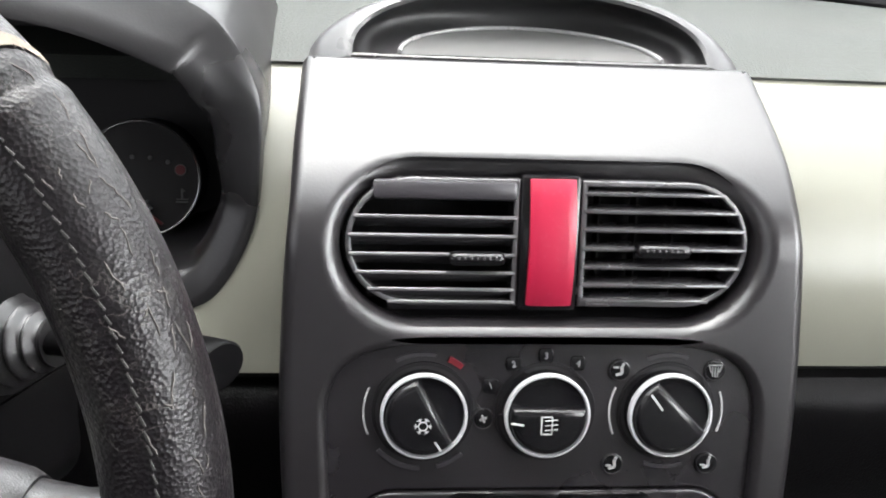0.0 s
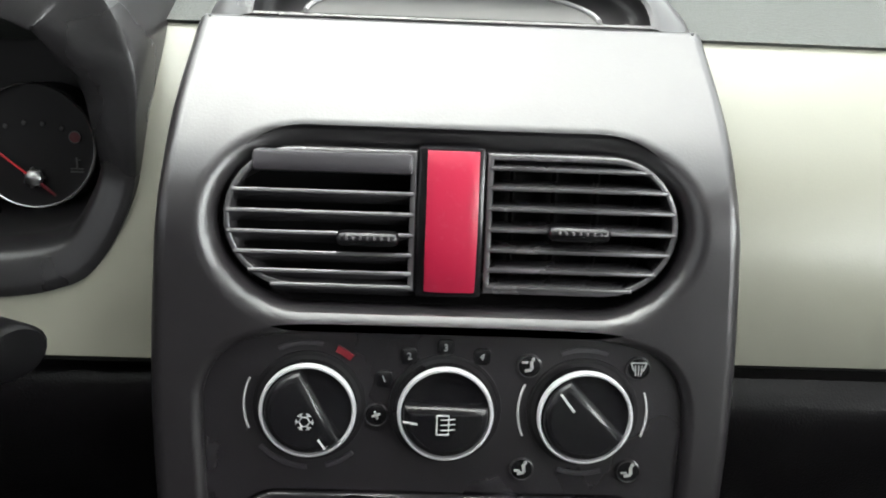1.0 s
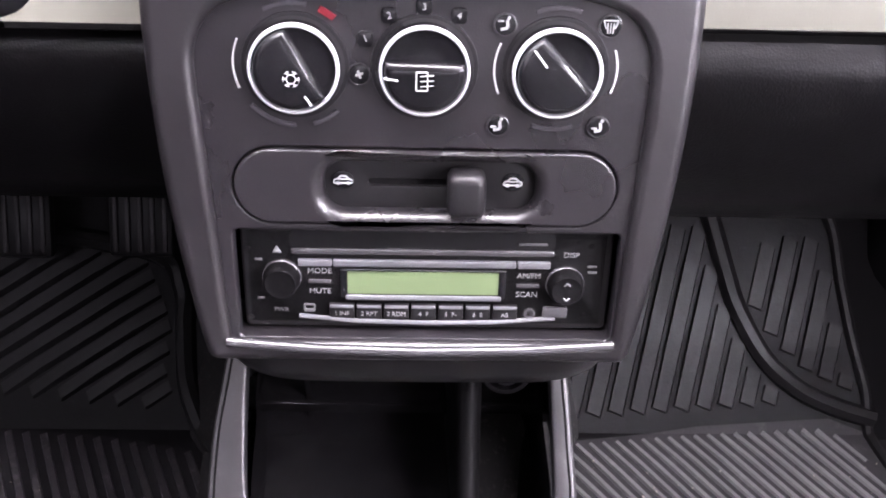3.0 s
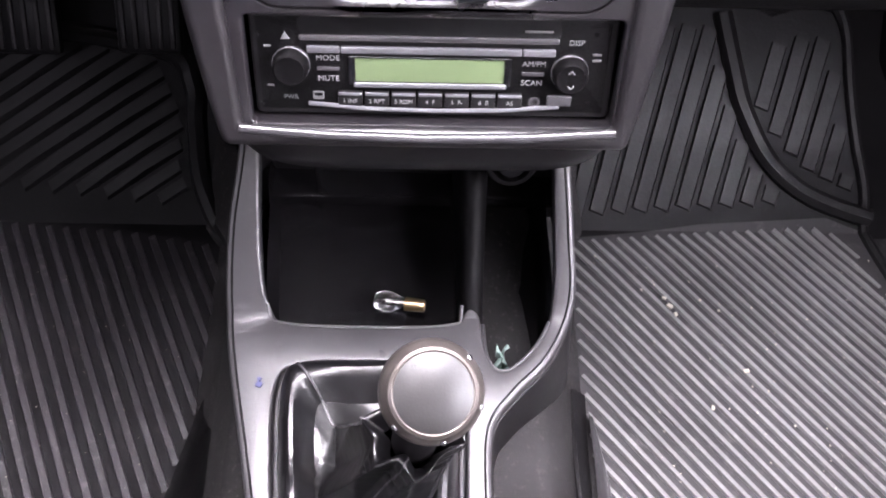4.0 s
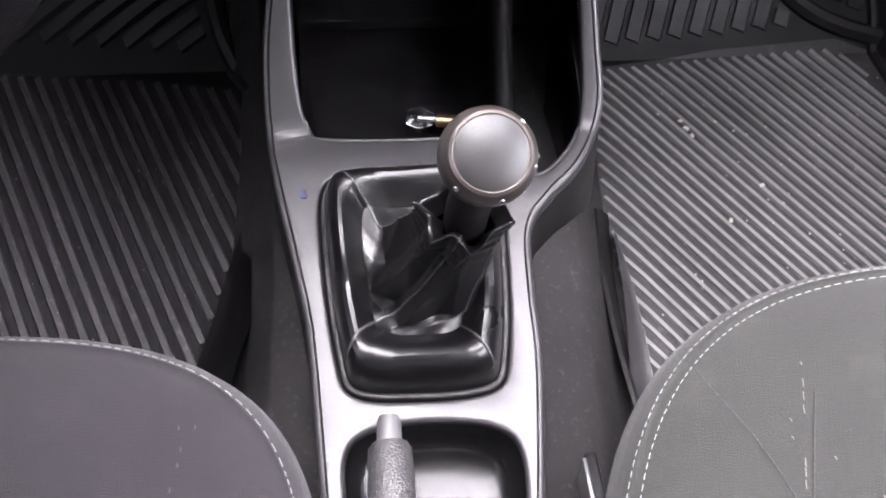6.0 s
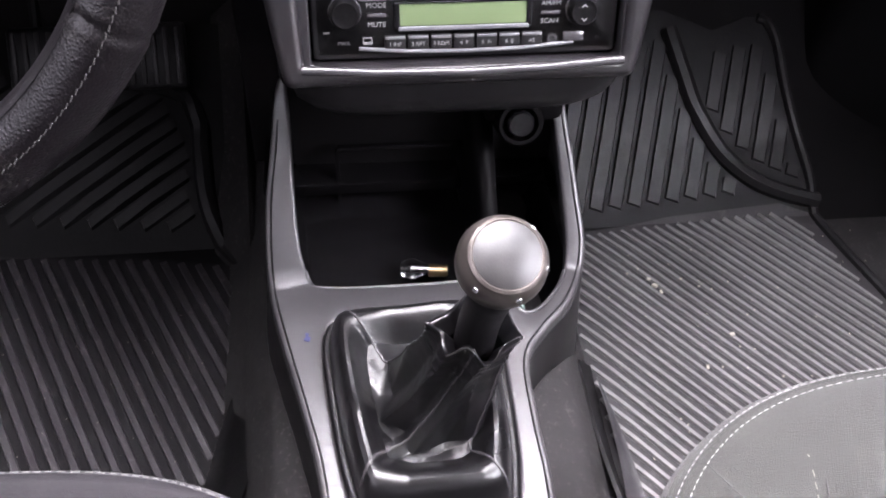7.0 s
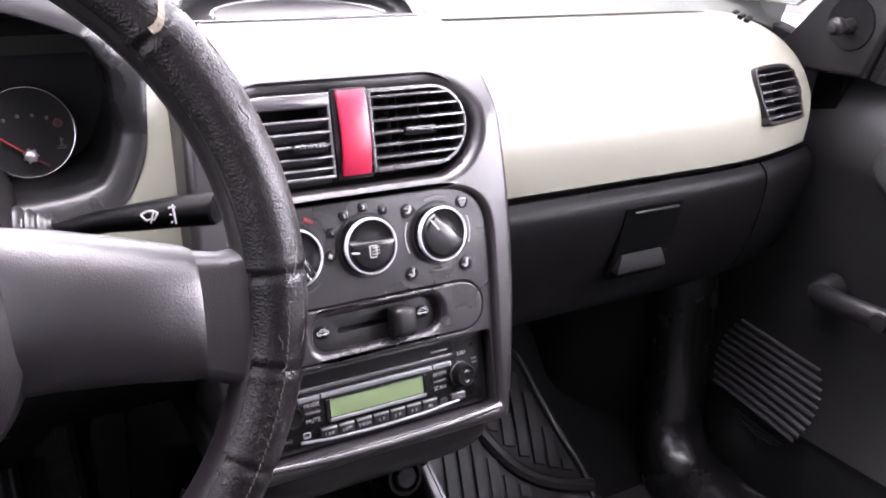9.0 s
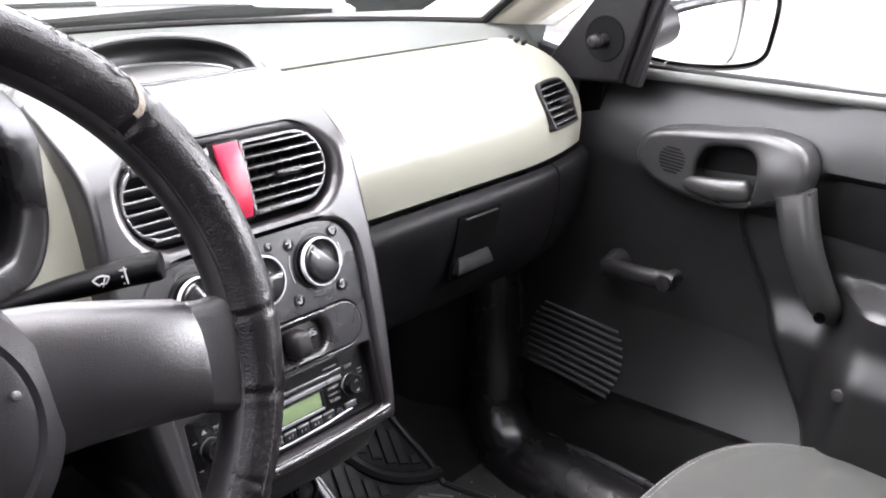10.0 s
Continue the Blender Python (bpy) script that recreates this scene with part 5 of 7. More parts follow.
part("position_marks", moved(joined(bar(0.0075, -0.005, 0.0075, 0.005, 0.0009), bar(0.005, -0.004, 0.006, -0.004, 0.0008), bar(0.005, 0.000, 0.006, 0.000, 0.0008), bar(0.005, 0.0035, 0.009, 0.0035, 0.0008)), SY @ T(0.002, 0, 0.0006)), WHITE, stalk)

# ---- floor console ----
console = thing("floor_console", "grey plastic floor console with gear gaiter opening and open trays", "console", (-0.02, 0.2, 0.05))
CZ = 0.162


def lift(y):
    return 0.0 if y < 0.345 else 0.72 * (y - 0.345)


def raised(bm, z):
    for v in bm.verts:
        v.co.z += z + lift(v.co.y)
    return bm


top_out = spline([(0.092, 0.462), (0.0965, 0.425), (0.0995, 0.39), (0.1005, 0.353), (0.084, 0.316), (0.060, 0.290), (0.045, 0.266), (0.043, 0.22), (0.0435, 0.17), (0.036, 0.08), (0.026, 0.0), (0.010, -0.03),
                  (-0.06, -0.03), (-0.080, 0.0), (-0.088, 0.08), (-0.0985, 0.19), (-0.108, 0.24), (-0.122, 0.30), (-0.130, 0.345), (-0.1295, 0.39), (-0.124, 0.425), (-0.118, 0.462),
                  (-0.110, 0.462), (-0.1085, 0.40), (-0.1065, 0.368), (-0.101, 0.350), (-0.088, 0.3400), (-0.030, 0.3375), (0.016, 0.340), (0.0245, 0.344), (0.0275, 0.348), (0.0305, 0.350), (0.0345, 0.349), (0.0375, 0.345),
                  (0.0395, 0.332), (0.044, 0.312), (0.053, 0.307), (0.066, 0.316), (0.080, 0.335), (0.0865, 0.360), (0.086, 0.40), (0.084, 0.462)], 5)
GAITER_PLAN = [(-0.0925, 0.295), (-0.078, 0.310), (-0.033, 0.312), (0.011, 0.310), (0.026, 0.297), (0.0275, 0.24), (0.0235, 0.180), (0.0125, 0.157), (-0.033, 0.1525), (-0.071, 0.157), (-0.0815, 0.180), (-0.0902, 0.24)]
gaiter_hole = spline(GAITER_PLAN, 5)
brake_hole = spline([(-0.060, 0.136), (-0.02, 0.1400), (0.015, 0.134), (0.0270, 0.115), (0.025, 0.07), (0.016, 0.025), (0.0, 0.012), (-0.04, 0.012), (-0.060, 0.025), (-0.071, 0.07), (-0.076, 0.118)], 5)
tray_hole = spline([(-0.092, 0.340), (-0.030, 0.3375), (0.018, 0.340), (0.0255, 0.352), (0.026, 0.42), (0.026, 0.485), (-0.03, 0.492), (-0.106, 0.485), (-0.108, 0.42), (-0.103, 0.352)], 5)
cup_hole = spline([(0.040, 0.330), (0.044, 0.312), (0.053, 0.307), (0.066, 0.316), (0.080, 0.335), (0.0865, 0.360), (0.086, 0.42), (0.082, 0.475), (0.041, 0.475), (0.038, 0.40)], 5)
part("top", raised(plate(top_out, (gaiter_hole, brake_hole), 0.012, 0.003, (0.0025, 0.003), 4), CZ), CONSOLE, console, "grey satin top frame")
skirt_out = top_out[:22 * 5]
skirt = []
for dz, g in ((-0.006, -0.0012), (-0.009, -0.002), (-0.010, 0.0004), (-0.05, 0.004), (-0.11, 0.010)):
    skirt.append([(x, y, CZ + dz + lift(y) * (1 if dz > -0.02 else 0.5)) for x, y in grown(skirt_out, g)])
part("skirt", loft(skirt, True), BLACK, console, "black grained side skirt")


def pocket(hole, depth, material, tilt=0.0):
    rows = []
    cx, cy = sum(p[0] for p in hole) / len(hole), sum(p[1] for p in hole) / len(hole)
    for f, g in ((0.02, 1.0), (0.5, 0.98), (0.85, 0.955), (0.96, 0.93), (1.0, 0.88), (1.0, 0.6)):
        rows.append([(cx + (x - cx) * g, cy + (y - cy) * g, CZ - 0.006 - depth * f + tilt * (y - 0.3)) for x, y in hole])
    return loft(rows, True, False, True)


edge_line = [p for p in grown(skirt_out, -0.0042) if p[1] < 0.445]
part("edge_groove", tube([(x, y, CZ + 0.0001 + lift(y)) for x, y in edge_line], 0.0007, 6), DARK, console, "thin dark groove along the edge")


def bowl(hole, depth, cx, cy):
    """A rounded hollow under an opening."""
    rows = []
    for f, s in ((0.02, 1.0), (0.30, 0.985), (0.55, 0.96), (0.75, 0.91), (0.88, 0.84), (0.96, 0.73), (1.0, 0.58), (1.02, 0.3)):
        rows.append([(cx + (x - cx) * s, cy + (y - cy) * s, CZ - 0.006 - depth * f) for x, y in hole])
    return loft(rows, True, False, True)


part("brake_tray", bowl(brake_hole, 0.030, -0.024, 0.078), TRAYGREY, console, "smooth oval tray")
part("tray", pocket(grown(tray_hole, 0.001), 0.030, BLACK, 0.05), TRAYBLACK, console, "black open tray")
part("cup_holder", pocket(grown(cup_hole, 0.001), 0.060, BLACK, 0.05), TRAYBLACK, console, "black tapered cup recess")
divider = []
for k in range(13):
    y = 0.340 + 0.0125 * k
    top_z, half_ = CZ - 0.004 + 0.62 * max(0.0, y - 0.345), 0.0075 + 0.0055 * (k / 12) ** 1.5
    divider.append([(0.0325 + half_ * px, y, 0.085 + (top_z - 0.085) * pz) for px, pz in ((-1.3, 0), (-1.1, 0.5), (-1.0, 0.85), (-0.8, 0.95), (-0.4, 0.99), (0, 1), (0.4, 0.99), (0.8, 0.95), (1.0, 0.85), (1.1, 0.5), (1.3, 0))])
part("tray_divider", loft(divider, False), STALKBLACK, console, "rounded black rib between tray and cup recess")
part("tray_back", joined(moved(rbox(0.26, 0.012, 0.20, 0.003), T(-0.015, 0.505, 0.235)), moved(rbox(0.24, 0.06, 0.012, 0.003), T(-0.015, 0.475, 0.152))), TRAYBLACK, console, "black back wall of the tray")
for bx, bz, bw, bh in ((-0.0265, 0.1905, 0.100, 0.004), (-0.0265, 0.1225, 0.140, 0.005), (-0.0765, 0.156, 0.003, 0.066), (0.0235, 0.156, 0.003, 0.066)):
    part("recess_frame", moved(rbox(bw, 0.006, bh, 0.0018), T(bx, 0.452, bz)), TRAYBLACK, console, "thin raised frame at the back of the tray")
part("side_ledge", joined(moved(rbox(0.042, 0.014, 0.005, 0.002), T(-0.0985, 0.4425, 0.1290)), moved(rbox(0.046, 0.020, 0.005, 0.002), T(-0.0965, 0.4420, 0.1180))), TRAYBLACK, console, "small stepped ledge at the side of the tray")
part("under_dash_duct", moved(rbox(0.21, 0.12, 0.03, 0.006), T(-0.005, 0.45, 0.315)), DARK, console)

for loop_, top_y in ((tray_hole, 0.352), (cup_hole, 0.345)):
    run = [p for p in loop_[len(loop_) // 2:] + loop_[:len(loop_) // 2] if p[1] < top_y]
    cut = max(range(len(run)), key=lambda i: (Vector(run[i]) - Vector(run[i - 1])).length)
    run = run[cut:] + run[:cut]
    part("recess_rim", tube([(x, y, CZ - 0.0012 + lift(y)) for x, y in run], 0.0013, 8), CONSOLE, console)
ink = thing("ink_stain", "small blue ink spot on the grey console", "stain", (-0.1035, 0.2965, CZ))
part("spot", moved(plate(spline([(-0.0022, -0.002), (0.0012, -0.0034), (0.0024, -0.0006), (0.0008, 0.0010), (0.0016, 0.0030), (-0.0012, 0.0036), (-0.0008, 0.0008)], 4), (), 0.0004, 0.0001), T(-0.1035, 0.2965, CZ + 0.0006)), surface("blue_ink", (0.012, 0.018, 0.09), 0.5, bump=0.0), ink)

lighter = thing("power_socket", "round black lighter socket under the centre stack", "power socket", (0.055, 0.42, 0.27))
part("ring", moved(turned([(0.017, -0.03), (0.017, 0.0), (0.0155, 0.0025), (0.0130, 0.0025), (0.0125, -0.012), (0.0004, -0.012)], 28), T(0.054, 0.412, 0.244) @ pose(0, 0, 0, 66)), STALKBLACK, lighter)
part("plug", moved(turned([(0.0098, -0.012), (0.0098, 0.003), (0.0082, 0.005), (0.0004, 0.0055)], 24), T(0.054, 0.412, 0.244) @ pose(0, 0, 0, 66)), GLOSS, lighter)
part("bracket", moved(rbox(0.060, 0.05, 0.055, 0.008), T(0.060, 0.450, 0.258)), STALKBLACK, lighter)

# gear lever
gear = thing("gear_lever", "gear lever with grey ball knob and glossy black stitched gaiter", "gear lever", (-0.025, 0.235, 0.15))
part("gaiter_frame", moved(plate(grown(gaiter_hole, -0.0005), (grown(gaiter_hole, -0.0055),), 0.010, 0.0018, (0.0018,)), T(0, 0, CZ + 0.0015)), BLACK, gear)
neck = Vector((-0.004, 0.228, 0.252))
gc = Vector((-0.033, 0.2345, 0))
base_ring = grown(spline(GAITER_PLAN, 20), -0.0045)
SIDES = len(base_ring)
# box-like hem: wall, narrow crest, slope down into the valley (inset, height)
HEM = [(0.0, -0.004), (0.0010, 0.008), (0.0025, 0.017), (0.0045, 0.0240), (0.0072, 0.0285), (0.0100, 0.0302), (0.0125, 0.0298), (0.0150, 0.0278), (0.0175, 0.0246), (0.0200, 0.0208), (0.0222, 0.0172), (0.0240, 0.0145)]
# column: share of the way to the collar, half width, half depth, height
SHAPE = [(0.0, 0.0335, 0.0400, 0.0125), (0.08, 0.0300, 0.0362, 0.0150), (0.22, 0.0270, 0.0320, 0.028), (0.42, 0.0245, 0.0280, 0.045), (0.60, 0.0225, 0.0246, 0.062), (0.78, 0.0218, 0.0228, 0.076), (0.92, 0.0230, 0.0230, 0.087),
         (1.0, 0.0242, 0.0238, 0.0935), (1.03, 0.0224, 0.0220, 0.0945), (1.04, 0.0195, 0.0192, 0.0905), (1.04, 0.0150, 0.0150, 0.0840)]
COLUMN = spline(SHAPE, 4, False)
RIDGES = [48, 132, 196, 240, 318]


def ridge_share(a):
    """1 on a ridge, 0 half-way between two of them."""
    d = math.degrees(a) % 360
    for lo, hi in zip(RIDGES, RIDGES[1:] + [RIDGES[0] + 360]):
        for q in (d, d + 360):
            if lo <= q <= hi:
                return abs(2 * (q - lo) / (hi - lo) - 1)
    return 0.0


def crumple(a, h, k):
    """Soft dents with a few sharp creases."""
    crease = 1 - abs(math.sin(2.5 * a + 31 * h + k))
    return 0.25 * math.sin(3 * a + 40 * h + k) + 0.2 * math.sin(5 * a - 63 * h + 2 * k) + 0.9 * crease ** 2.2 - 0.35


gaiter_rings = []
for inset, z in HEM:
    row = []
    for x, y in base_ring:
        a = math.atan2(y - gc.y, x - gc.x)
        k = min(1.0, inset / 0.006)
        sag = 0.0022 * math.sin(2 * a + 0.7) + 0.0014 * math.sin(5 * a + 1.9)
        b = math.atan2((y - gc.y) / 0.075, (x - gc.x) / 0.057)
        web = max(0.0, ridge_share(b) - 0.55) / 0.45 * max(0.0, inset - 0.010) * 0.55
        dx, dy = (x - gc.x) * (1 - inset / 0.055), (y - gc.y) * (1 - inset / 0.058)
        row.append((gc.x + dx, gc.y + dy, CZ + z + 0.6 * web + 0.7 * k * sag + 0.0005 * k * crumple(a, inset, 0.4)))
    gaiter_rings.append(row)
for f, hx, hy, z in COLUMN:
    row = []
    c = Vector((-0.0295, 0.2300, 0)).lerp(neck, min(1.0, f) ** 0.8)
    twist = 0.55 * min(1.0, f)
    body = math.sin(math.pi * min(1, f * 0.8 + 0.12))
    for x, y in base_ring:
        a = math.atan2((y - gc.y) / 0.075, (x - gc.x) / 0.057)
        ridge = ridge_share(a)
        r = 0.84 + 0.34 * ridge ** 1.6
        r = 0.45 + 0.55 * r if f < 0.06 else r
        dent = 0.0026 * body * crumple(a, z, 2.1) + 0.0011 * math.sin(58 * f + 2.3 * math.sin(a) + 1.4 * math.sin(2 * a)) * max(0.0, min(1.0, f) - 0.2)
        px, py = (hx * r + dent) * math.cos(a), (hy * r + dent) * math.sin(a)
        rag = 0.0045 * max(0.0, f - 0.85) / 0.15 * (math.sin(2 * a + 0.6) + 0.6 * math.sin(5 * a + 1.0))
        row.append((c.x + px * math.cos(twist) - py * math.sin(twist), c.y + px * math.sin(twist) + py * math.cos(twist), CZ + z + 0.5 * dent + min(0.006, max(-0.006, rag)) + 0.004 * (1 - min(1.0, f)) * ridge))
    gaiter_rings.append(row)
part("gaiter", loft(gaiter_rings, True), VINYL, gear, "folded glossy black vinyl gaiter", 28)
for ang in (48, 132, 228, 312):
    hit = min(range(SIDES), key=lambda i: abs(((math.degrees(math.atan2((base_ring[i][1] - gc.y) / 0.075, (base_ring[i][0] - gc.x) / 0.057)) - ang + 180) % 360) - 180))
    for shift in (-0.42, 0.42):
        pts = []
        for row in gaiter_rings[2:-1]:
            p, q = Vector(row[hit]), Vector(row[(hit + (1 if shift > 0 else -1)) % SIDES])
            pts.append(p.lerp(q, abs(shift)) + Vector((0, 0, 0.0002)))
        part("gaiter_seam", tube(spline(pts, 4, False), 0.00065, 6), surface("dark_grey_seam_thread", (0.030, 0.028, 0.030), 0.45, bump=0.0, vary=0.2), gear)
KT = Matrix.Translation((0.004, 0.2205, 0.3205)) @ pose(0, 0, 0, 26, 4, 0)
part("knob", moved(turned([(0.0155, -0.0235), (0.0175, -0.0205), (0.0212, -0.014), (0.0235, -0.006), (0.0242, 0.001), (0.0232, 0.0075), (0.0195, 0.0135), (0.0180, 0.0148)], 48), KT), surface("dark_silver_knob", (0.125, 0.110, 0.100), 0.32, metal=0.8, bump=0.0, vary=0.15), gear, "dark silver ball knob")
part("knob_neck", tube(spline([(0.0042, 0.2200, 0.309), (0.0035, 0.2212, 0.300), (0.001, 0.2235, 0.286), (-0.002, 0.226, 0.268), (-0.004, 0.228, 0.240)], 4, False), [0.0165 - 0.0045 * min(1.0, k / 7) for k in range(17)], 24), BLACK, gear, "black tapered neck")
part("knob_ring", moved(turned([(0.0205, 0.0128), (0.0200, 0.0142), (0.0185, 0.0152), (0.0176, 0.0146)], 48, False), KT), surface("dark_silver_knob", (0.17, 0.155, 0.142)), gear, "thin satin metal ring")
part("knob_cap", moved(turned([(0.0180, 0.0135), (0.0176, 0.0152), (0.013, 0.0172), (0.007, 0.0182), (0.0004, 0.0186)], 48), KT), surface("grey_knob_cap", (0.014, 0.0135, 0.013), 0.38, bump=0.06, grain=900, vary=0.35, stain=70, spec=0.5), gear, "grey domed cap")
for k in range(4):
    a = radians(-135 + 60 * k)
    part("knob_dimple", moved(turned([(0.0018, 0), (0.0014, 0.0006), (0.0003, 0.0008)], 12), KT @ T(0.0227 * math.cos(a), 0.0227 * math.sin(a), 0.0078) @ Matrix.Rotation(a + math.pi / 2, 4, "Z") @ Matrix.Rotation(radians(60), 4, "X")), CHROME, gear)
part("shift_letter", moved(lettering("R", 0.006, 0.0002), KT @ T(-0.0085, 0.0095, 0.0166)), DIMPRINT, gear)

# handbrake
brake = thing("handbrake_lever", "grained grey handbrake lever with push button", "handbrake", (-0.05, 0.05, 0.15))
part("grip", tube([(-0.0493, 0.121, 0.1848), (-0.0492, 0.118, 0.185), (-0.0485, 0.08, 0.187), (-0.0475, 0.02, 0.188), (-0.046, -0.04, 0.184)], [0.010, 0.0122, 0.0135, 0.0135, 0.013], 24), surface("grained_grey_grip", (0.030, 0.0285, 0.029), 0.38, grain=800, bump=0.5, vary=0.15, voronoi=True, spec=0.7), brake, "grained grey grip")
part("button", tube([(-0.0496, 0.137, 0.1842), (-0.0495, 0.133, 0.1843), (-0.0494, 0.119, 0.185)], [0.0056, 0.0068, 0.0072], 20), surface("grey_button", (0.075, 0.075, 0.078), 0.4, bump=0.0), brake, "grey push button")
part("arm", tube([(-0.046, -0.035, 0.184), (-0.044, -0.09, 0.165), (-0.04, -0.13, 0.12)], 0.009, 12), BLACK, brake)

# things left in the trays
bulb = thing("spare_bulb", "small spare car bulb with brass cap lying in the tray", "light bulb", (-0.02, 0.367, 0.134))
part("cap", moved(turned([(0.0045, 0), (0.0048, 0.002), (0.0045, 0.012), (0.0045, 0.0135), (0.003, 0.0145)], 20), T(-0.013, 0.3665, 0.1415) @ pose(0, 0, 0, 0, 90, -6)), BRASS, bulb, "brass bayonet cap")
part("glass", moved(turned([(0.0035, 0), (0.0045, -0.003), (0.0075, -0.010), (0.0078, -0.014), (0.005, -0.0205), (0.0004, -0.0218)], 20), T(-0.013, 0.3665, 0.1428) @ pose(0, 0, 0, 0, 90, -6)), clear_glass("bulb_glass"), bulb, "clear glass envelope")
part("filament_stem", moved(turned([(0.0012, -0.013), (0.0016, 0)], 8), T(-0.013, 0.3665, 0.1428) @ pose(0, 0, 0, 0, 90, -6)), METAL, bulb)
paper = thing("crumpled_wrapper", "crumpled pale green wrapper in the cup recess", "wrapper", (0.056, 0.325, 0.105))
part("sheet", sheet(lambda s, t: (0.049 + 0.009 * s + 0.003 * math.sin(9 * t + 4 * s), 0.315 + 0.018 * t + 0.003 * math.sin(12 * s + 3), 0.112 + 0.026 * t + 0.005 * math.sin(14 * s + 8 * t)), 14, 14), TISSUE, paper, "", 25)


# ---- rubber mats ----
def mat_height(y):
    return floor_profile(y)


def mat_piece(outline, direction, spacing, width, high, region, bend=True):
    """Raised ribs of a mat, cut to an outline in plan and laid on the floor."""
    d = Vector(direction).normalized()
    n = Vector((-d.y, d.x))
    allv = [Vector(p) for p in outline]
    lo, hi = min(p.dot(n) for p in allv), max(p.dot(n) for p in allv)
    out = bmesh.new()
    s = lo + spacing / 2
    while s < hi:
        cuts = []
        for i in range(len(allv)):
            a, b = allv[i - 1], allv[i]
            da, db = a.dot(n) - s, b.dot(n) - s
            if da * db < 0:
                p = a.lerp(b, da / (da - db))
                cuts.append(p.dot(d))
        cuts.sort()
        for a, b in zip(cuts[::2], cuts[1::2]):
            if b - a < 0.012:
                continue
            a, b = a + 0.003, b - 0.003
            k = max(1, int((b - a) / 0.03))
            rows = []
            for j in range(k + 1):
                c = d * (a + (b - a) * j / k) + n * s
                row = []
                for off, h in ((-width / 2, 0), (-width / 2 + 0.0012, high), (width / 2 - 0.0012, high), (width / 2, 0)):
                    p = c + n * off
                    hh = h if 0 < j < k else h * 0.5
                    row.append(out.verts.new((p.x, p.y, mat_height(p.y) + hh + 0.0005)))
                rows.append(row)
            for r1, r2 in zip(rows, rows[1:]):
                for q in range(3):
                    out.faces.new((r1[q], r1[q + 1], r2[q + 1], r2[q]))
            out.faces.new(rows[0])
            out.faces.new(rows[-1])
        s += spacing
    return out


def mat_base(outline, high):
    bm = bmesh.new()
    y0, y1 = min(p[1] for p in outline), max(p[1] for p in outline)
    loop = [bm.verts.new((x, y, 0)) for x, y in outline]
    f = bm.faces.new(loop)
    geom = [f, *f.edges, *f.verts]
    for k in range(1, 16):
        y = y0 + (y1 - y0) * k / 16
        geom = bmesh.ops.bisect_plane(bm, geom=bm.faces[:] + bm.edges[:] + bm.verts[:], plane_co=(0, y, 0), plane_no=(0, 1, 0))["geom"]
    bmesh.ops.bisect_plane(bm, geom=bm.faces[:] + bm.edges[:] + bm.verts[:], plane_co=(0, 0.525, 0), plane_no=(0, 1, 0))
    r = bmesh.ops.extrude_face_region(bm, geom=bm.faces[:])
    for v in [g for g in r["geom"] if isinstance(g, bmesh.types.BMVert)]:
        v.co.z += high
    for v in bm.verts:
        v.co.z += mat_height(v.co.y) - 0.003
    return bm


def lip(points, r=0.005):
    return tube([(x, y, mat_height(y) + 0.002) for x, y in spline(points, 8, False)], r, 8)


def rubber_mat(label, flat, toe_low, toe_high, band, border, flat_dir, toe_dir, whole, pitch, toe_pitch, RUBBER, DARKRUBBER, field=None):
    mat = thing("floor_mat", label, "floor mat", (sum(p[0] for p in flat) / len(flat), 0.4, 0), "rubber floor mats")
    part("base", mat_base(whole, 0.004), DARKRUBBER, mat)
    part("rib_field", mat_base(field or flat, 0.0048), GROOVE if field else GROOVESHADE, mat, "dusty field between the ribs, light and shade in its tone")
    tagged(part("ribs", mat_piece(flat, flat_dir, pitch, pitch * 0.56, 0.0042, None), RUBBER, mat), "close parallel rubber ribs", kind="stuff")
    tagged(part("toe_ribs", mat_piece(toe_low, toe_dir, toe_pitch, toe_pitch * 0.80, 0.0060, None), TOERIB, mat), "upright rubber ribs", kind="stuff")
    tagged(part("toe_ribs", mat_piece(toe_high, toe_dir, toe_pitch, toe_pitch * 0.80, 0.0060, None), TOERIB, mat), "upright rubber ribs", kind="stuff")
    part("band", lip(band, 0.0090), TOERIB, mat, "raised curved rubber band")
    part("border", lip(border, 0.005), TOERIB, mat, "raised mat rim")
    return mat


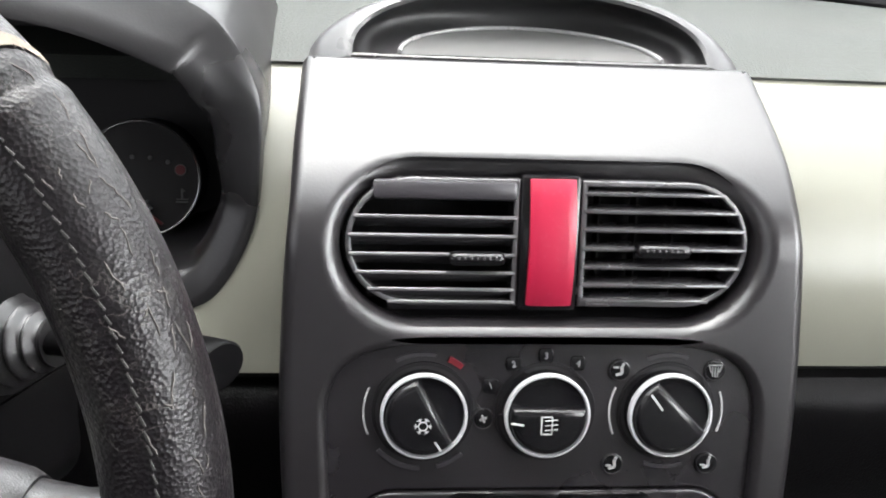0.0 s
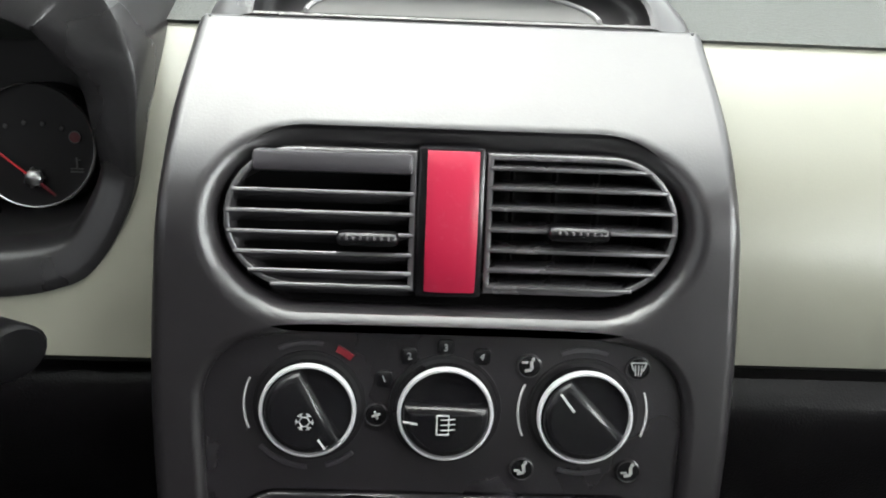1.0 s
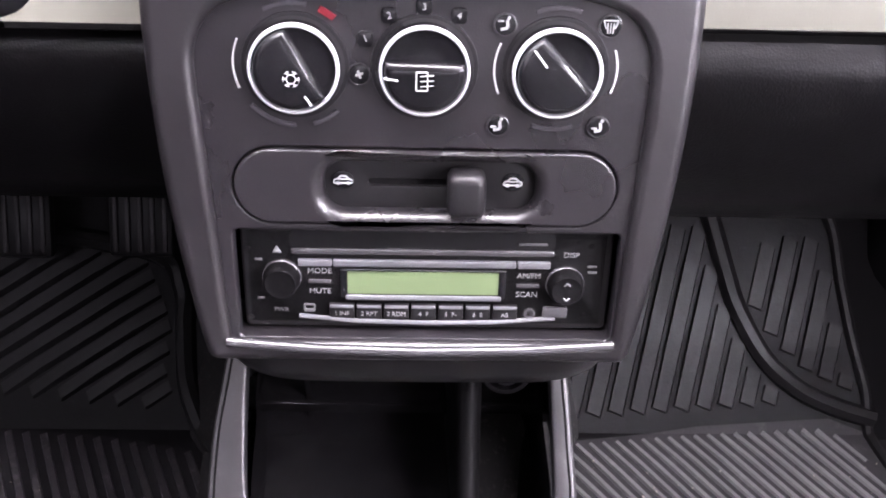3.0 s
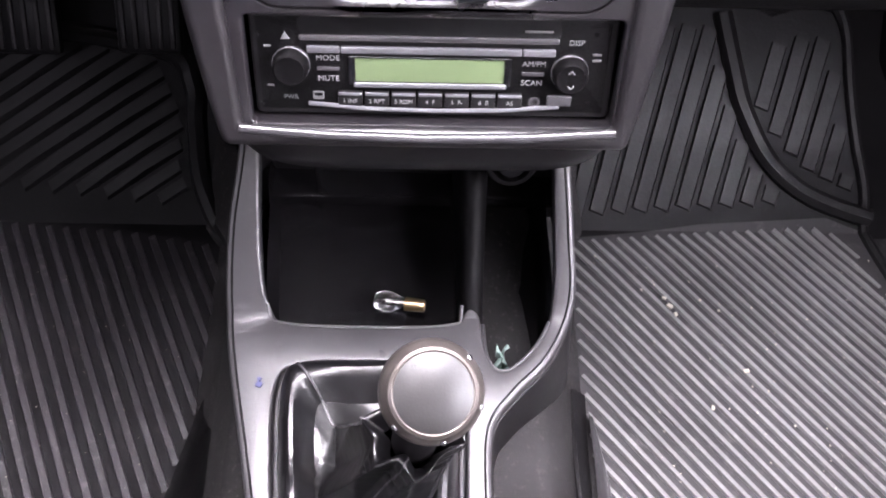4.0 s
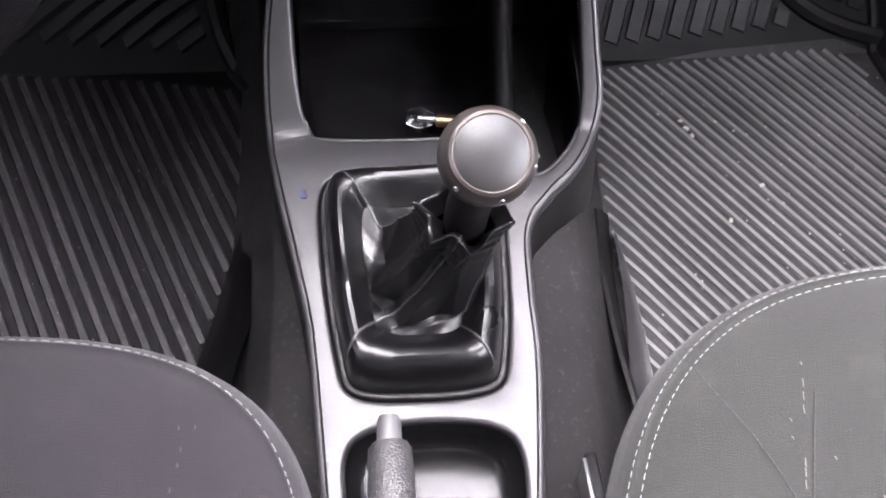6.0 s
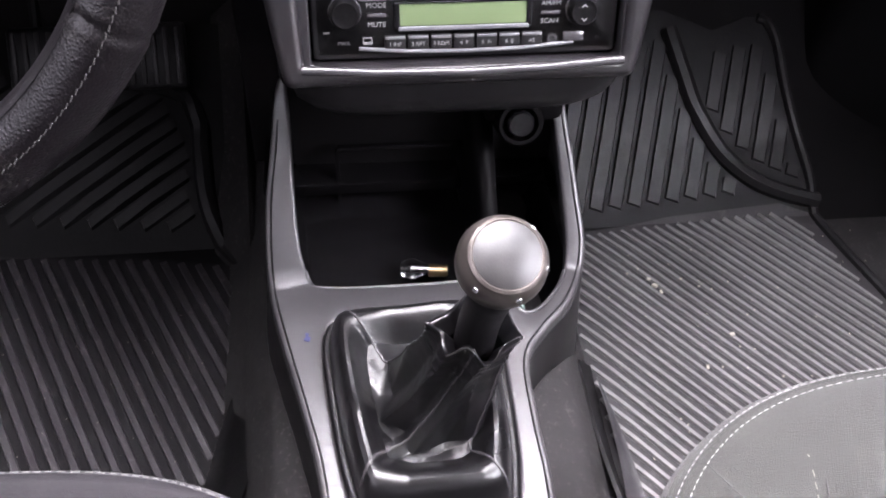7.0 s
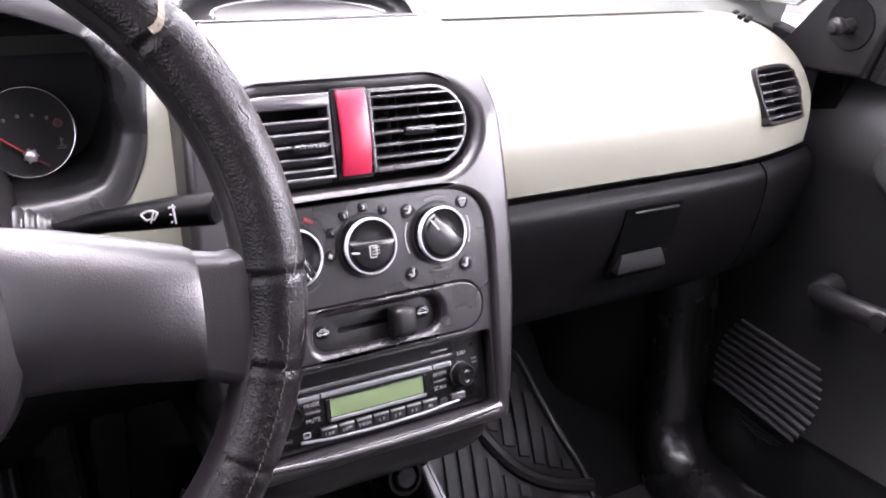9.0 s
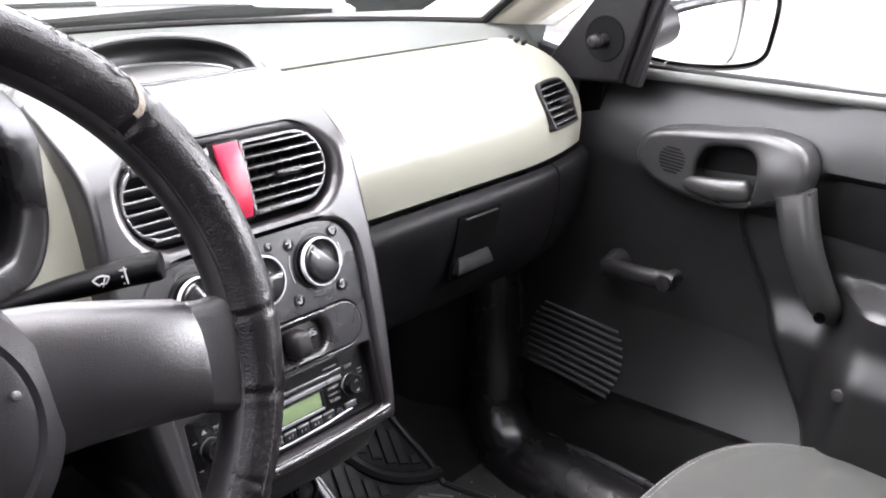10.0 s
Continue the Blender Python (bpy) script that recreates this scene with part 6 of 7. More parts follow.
passenger_mat = rubber_mat("black ribbed rubber mat in the passenger footwell with dry debris",
                           [(0.133, 0.515), (0.25, 0.526), (0.352, 0.531), (0.382, 0.524), (0.397, 0.49), (0.430, 0.40), (0.465, 0.22), (0.47, 0.0), (0.150, 0.0), (0.145, 0.20), (0.135, 0.30), (0.130, 0.40)],
                           [(0.135, 0.533), (0.264, 0.540), (0.342, 0.5445), (0.305, 0.566), (0.282, 0.599), (0.268, 0.632), (0.253, 0.668), (0.135, 0.668)],
                           [(0.292, 0.640), (0.299, 0.610), (0.319, 0.585), (0.345, 0.567), (0.373, 0.556), (0.390, 0.551), (0.380, 0.587), (0.371, 0.622), (0.365, 0.652), (0.352, 0.664), (0.307, 0.655)],
                           [(0.262, 0.675), (0.276, 0.635), (0.287, 0.608), (0.310, 0.576), (0.339, 0.556), (0.370, 0.5445), (0.407, 0.536)],
                           [(0.356, 0.681), (0.366, 0.677), (0.375, 0.660), (0.381, 0.625), (0.390, 0.588), (0.401, 0.553), (0.403, 0.525), (0.415, 0.48), (0.445, 0.38), (0.475, 0.22), (0.48, 0.0)],
                           (0.62, -0.78), (0.30, 1), [(0.118, 0.69), (0.124, 0.50), (0.118, 0.38), (0.126, 0.27), (0.14, 0.15), (0.145, -0.02), (0.485, -0.02), (0.48, 0.22), (0.451, 0.38), (0.420, 0.48), (0.408, 0.527), (0.406, 0.556), (0.395, 0.592), (0.386, 0.628), (0.380, 0.663), (0.368, 0.682), (0.345, 0.683), (0.307, 0.673), (0.257, 0.69)], 0.0099, 0.0185, DUSTYLIT, RUBBER,
                           [(0.126, 0.515), (0.120, 0.38), (0.128, 0.27), (0.142, 0.15), (0.147, -0.015), (0.482, -0.015), (0.477, 0.22), (0.448, 0.38), (0.417, 0.48), (0.402, 0.526), (0.367, 0.536), (0.25, 0.530)])
driver_mat = rubber_mat("black ribbed rubber mat in the driver's footwell",
                        [(-0.165, 0.500), (-0.27, 0.518), (-0.40, 0.528), (-0.44, 0.51), (-0.46, 0.0), (-0.245, 0.0), (-0.214, 0.20), (-0.194, 0.275), (-0.180, 0.335), (-0.160, 0.405)],
                        [(-0.205, 0.538), (-0.30, 0.545), (-0.46, 0.555), (-0.46, 0.66), (-0.240, 0.645), (-0.215, 0.60), (-0.218, 0.565)],
                        [(-0.150, 0.53), (-0.178, 0.535), (-0.185, 0.56), (-0.18, 0.65), (-0.155, 0.65)],
                        [(-0.150, 0.480), (-0.178, 0.512), (-0.199, 0.550), (-0.204, 0.590), (-0.206, 0.618), (-0.228, 0.642), (-0.32, 0.655)],
                        [(-0.145, 0.66), (-0.142, 0.50), (-0.147, 0.41)],
                        (0.42, -0.90), (0.89, 0.45), [(-0.138, 0.69), (-0.137, 0.50), (-0.150, 0.395), (-0.178, 0.330), (-0.192, 0.275), (-0.212, 0.20), (-0.24, -0.02), (-0.49, -0.02), (-0.49, 0.69)], 0.0135, 0.0125, RIBTOP, RUBBER)
INNER = [(-0.160, 0.408), (-0.180, 0.335), (-0.194, 0.275), (-0.214, 0.20), (-0.232, 0.10), (-0.245, 0.0)]
OUTER = [(-0.140, 0.402), (-0.151, 0.325), (-0.155, 0.262), (-0.166, 0.215), (-0.180, 0.12), (-0.190, 0.0)]
inner_run, outer_run = spline(INNER, 6, False), spline(OUTER, 6, False)


def flap_point(s, t):
    """Smooth margin of the driver's mat, riding up the side of the tunnel."""
    k = min(len(inner_run) - 1, int(round(t * (len(inner_run) - 1))))
    (x0, y0), (x1, y1) = inner_run[k], outer_run[k]
    return (x0 + (x1 - x0) * s, y0 + (y1 - y0) * s, 0.005 + 0.040 * s ** 1.7 + 0.0015 * math.sin(9 * t + 2 * s))


part("margin", sheet(flap_point, 8, len(inner_run) - 1, (0.001, 0, 0.003)), RUBBER, driver_mat, "smooth rubber margin curling up the tunnel")
edge = part("turned_edge", sheet(lambda s, t: (0.118 + 0.012 * s + 0.018 * t * t - 0.004 * math.sin(3 * t), 0.36 - 0.24 * t, 0.030 * (1 - s) * (0.4 + 0.9 * t) + 0.004), 5, 14, (0.003, 0, 0.001)), TOERIB, passenger_mat, "curled mat edge against the tunnel")
# added sheet: a paler, glossier rubber paints the sheen along the margin
part("side_margin", sheet(lambda s, t: (0.1315 + 0.003 * math.sin(4 * t) - 0.004 * t + s * (0.005 + 0.020 * t), 0.34 - 0.17 * t, 0.0095 + 0.010 * (1 - s) ** 2), 8, 16, (0.001, 0, -0.003)), surface("sheen_toned_rubber", (0.030, 0.0285, 0.030), 0.36, grain=300, bump=0.1, vary=0.3, spec=0.6), passenger_mat, "smooth margin of the mat, its sheen painted in paler")
lint = bmesh.new()
rl = random.Random(11)
spots = [(0.213, 0.444, 3.0), (0.209, 0.452, 2.2), (0.217, 0.436, 2.2), (0.269, 0.383, 2.6), (0.236, 0.350, 2.2), (0.30, 0.335, 1.2), (0.19, 0.46, 1.3), (0.24, 0.45, 1.3), (0.255, 0.44, 1.3)]
for k in range(130):
    spots.append((rl.uniform(0.14, 0.43), rl.uniform(0.15, 0.50), rl.uniform(0.25, 0.9)))
for k in range(60):
    spots.append((rl.uniform(-0.42, -0.20), rl.uniform(0.25, 0.47), rl.uniform(0.25, 0.8)))
for x, y, k in spots:
    c = rbox(0.0016 * k, 0.0011 * k, 0.0006 * k, 0, (0, 0, 0))
    moved(c, T(x, y, 0.0062) @ pose(0, 0, 0, rl.uniform(-20, 20), rl.uniform(-20, 20), rl.uniform(0, 180)))
    me = bpy.data.meshes.new("tmp")
    c.to_mesh(me)
    c.free()
    lint.from_mesh(me)
    bpy.data.meshes.remove(me)
tagged(link("lint", lint, DIRTMAT), "pale dry crumbs and lint scattered on the mats", "debris", kind="stuff")

# ---- pedals ----
for px, py, pz, w, lab in ((-0.237, 0.645, 0.138, 0.055, "brake"), (-0.338, 0.640, 0.140, 0.055, "clutch"), (-0.165, 0.66, 0.085, 0.04, "accelerator")):
    pedal = thing(lab + "_pedal", "black ribbed rubber %s pedal on a steel arm" % lab, "pedal", (px, py, pz - 0.03))
    PM = T(px, py, pz) @ pose(0, 0, 0, 52)
    h = 0.060 if lab != "accelerator" else 0.11
    part("pad", moved(rbox(w, h, 0.012, 0.004), PM), BLACK, pedal, "ribbed rubber pad")
    for k in range(5):
        part("rib", moved(rbox(0.004, h * 0.85, 0.003, 0.001), PM @ T((k - 2) * w * 0.19, 0, 0.007)), RIBTOP, pedal)
    part("arm", tube([(px, py + 0.01, pz), (px, py + 0.05, pz + 0.10), (px + 0.005, py + 0.07, pz + 0.25)], 0.007, 8), BLACK, pedal)


# ---- seats ----
def seat(name, cx, label, FABRIC, seams, half=0.285, deep=0.25, square=3.9):
    s = thing(name, label, "car seat", (cx, -0.07, 0.0), "front seats")

    def row(g, z, dome=0.0):
        pts = ellipse(cx, -0.064, half, deep, 120, square)
        pts = grown(pts, g) if g > -0.03 else [(cx + (x - cx) * (1 + g / half), -0.064 + (y + 0.064) * (1 + g / deep)) for x, y in pts]
        return [(x, y, z - 0.013 + dome * (1 - ((x - cx) / half) ** 2)) for x, y in pts]

    rings = [row(-0.045, 0.055), row(-0.034, 0.075), row(-0.022, 0.13), row(-0.008, 0.19), row(-0.003, 0.218), row(-0.006, 0.234), row(-0.0115, 0.2415), row(-0.014, 0.2410), row(-0.018, 0.2445), row(-0.04, 0.2525, 0.001),
             row(-0.08, 0.254, 0.002), row(-0.14, 0.252, 0.002), row(-0.20, 0.249, 0.002)]
    part("cushion", loft(rings, True, True, True), FABRIC, s, "grey fabric cushion", 60)
    for g, z in seams:
        line = row(g, z)
        st = []
        total = 0.0
        for a, b in zip(line, line[1:] + line[:1]):
            a, b = Vector(a), Vector(b)
            L = (b - a).length
            if a.y < -0.20:
                continue
            k = max(1, round(L / 0.0060))
            for j in range(k):
                p, q = a.lerp(b, (j + 0.15) / k), a.lerp(b, (j + 0.75) / k)
                st.append(tube([p, (p + q) / 2 + Vector((0, 0, 0.0003)), q], 0.00024, 5))
        out = bmesh.new()
        for c in st:
            me = bpy.data.meshes.new("tmp")
            c.to_mesh(me)
            c.free()
            out.from_mesh(me)
            bpy.data.meshes.remove(me)
        tagged(part("stitching", out, THREAD, s), "row of white stitches along the seam", kind="stuff")
    back = []
    for z, d, w in ((0.20, 0.0, 0.24), (0.26, -0.005, 0.25), (0.5, -0.05, 0.25), (0.70, -0.10, 0.22), (0.76, -0.12, 0.17)):
        back.append([(cx + x, -0.36 + d + y, z) for x, y in rrect(0, 0, 2 * w, 0.12, 0.05, 5)])
    part("backrest", loft(back, True, True, True), FABRIC, s)
    part("base", moved(rbox(0.40, 0.36, 0.06, 0.01), T(cx, -0.09, 0.03)), BLACK, s)
    return s


passenger_seat = seat("passenger_seat", 0.290, "grey fabric passenger seat with white double stitching and stains", FABRIC, ((-0.0105, 0.2412), (-0.0168, 0.2440)), 0.245, 0.274, 2.9)
driver_seat = seat("driver_seat", -0.360, "grey fabric driver's seat with a single row of pale stitching", PURPLEGREY, ((-0.0105, 0.2412),))
for pts in ([(0.108, 0.142, 0.2405), (0.120, 0.122, 0.2418), (0.133, 0.102, 0.2428), (0.147, 0.072, 0.2433), (0.154, 0.045, 0.2434)], [(0.169, 0.124, 0.2425), (0.163, 0.100, 0.2432), (0.156, 0.070, 0.2435), (0.150, 0.045, 0.2434)]):
    part("cover_seam", tube(spline(pts, 5, False), 0.0003, 6), GREYTHREAD, passenger_seat, "creased seam in the cover")
FADED = surface("pale_scuffed_fabric", (0.16, 0.155, 0.135), 0.9, bump=0.0, vary=0.2)


def scratch(pts, seat_, r=0.00025, mark=FADED):
    part("scratch", tube(spline([(x, y, 0.2412 + 0.0022 * min(1.0, max(0.0, (0.14 - y) / 0.08))) for x, y in pts], 4, False), r, 5), mark, seat_, "fine scratch in the cover")


for y0 in (0.131, 0.124, 0.117, 0.090, 0.085, 0.079, 0.060):
    scratch([(0.1645 - 0.2 * (0.131 - y0), y0), (0.1642 - 0.2 * (0.131 - y0), y0 - 0.0022), (0.1640 - 0.2 * (0.131 - y0), y0 - 0.0045)], passenger_seat)
for x0, y0 in ((0.152, 0.101), (0.153, 0.110), (0.181, 0.112), (0.1815, 0.104), (0.171, 0.090), (0.165, 0.140), (0.21, 0.12), (0.19, 0.07)):
    scratch([(x0, y0), (x0 + 0.0006, y0 - 0.0006), (x0 + 0.0008, y0 - 0.0015)], passenger_seat, 0.0003)
for x0, y0 in ((-0.152, 0.119), (-0.150, 0.108), (-0.151, 0.100), (-0.1535, 0.088), (-0.154, 0.076), (-0.176, 0.081), (-0.173, 0.070), (-0.144, 0.119)):
    scratch([(x0, y0), (x0 + 0.0004, y0 - 0.001), (x0 + 0.0002, y0 - 0.0024)], driver_seat, 0.0003, GREYTHREAD)
buckle = thing("seat_belt_buckle", "slim metal and black buckle stem beside the passenger seat", "buckle", (0.083, 0.09, 0.08))
part("stem", moved(rbox(0.008, 0.13, 0.05, 0.002), T(0.0755, 0.058, 0.118) @ pose(0, 0, 0, -12, 0, 3)), BLACK, buckle)
part("plate", moved(rbox(0.003, 0.120, 0.040, 0.001), T(0.0705, 0.060, 0.125) @ pose(0, 0, 0, -12, 0, 3)), METAL, buckle, "bright steel plate")


# ---- passenger door ----
DX = 0.556
DOOR = Matrix(((0, 0, -1, DX), (-1, 0, 0, 0), (0, 1, 0, 0), (0, 0, 0, 1)))   # (rearwards, up, inwards)
door = tagged(thing("door_1", "charcoal plastic passenger door with handle, winder and speaker grille", "car door", (0.58, 0.1, 0.0)), kind="structure")


def on_door(bm, a=0, b=0, w=0):
    return moved(bm, DOOR @ T(a, b, w))


def rise(x):
    x = min(1.0, max(0.0, x))
    return x * x * (3 - 2 * x)


def belt(y):
    return 0.5890 - 0.087 * y


def door_x(y, z):
    x = DX + 0.012 * math.sin(math.pi * min(1, max(0, (z - 0.05) / 0.48)))
    x += 0.022 * max(0, 1 - (z - 0.02) / 0.15) if z < 0.17 else 0
    k = min(1.0, max(0.0, (z - belt(y) + 0.105) / 0.10))
    hollow = rise((0.205 - y) / 0.035) * rise((0.497 + 0.075 * (0.2 - y) - z) / 0.012) * rise((z - 0.33) / 0.05)
    return x + 0.043 * k ** 1.6 * (1 - 0.28 * rise((0.23 - y) / 0.06)) + 0.030 * hollow


def door_face(s, t):
    y = 0.56 - 1.2 * s
    z = 0.02 + (belt(y) - 0.02) * t
    return (door_x(y, z), y, z)


part("inner_panel", sheet(door_face, 150, 120), TRIM, door, "grained charcoal trim panel")
BELTSTRIP = surface("grey_green_belt_strip", (0.075, 0.080, 0.074), 0.38, grain=900, bump=0.04, vary=0.08, spec=0.7)
part("belt_roll", tube([(DX + 0.030, y, belt(y) - 0.0005) for y in [0.50 - 0.1 * k for k in range(12)]], 0.0062, 14), BELTSTRIP, door, "smooth grey strip along the window")
part("window_seal", tube([(DX + 0.0375, y, belt(y) + 0.0055) for y in [0.47 - 0.1 * k for k in range(12)]], 0.0048, 8), BLACK, door, "black rubber window seal")


def pocket_point(s, t):
    """Lower door: a slope leaning out to a fold, then tucked back under it."""
    a = -0.555 + 1.05 * s
    fold = 0.140 + 0.043 * rise((a + 0.53) / 0.40) + 0.01 * max(0.0, a + 0.13)
    out = 0.004 + 0.020 * rise((a + 0.50) / 0.30)
    if t < 0.5:
        k = t / 0.5
        return (a, 0.300 - (0.300 - fold) * k, -0.013 + (out + 0.013) * k ** 1.9)
    k = (t - 0.5) / 0.5
    return (a, fold - (fold - 0.02) * k, out - (out + 0.012) * (1 - (1 - k) ** 3) - 0.004 * rise(k * 8))


part("map_pocket", on_door(sheet(pocket_point, 50, 40)), TRIM, door, "bulged lower map pocket with a folded edge")
bezel = spline([(-0.3945, 0.474), (-0.384, 0.497), (-0.352, 0.510), (-0.300, 0.520), (-0.252, 0.529), (-0.210, 0.525), (-0.193, 0.500), (-0.201, 0.468), (-0.235, 0.452), (-0.284, 0.436), (-0.352, 0.441), (-0.386, 0.456)], 6)
recess = spline([(-0.318, 0.470), (-0.311, 0.497), (-0.285, 0.506), (-0.260, 0.508), (-0.247, 0.493), (-0.249, 0.460), (-0.268, 0.449), (-0.308, 0.455)], 5)
bezel_bm = plate(bezel, (recess,), 0.034, 0.009, (0.006,), 6)
for a in [-0.40 + 0.008 * k for k in range(26)]:
    bmesh.ops.bisect_plane(bezel_bm, geom=bezel_bm.faces[:] + bezel_bm.edges[:] + bezel_bm.verts[:], plane_co=(a, 0, 0), plane_no=(1, 0, 0))
for v in bezel_bm.verts:
    d2 = ((v.co.x + 0.222) / 0.034) ** 2 + ((v.co.y - 0.487) / 0.032) ** 2
    v.co.z += 0.012 * math.exp(-d2) - 0.06 * max(0.0, -0.33 - v.co.x)


def bezel_axis(p):
    a, b = -p[1], p[2]
    d2 = ((a + 0.222) / 0.034) ** 2 + ((b - 0.487) / 0.032) ** 2
    k = 2 * 0.012 * math.exp(-d2)
    n = Vector((k * (a + 0.222) / 0.034 ** 2 - (0.06 if a < -0.33 else 0.0), k * (b - 0.487) / 0.032 ** 2, 1)).normalized()
    return DOOR.to_3x3() @ n


smooth_front(part("handle_bezel", on_door(bezel_bm, 0, 0, 0.022), HANDLE, door, "smooth grey handle surround", 180), bezel_axis)
part("handle_recess", on_door(plate(grown(recess, 0.002), (), 0.003, 0.0005), 0, 0, -0.006), DARK, door)
horn = spline([(-0.329, 0.452, 0.012), (-0.322, 0.454, 0.019), (-0.305, 0.4565, 0.023), (-0.280, 0.460, 0.024), (-0.260, 0.464, 0.022), (-0.2535, 0.466, 0.018)], 5, False)
part("release_handle", on_door(tube(horn, [0.0065 + 0.0060 * rise(k / 14) - 0.004 * rise((k - len(horn) + 4) / 4) for k in range(len(horn))], 18, 0.7, (0, 0, 1))), HANDLE, door, "satin black release lever")
for k in range(8):
    b = -0.0135 + 0.00385 * k
    h = math.sqrt(0.0160 ** 2 - b * b)
    part("tweeter_slit", on_door(rbox(2 * h, 0.0018, 0.0016, 0.0004), -0.3455, 0.4760 + b, 0.0214), DARK, door)
pull = []
for k in range(17):
    f = k / 16
    wide, deep = 0.0205 - 0.0040 * f, 0.017 - 0.003 * f
    ca, cb, cw = -0.2025 + 0.066 * f - 0.003 * math.sin(math.pi * f), 0.4790 - 0.130 * f, 0.018 + 0.015 * math.sin(math.pi * min(1.0, 0.12 + 0.95 * f))
    end = 1.0 if k < 14 else math.sqrt(max(0.02, 1 - ((k - 13) / 3.05) ** 2))
    pull.append([(ca + 0.89 * px * end, cb + 0.40 * px * end, cw + pw * end) for px, pw in rrect(0, 0, 2 * wide, 2 * deep, deep * 0.8, 5)])
part("pull_handle", on_door(loft(pull, True, True, True)), HANDLE, door, "thick grey pull handle")
part("handle_joint", on_door(tube([(-0.2275, 0.4640, 0.0345), (-0.206, 0.4740, 0.0370), (-0.1845, 0.4850, 0.0345)], 0.0011, 8)), DARK, door, "dark joint line across the handle")
part("handle_screw", on_door(turned([(0.0062, 0), (0.0062, 0.002), (0.0035, 0.001), (0.0004, 0.001)], 16), -0.1440, 0.3640, 0.0420), HOLE, door)


def armrest_point(s, t):
    """Moulding behind the seam: flush at the front, swelling to a shelf beside the seat."""
    b = 0.030 + 0.405 * (t ** 0.8 if t < 0.75 else 0.75 ** 0.8 + (t - 0.75) / 0.25 * (1 - 0.75 ** 0.8))
    seam = max(-0.268, -0.134 - 0.62 * (b - 0.202))
    a = seam + (0.52 - seam) * s ** 1.6
    shelf = rise((a + 0.155) / 0.065) * rise((0.4000 - b) / 0.012)
    return (a, b, -0.0095 + 0.062 * shelf + 0.006 * rise((a - seam) / 0.012) + 0.018 * rise((a + 0.24) / 0.05) * rise((0.36 - b) / 0.05) - 0.02 * rise((0.09 - b) / 0.07))


part("armrest", on_door(sheet(armrest_point, 60, 110)), TRIM, door, "moulded charcoal armrest with a shelf top")
part("panel_seam", on_door(tube(spline([(-0.268, 0.432, -0.009), (-0.257, 0.40, -0.0095), (-0.227, 0.352, -0.0095), (-0.198, 0.305, -0.009), (-0.164, 0.25, -0.004), (-0.134, 0.203, 0.010)], 5, False), 0.0022, 8)), DARK, door, "dark seam in front of the armrest")
part("trim_plug", on_door(turned([(0.007, 0), (0.006, 0.003), (0.0004, 0.004)], 16), -0.100, 0.305, 0.0730), HANDLE, door)
# speaker grille: slats in a disc on the leaning panel
R = 0.074


def lean_w(a, b):
    """How far the lower door stands in at a point above the fold."""
    fold = 0.140 + 0.043 * rise((a + 0.53) / 0.40)
    out = 0.004 + 0.020 * rise((a + 0.50) / 0.30)
    k = min(1.0, max(0.0, (0.300 - b) / (0.300 - fold)))
    return -0.013 + (out + 0.013) * k ** 1.9


SPEAKER = surface("grey_speaker_slat", (0.030, 0.0295, 0.031), 0.4, bump=0.0)
for k in range(10):
    b = 0.0466 - 0.0094 * k
    h = math.sqrt(max(0.0, R * R - b * b))
    rows = []
    for j in range(13):
        a = -0.447 - h + 2 * h * j / 12
        w = lean_w(a, 0.181 + b)
        rows.append([(a, 0.181 + b + 0.0024 * pb, w + 0.0035 * pw) for pb, pw in ((-1, -0.6), (-0.9, 0.4), (-0.4, 1.0), (0.5, 0.8), (1, -0.6))])
    part("speaker_slat", on_door(loft(rows, False)), SPEAKER, door)
for k in range(5):
    b = -0.056 - 0.0055 * k
    h = math.sqrt(max(0.0, R * R - b * b)) * 0.8
    part("lower_slat", on_door(rbox(2 * h, 0.0026, 0.004, 0.0012), -0.440, 0.178 + b, lean_w(-0.44, 0.145) - 0.004 - 0.0012 * k), TRIM, door)
# window winder
winder = part("winder_hub", on_door(turned([(0.017, 0), (0.015, 0.012), (0.0125, 0.026), (0.010, 0.030), (0.0004, 0.031)], 28), -0.402, 0.325, -0.002), BLACK, door, "black window winder hub")
part("winder_arm", on_door(tube([(-0.402, 0.326, 0.028), (-0.396, 0.327, 0.030), (-0.36, 0.333, 0.034), (-0.315, 0.341, 0.038), (-0.308, 0.342, 0.038)], [0.009, 0.0122, 0.0118, 0.0118, 0.009], 16, 0.85)), BLACK, winder, "satin black winder arm")
part("winder_knob", on_door(turned([(0.0085, 0), (0.0095, 0.010), (0.0105, 0.028), (0.009, 0.034), (0.0004, 0.035)], 20), -0.318, 0.3400, 0.014), BLACK, winder)
part("winder_cap", on_door(turned([(0.0085, 0.0), (0.0075, 0.0025), (0.0004, 0.003)], 20), -0.402, 0.325, 0.0285), HANDLE, winder, "worn satin cap")
# sail panel and mirror lever
sail = [(-0.545, 0.528), (-0.425, 0.545), (-0.392, 0.700), (-0.420, 0.700), (-0.470, 0.640)]
part("sail_panel", on_door(plate(sail, (), 0.02, 0.006), 0, 0, 0.022), BLACK, door, "black mirror sail panel")
part("mirror_lever", on_door(turned([(0.010, 0), (0.0075, 0.006), (0.0055, 0.018), (0.0085, 0.024), (0.0085, 0.030), (0.005, 0.034), (0.0004, 0.035)], 20), -0.452, 0.590, 0.016), BLACK, door, "satin black mirror adjuster")
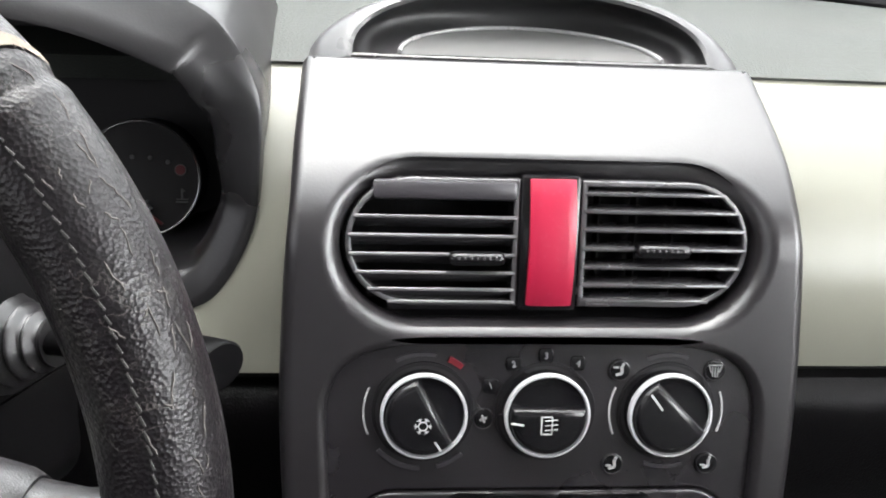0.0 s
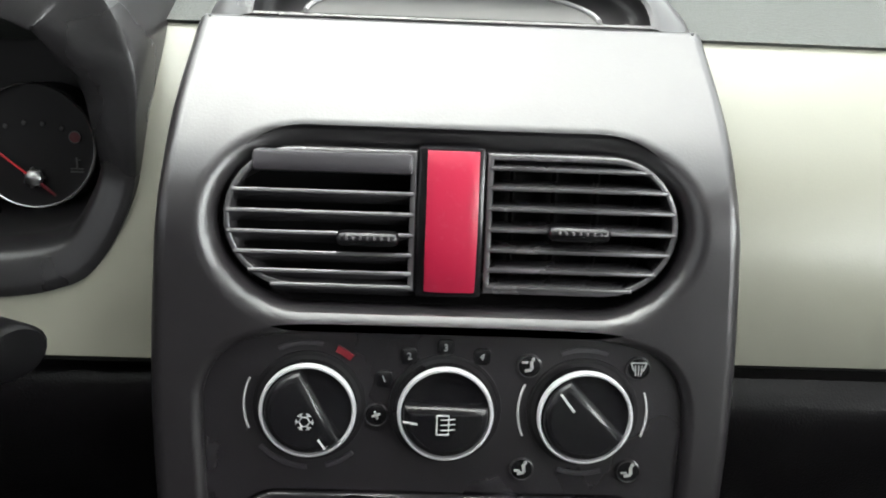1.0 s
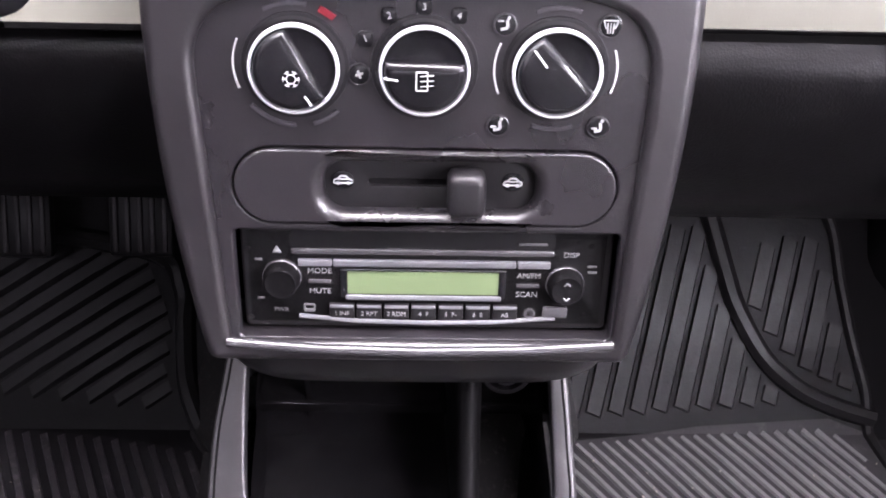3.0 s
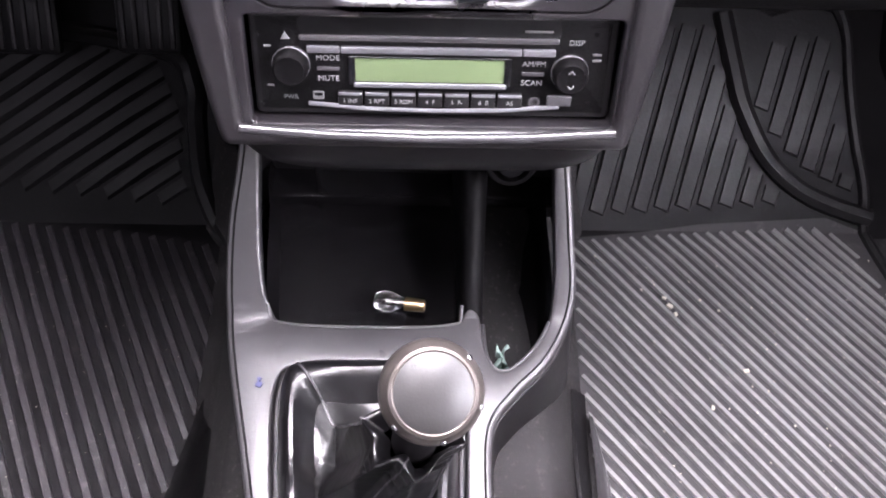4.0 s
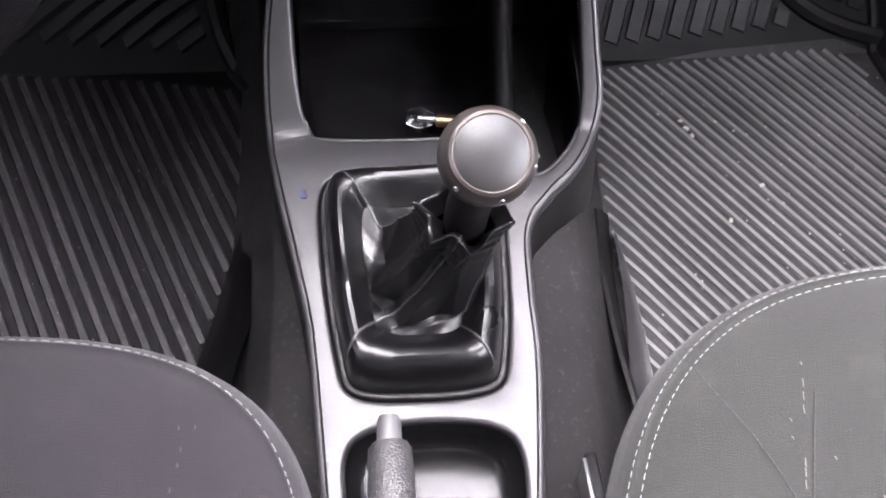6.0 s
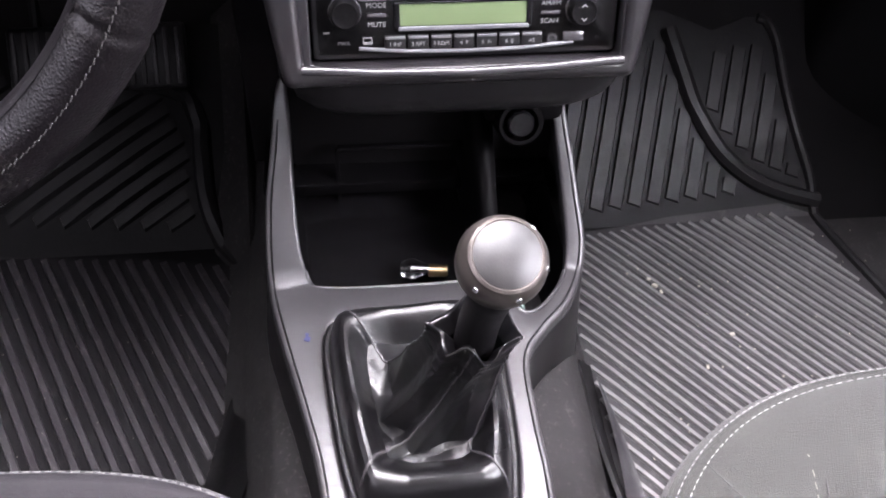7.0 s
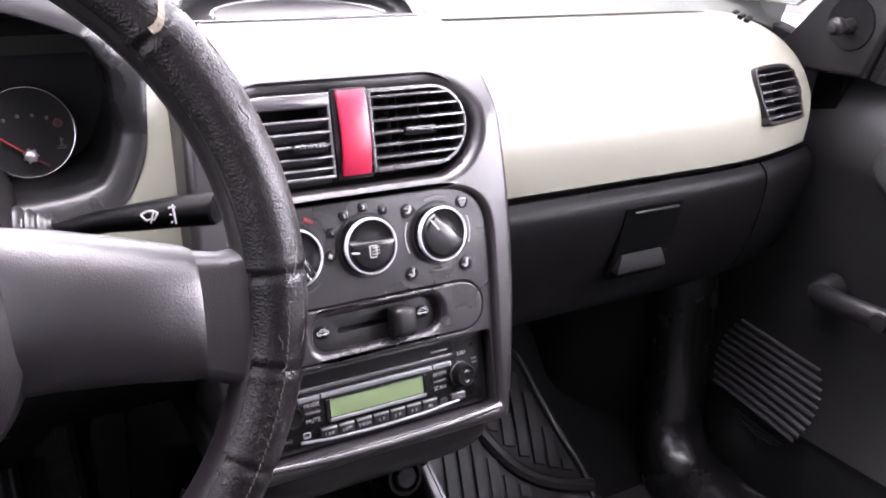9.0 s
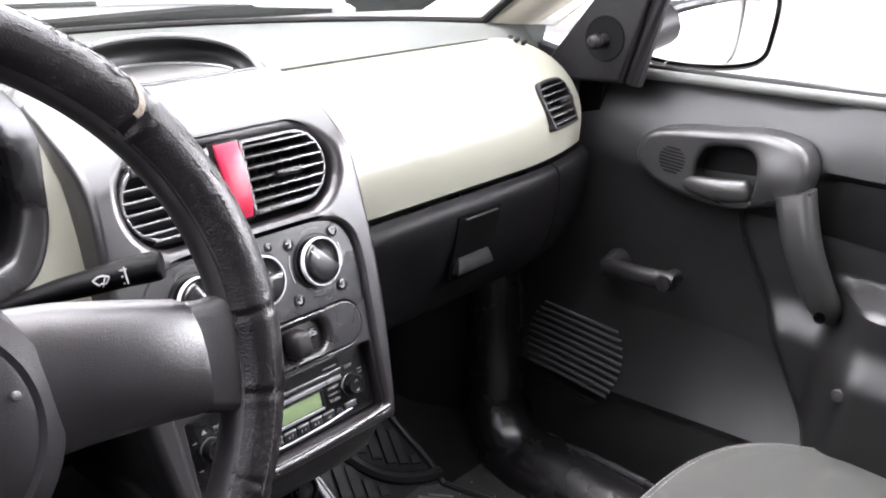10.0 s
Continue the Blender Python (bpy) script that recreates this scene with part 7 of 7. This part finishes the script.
part("lever_well", on_door(turned([(0.026, 0), (0.025, 0.003), (0.021, 0.002), (0.0004, 0.001)], 28), -0.452, 0.592, 0.021), DARK, door)
part("window_frame", tube([(DX - 0.002, 0.418, 0.545), (DX - 0.012, 0.385, 0.70), (DX - 0.035, 0.26, 0.85), (DX - 0.05, 0.10, 1.03)], 0.011, 10), BLACK, door, "black window frame")
glass = part("window_pane", sheet(lambda s, t: (DX + 0.040 - 0.06 * t, 0.42 - 1.0 * s - 0.34 * t * (1 - s), belt(0.42 - 1.0 * s) - 0.01 + 0.49 * t), 6, 6, (0.003, 0, 0)), GLASS, door, "clear side window")
glass.visible_shadow = False
part("outer_skin", sheet(lambda s, t: (0.625 + 0.02 * math.sin(math.pi * t), 0.60 - 1.3 * s, -0.1 + (belt(0.6 - 1.3 * s) + 0.09) * t), 10, 6, (0.004, 0, 0)), BODY, door, "white painted outer skin")

MIRROR_AT = (0.738, 0.425, 0.597)
structure("pillar_trim_right", on_door(plate([(-0.72, 0.50), (-0.50, 0.50), (-0.50, 0.560), (-0.60, 0.572), (-0.72, 0.566)], (), 0.02, 0.002), 0, 0, 0.004), BLACK, "black trim at the foot of the windscreen pillar", "pillar trim")
mirror = thing("door_mirror", "black door mirror with a bright reflecting glass", "mirror", (0.64, 0.44, 0.58))
MM = T(*MIRROR_AT) @ pose(0, 0, 0, 90, 0, -38)
shape = spline([(-0.085, -0.045), (0.0, -0.058), (0.080, -0.050), (0.095, -0.01), (0.090, 0.045), (0.05, 0.058), (-0.06, 0.056), (-0.092, 0.03), (-0.098, -0.01)], 6)
part("housing", moved(loft([[(x, y, 0.0) for x, y in grown(shape, 0.0)], [(x, y, -0.004) for x, y in grown(shape, 0.004)], [(x, y, -0.03) for x, y in grown(shape, 0.002)], [(x * 0.8, y * 0.8, -0.065) for x, y in shape], [(x * 0.4, y * 0.4, -0.08) for x, y in shape]], True, False, True), MM), BLACK, mirror, "black plastic shell")
part("mirror_glass", moved(plate(grown(shape, -0.004), (), 0.003, 0.0006), MM @ T(0, 0, -0.003)), MIRROR, mirror, "mirror glass")
part("stalk", tube([(0.575, 0.47, 0.575), (0.62, 0.455, 0.59), (0.66, 0.45, 0.60)], [0.03, 0.026, 0.028], 12), BLACK, mirror)

# driver's door, plain
structure("door_2", sheet(lambda s, t: (-0.60 + 0.02 * math.sin(math.pi * t), 0.60 - 1.25 * s, 0.0 + 0.55 * t), 6, 6, (-0.03, 0, 0)), TRIM, "plain charcoal driver's door", "car door")
structure("rear_side_right", sheet(lambda s, t: (0.605 - 0.04 * t, -0.62 - 0.68 * s, 0.0 + 1.07 * t), 2, 2, (0.02, 0, 0)), TRIM, "plain rear side trim", "wall panel")
structure("rear_side_left", sheet(lambda s, t: (-0.605 + 0.04 * t, -0.62 - 0.68 * s, 0.0 + 1.07 * t), 2, 2, (-0.02, 0, 0)), TRIM, "plain rear side trim", "wall panel")
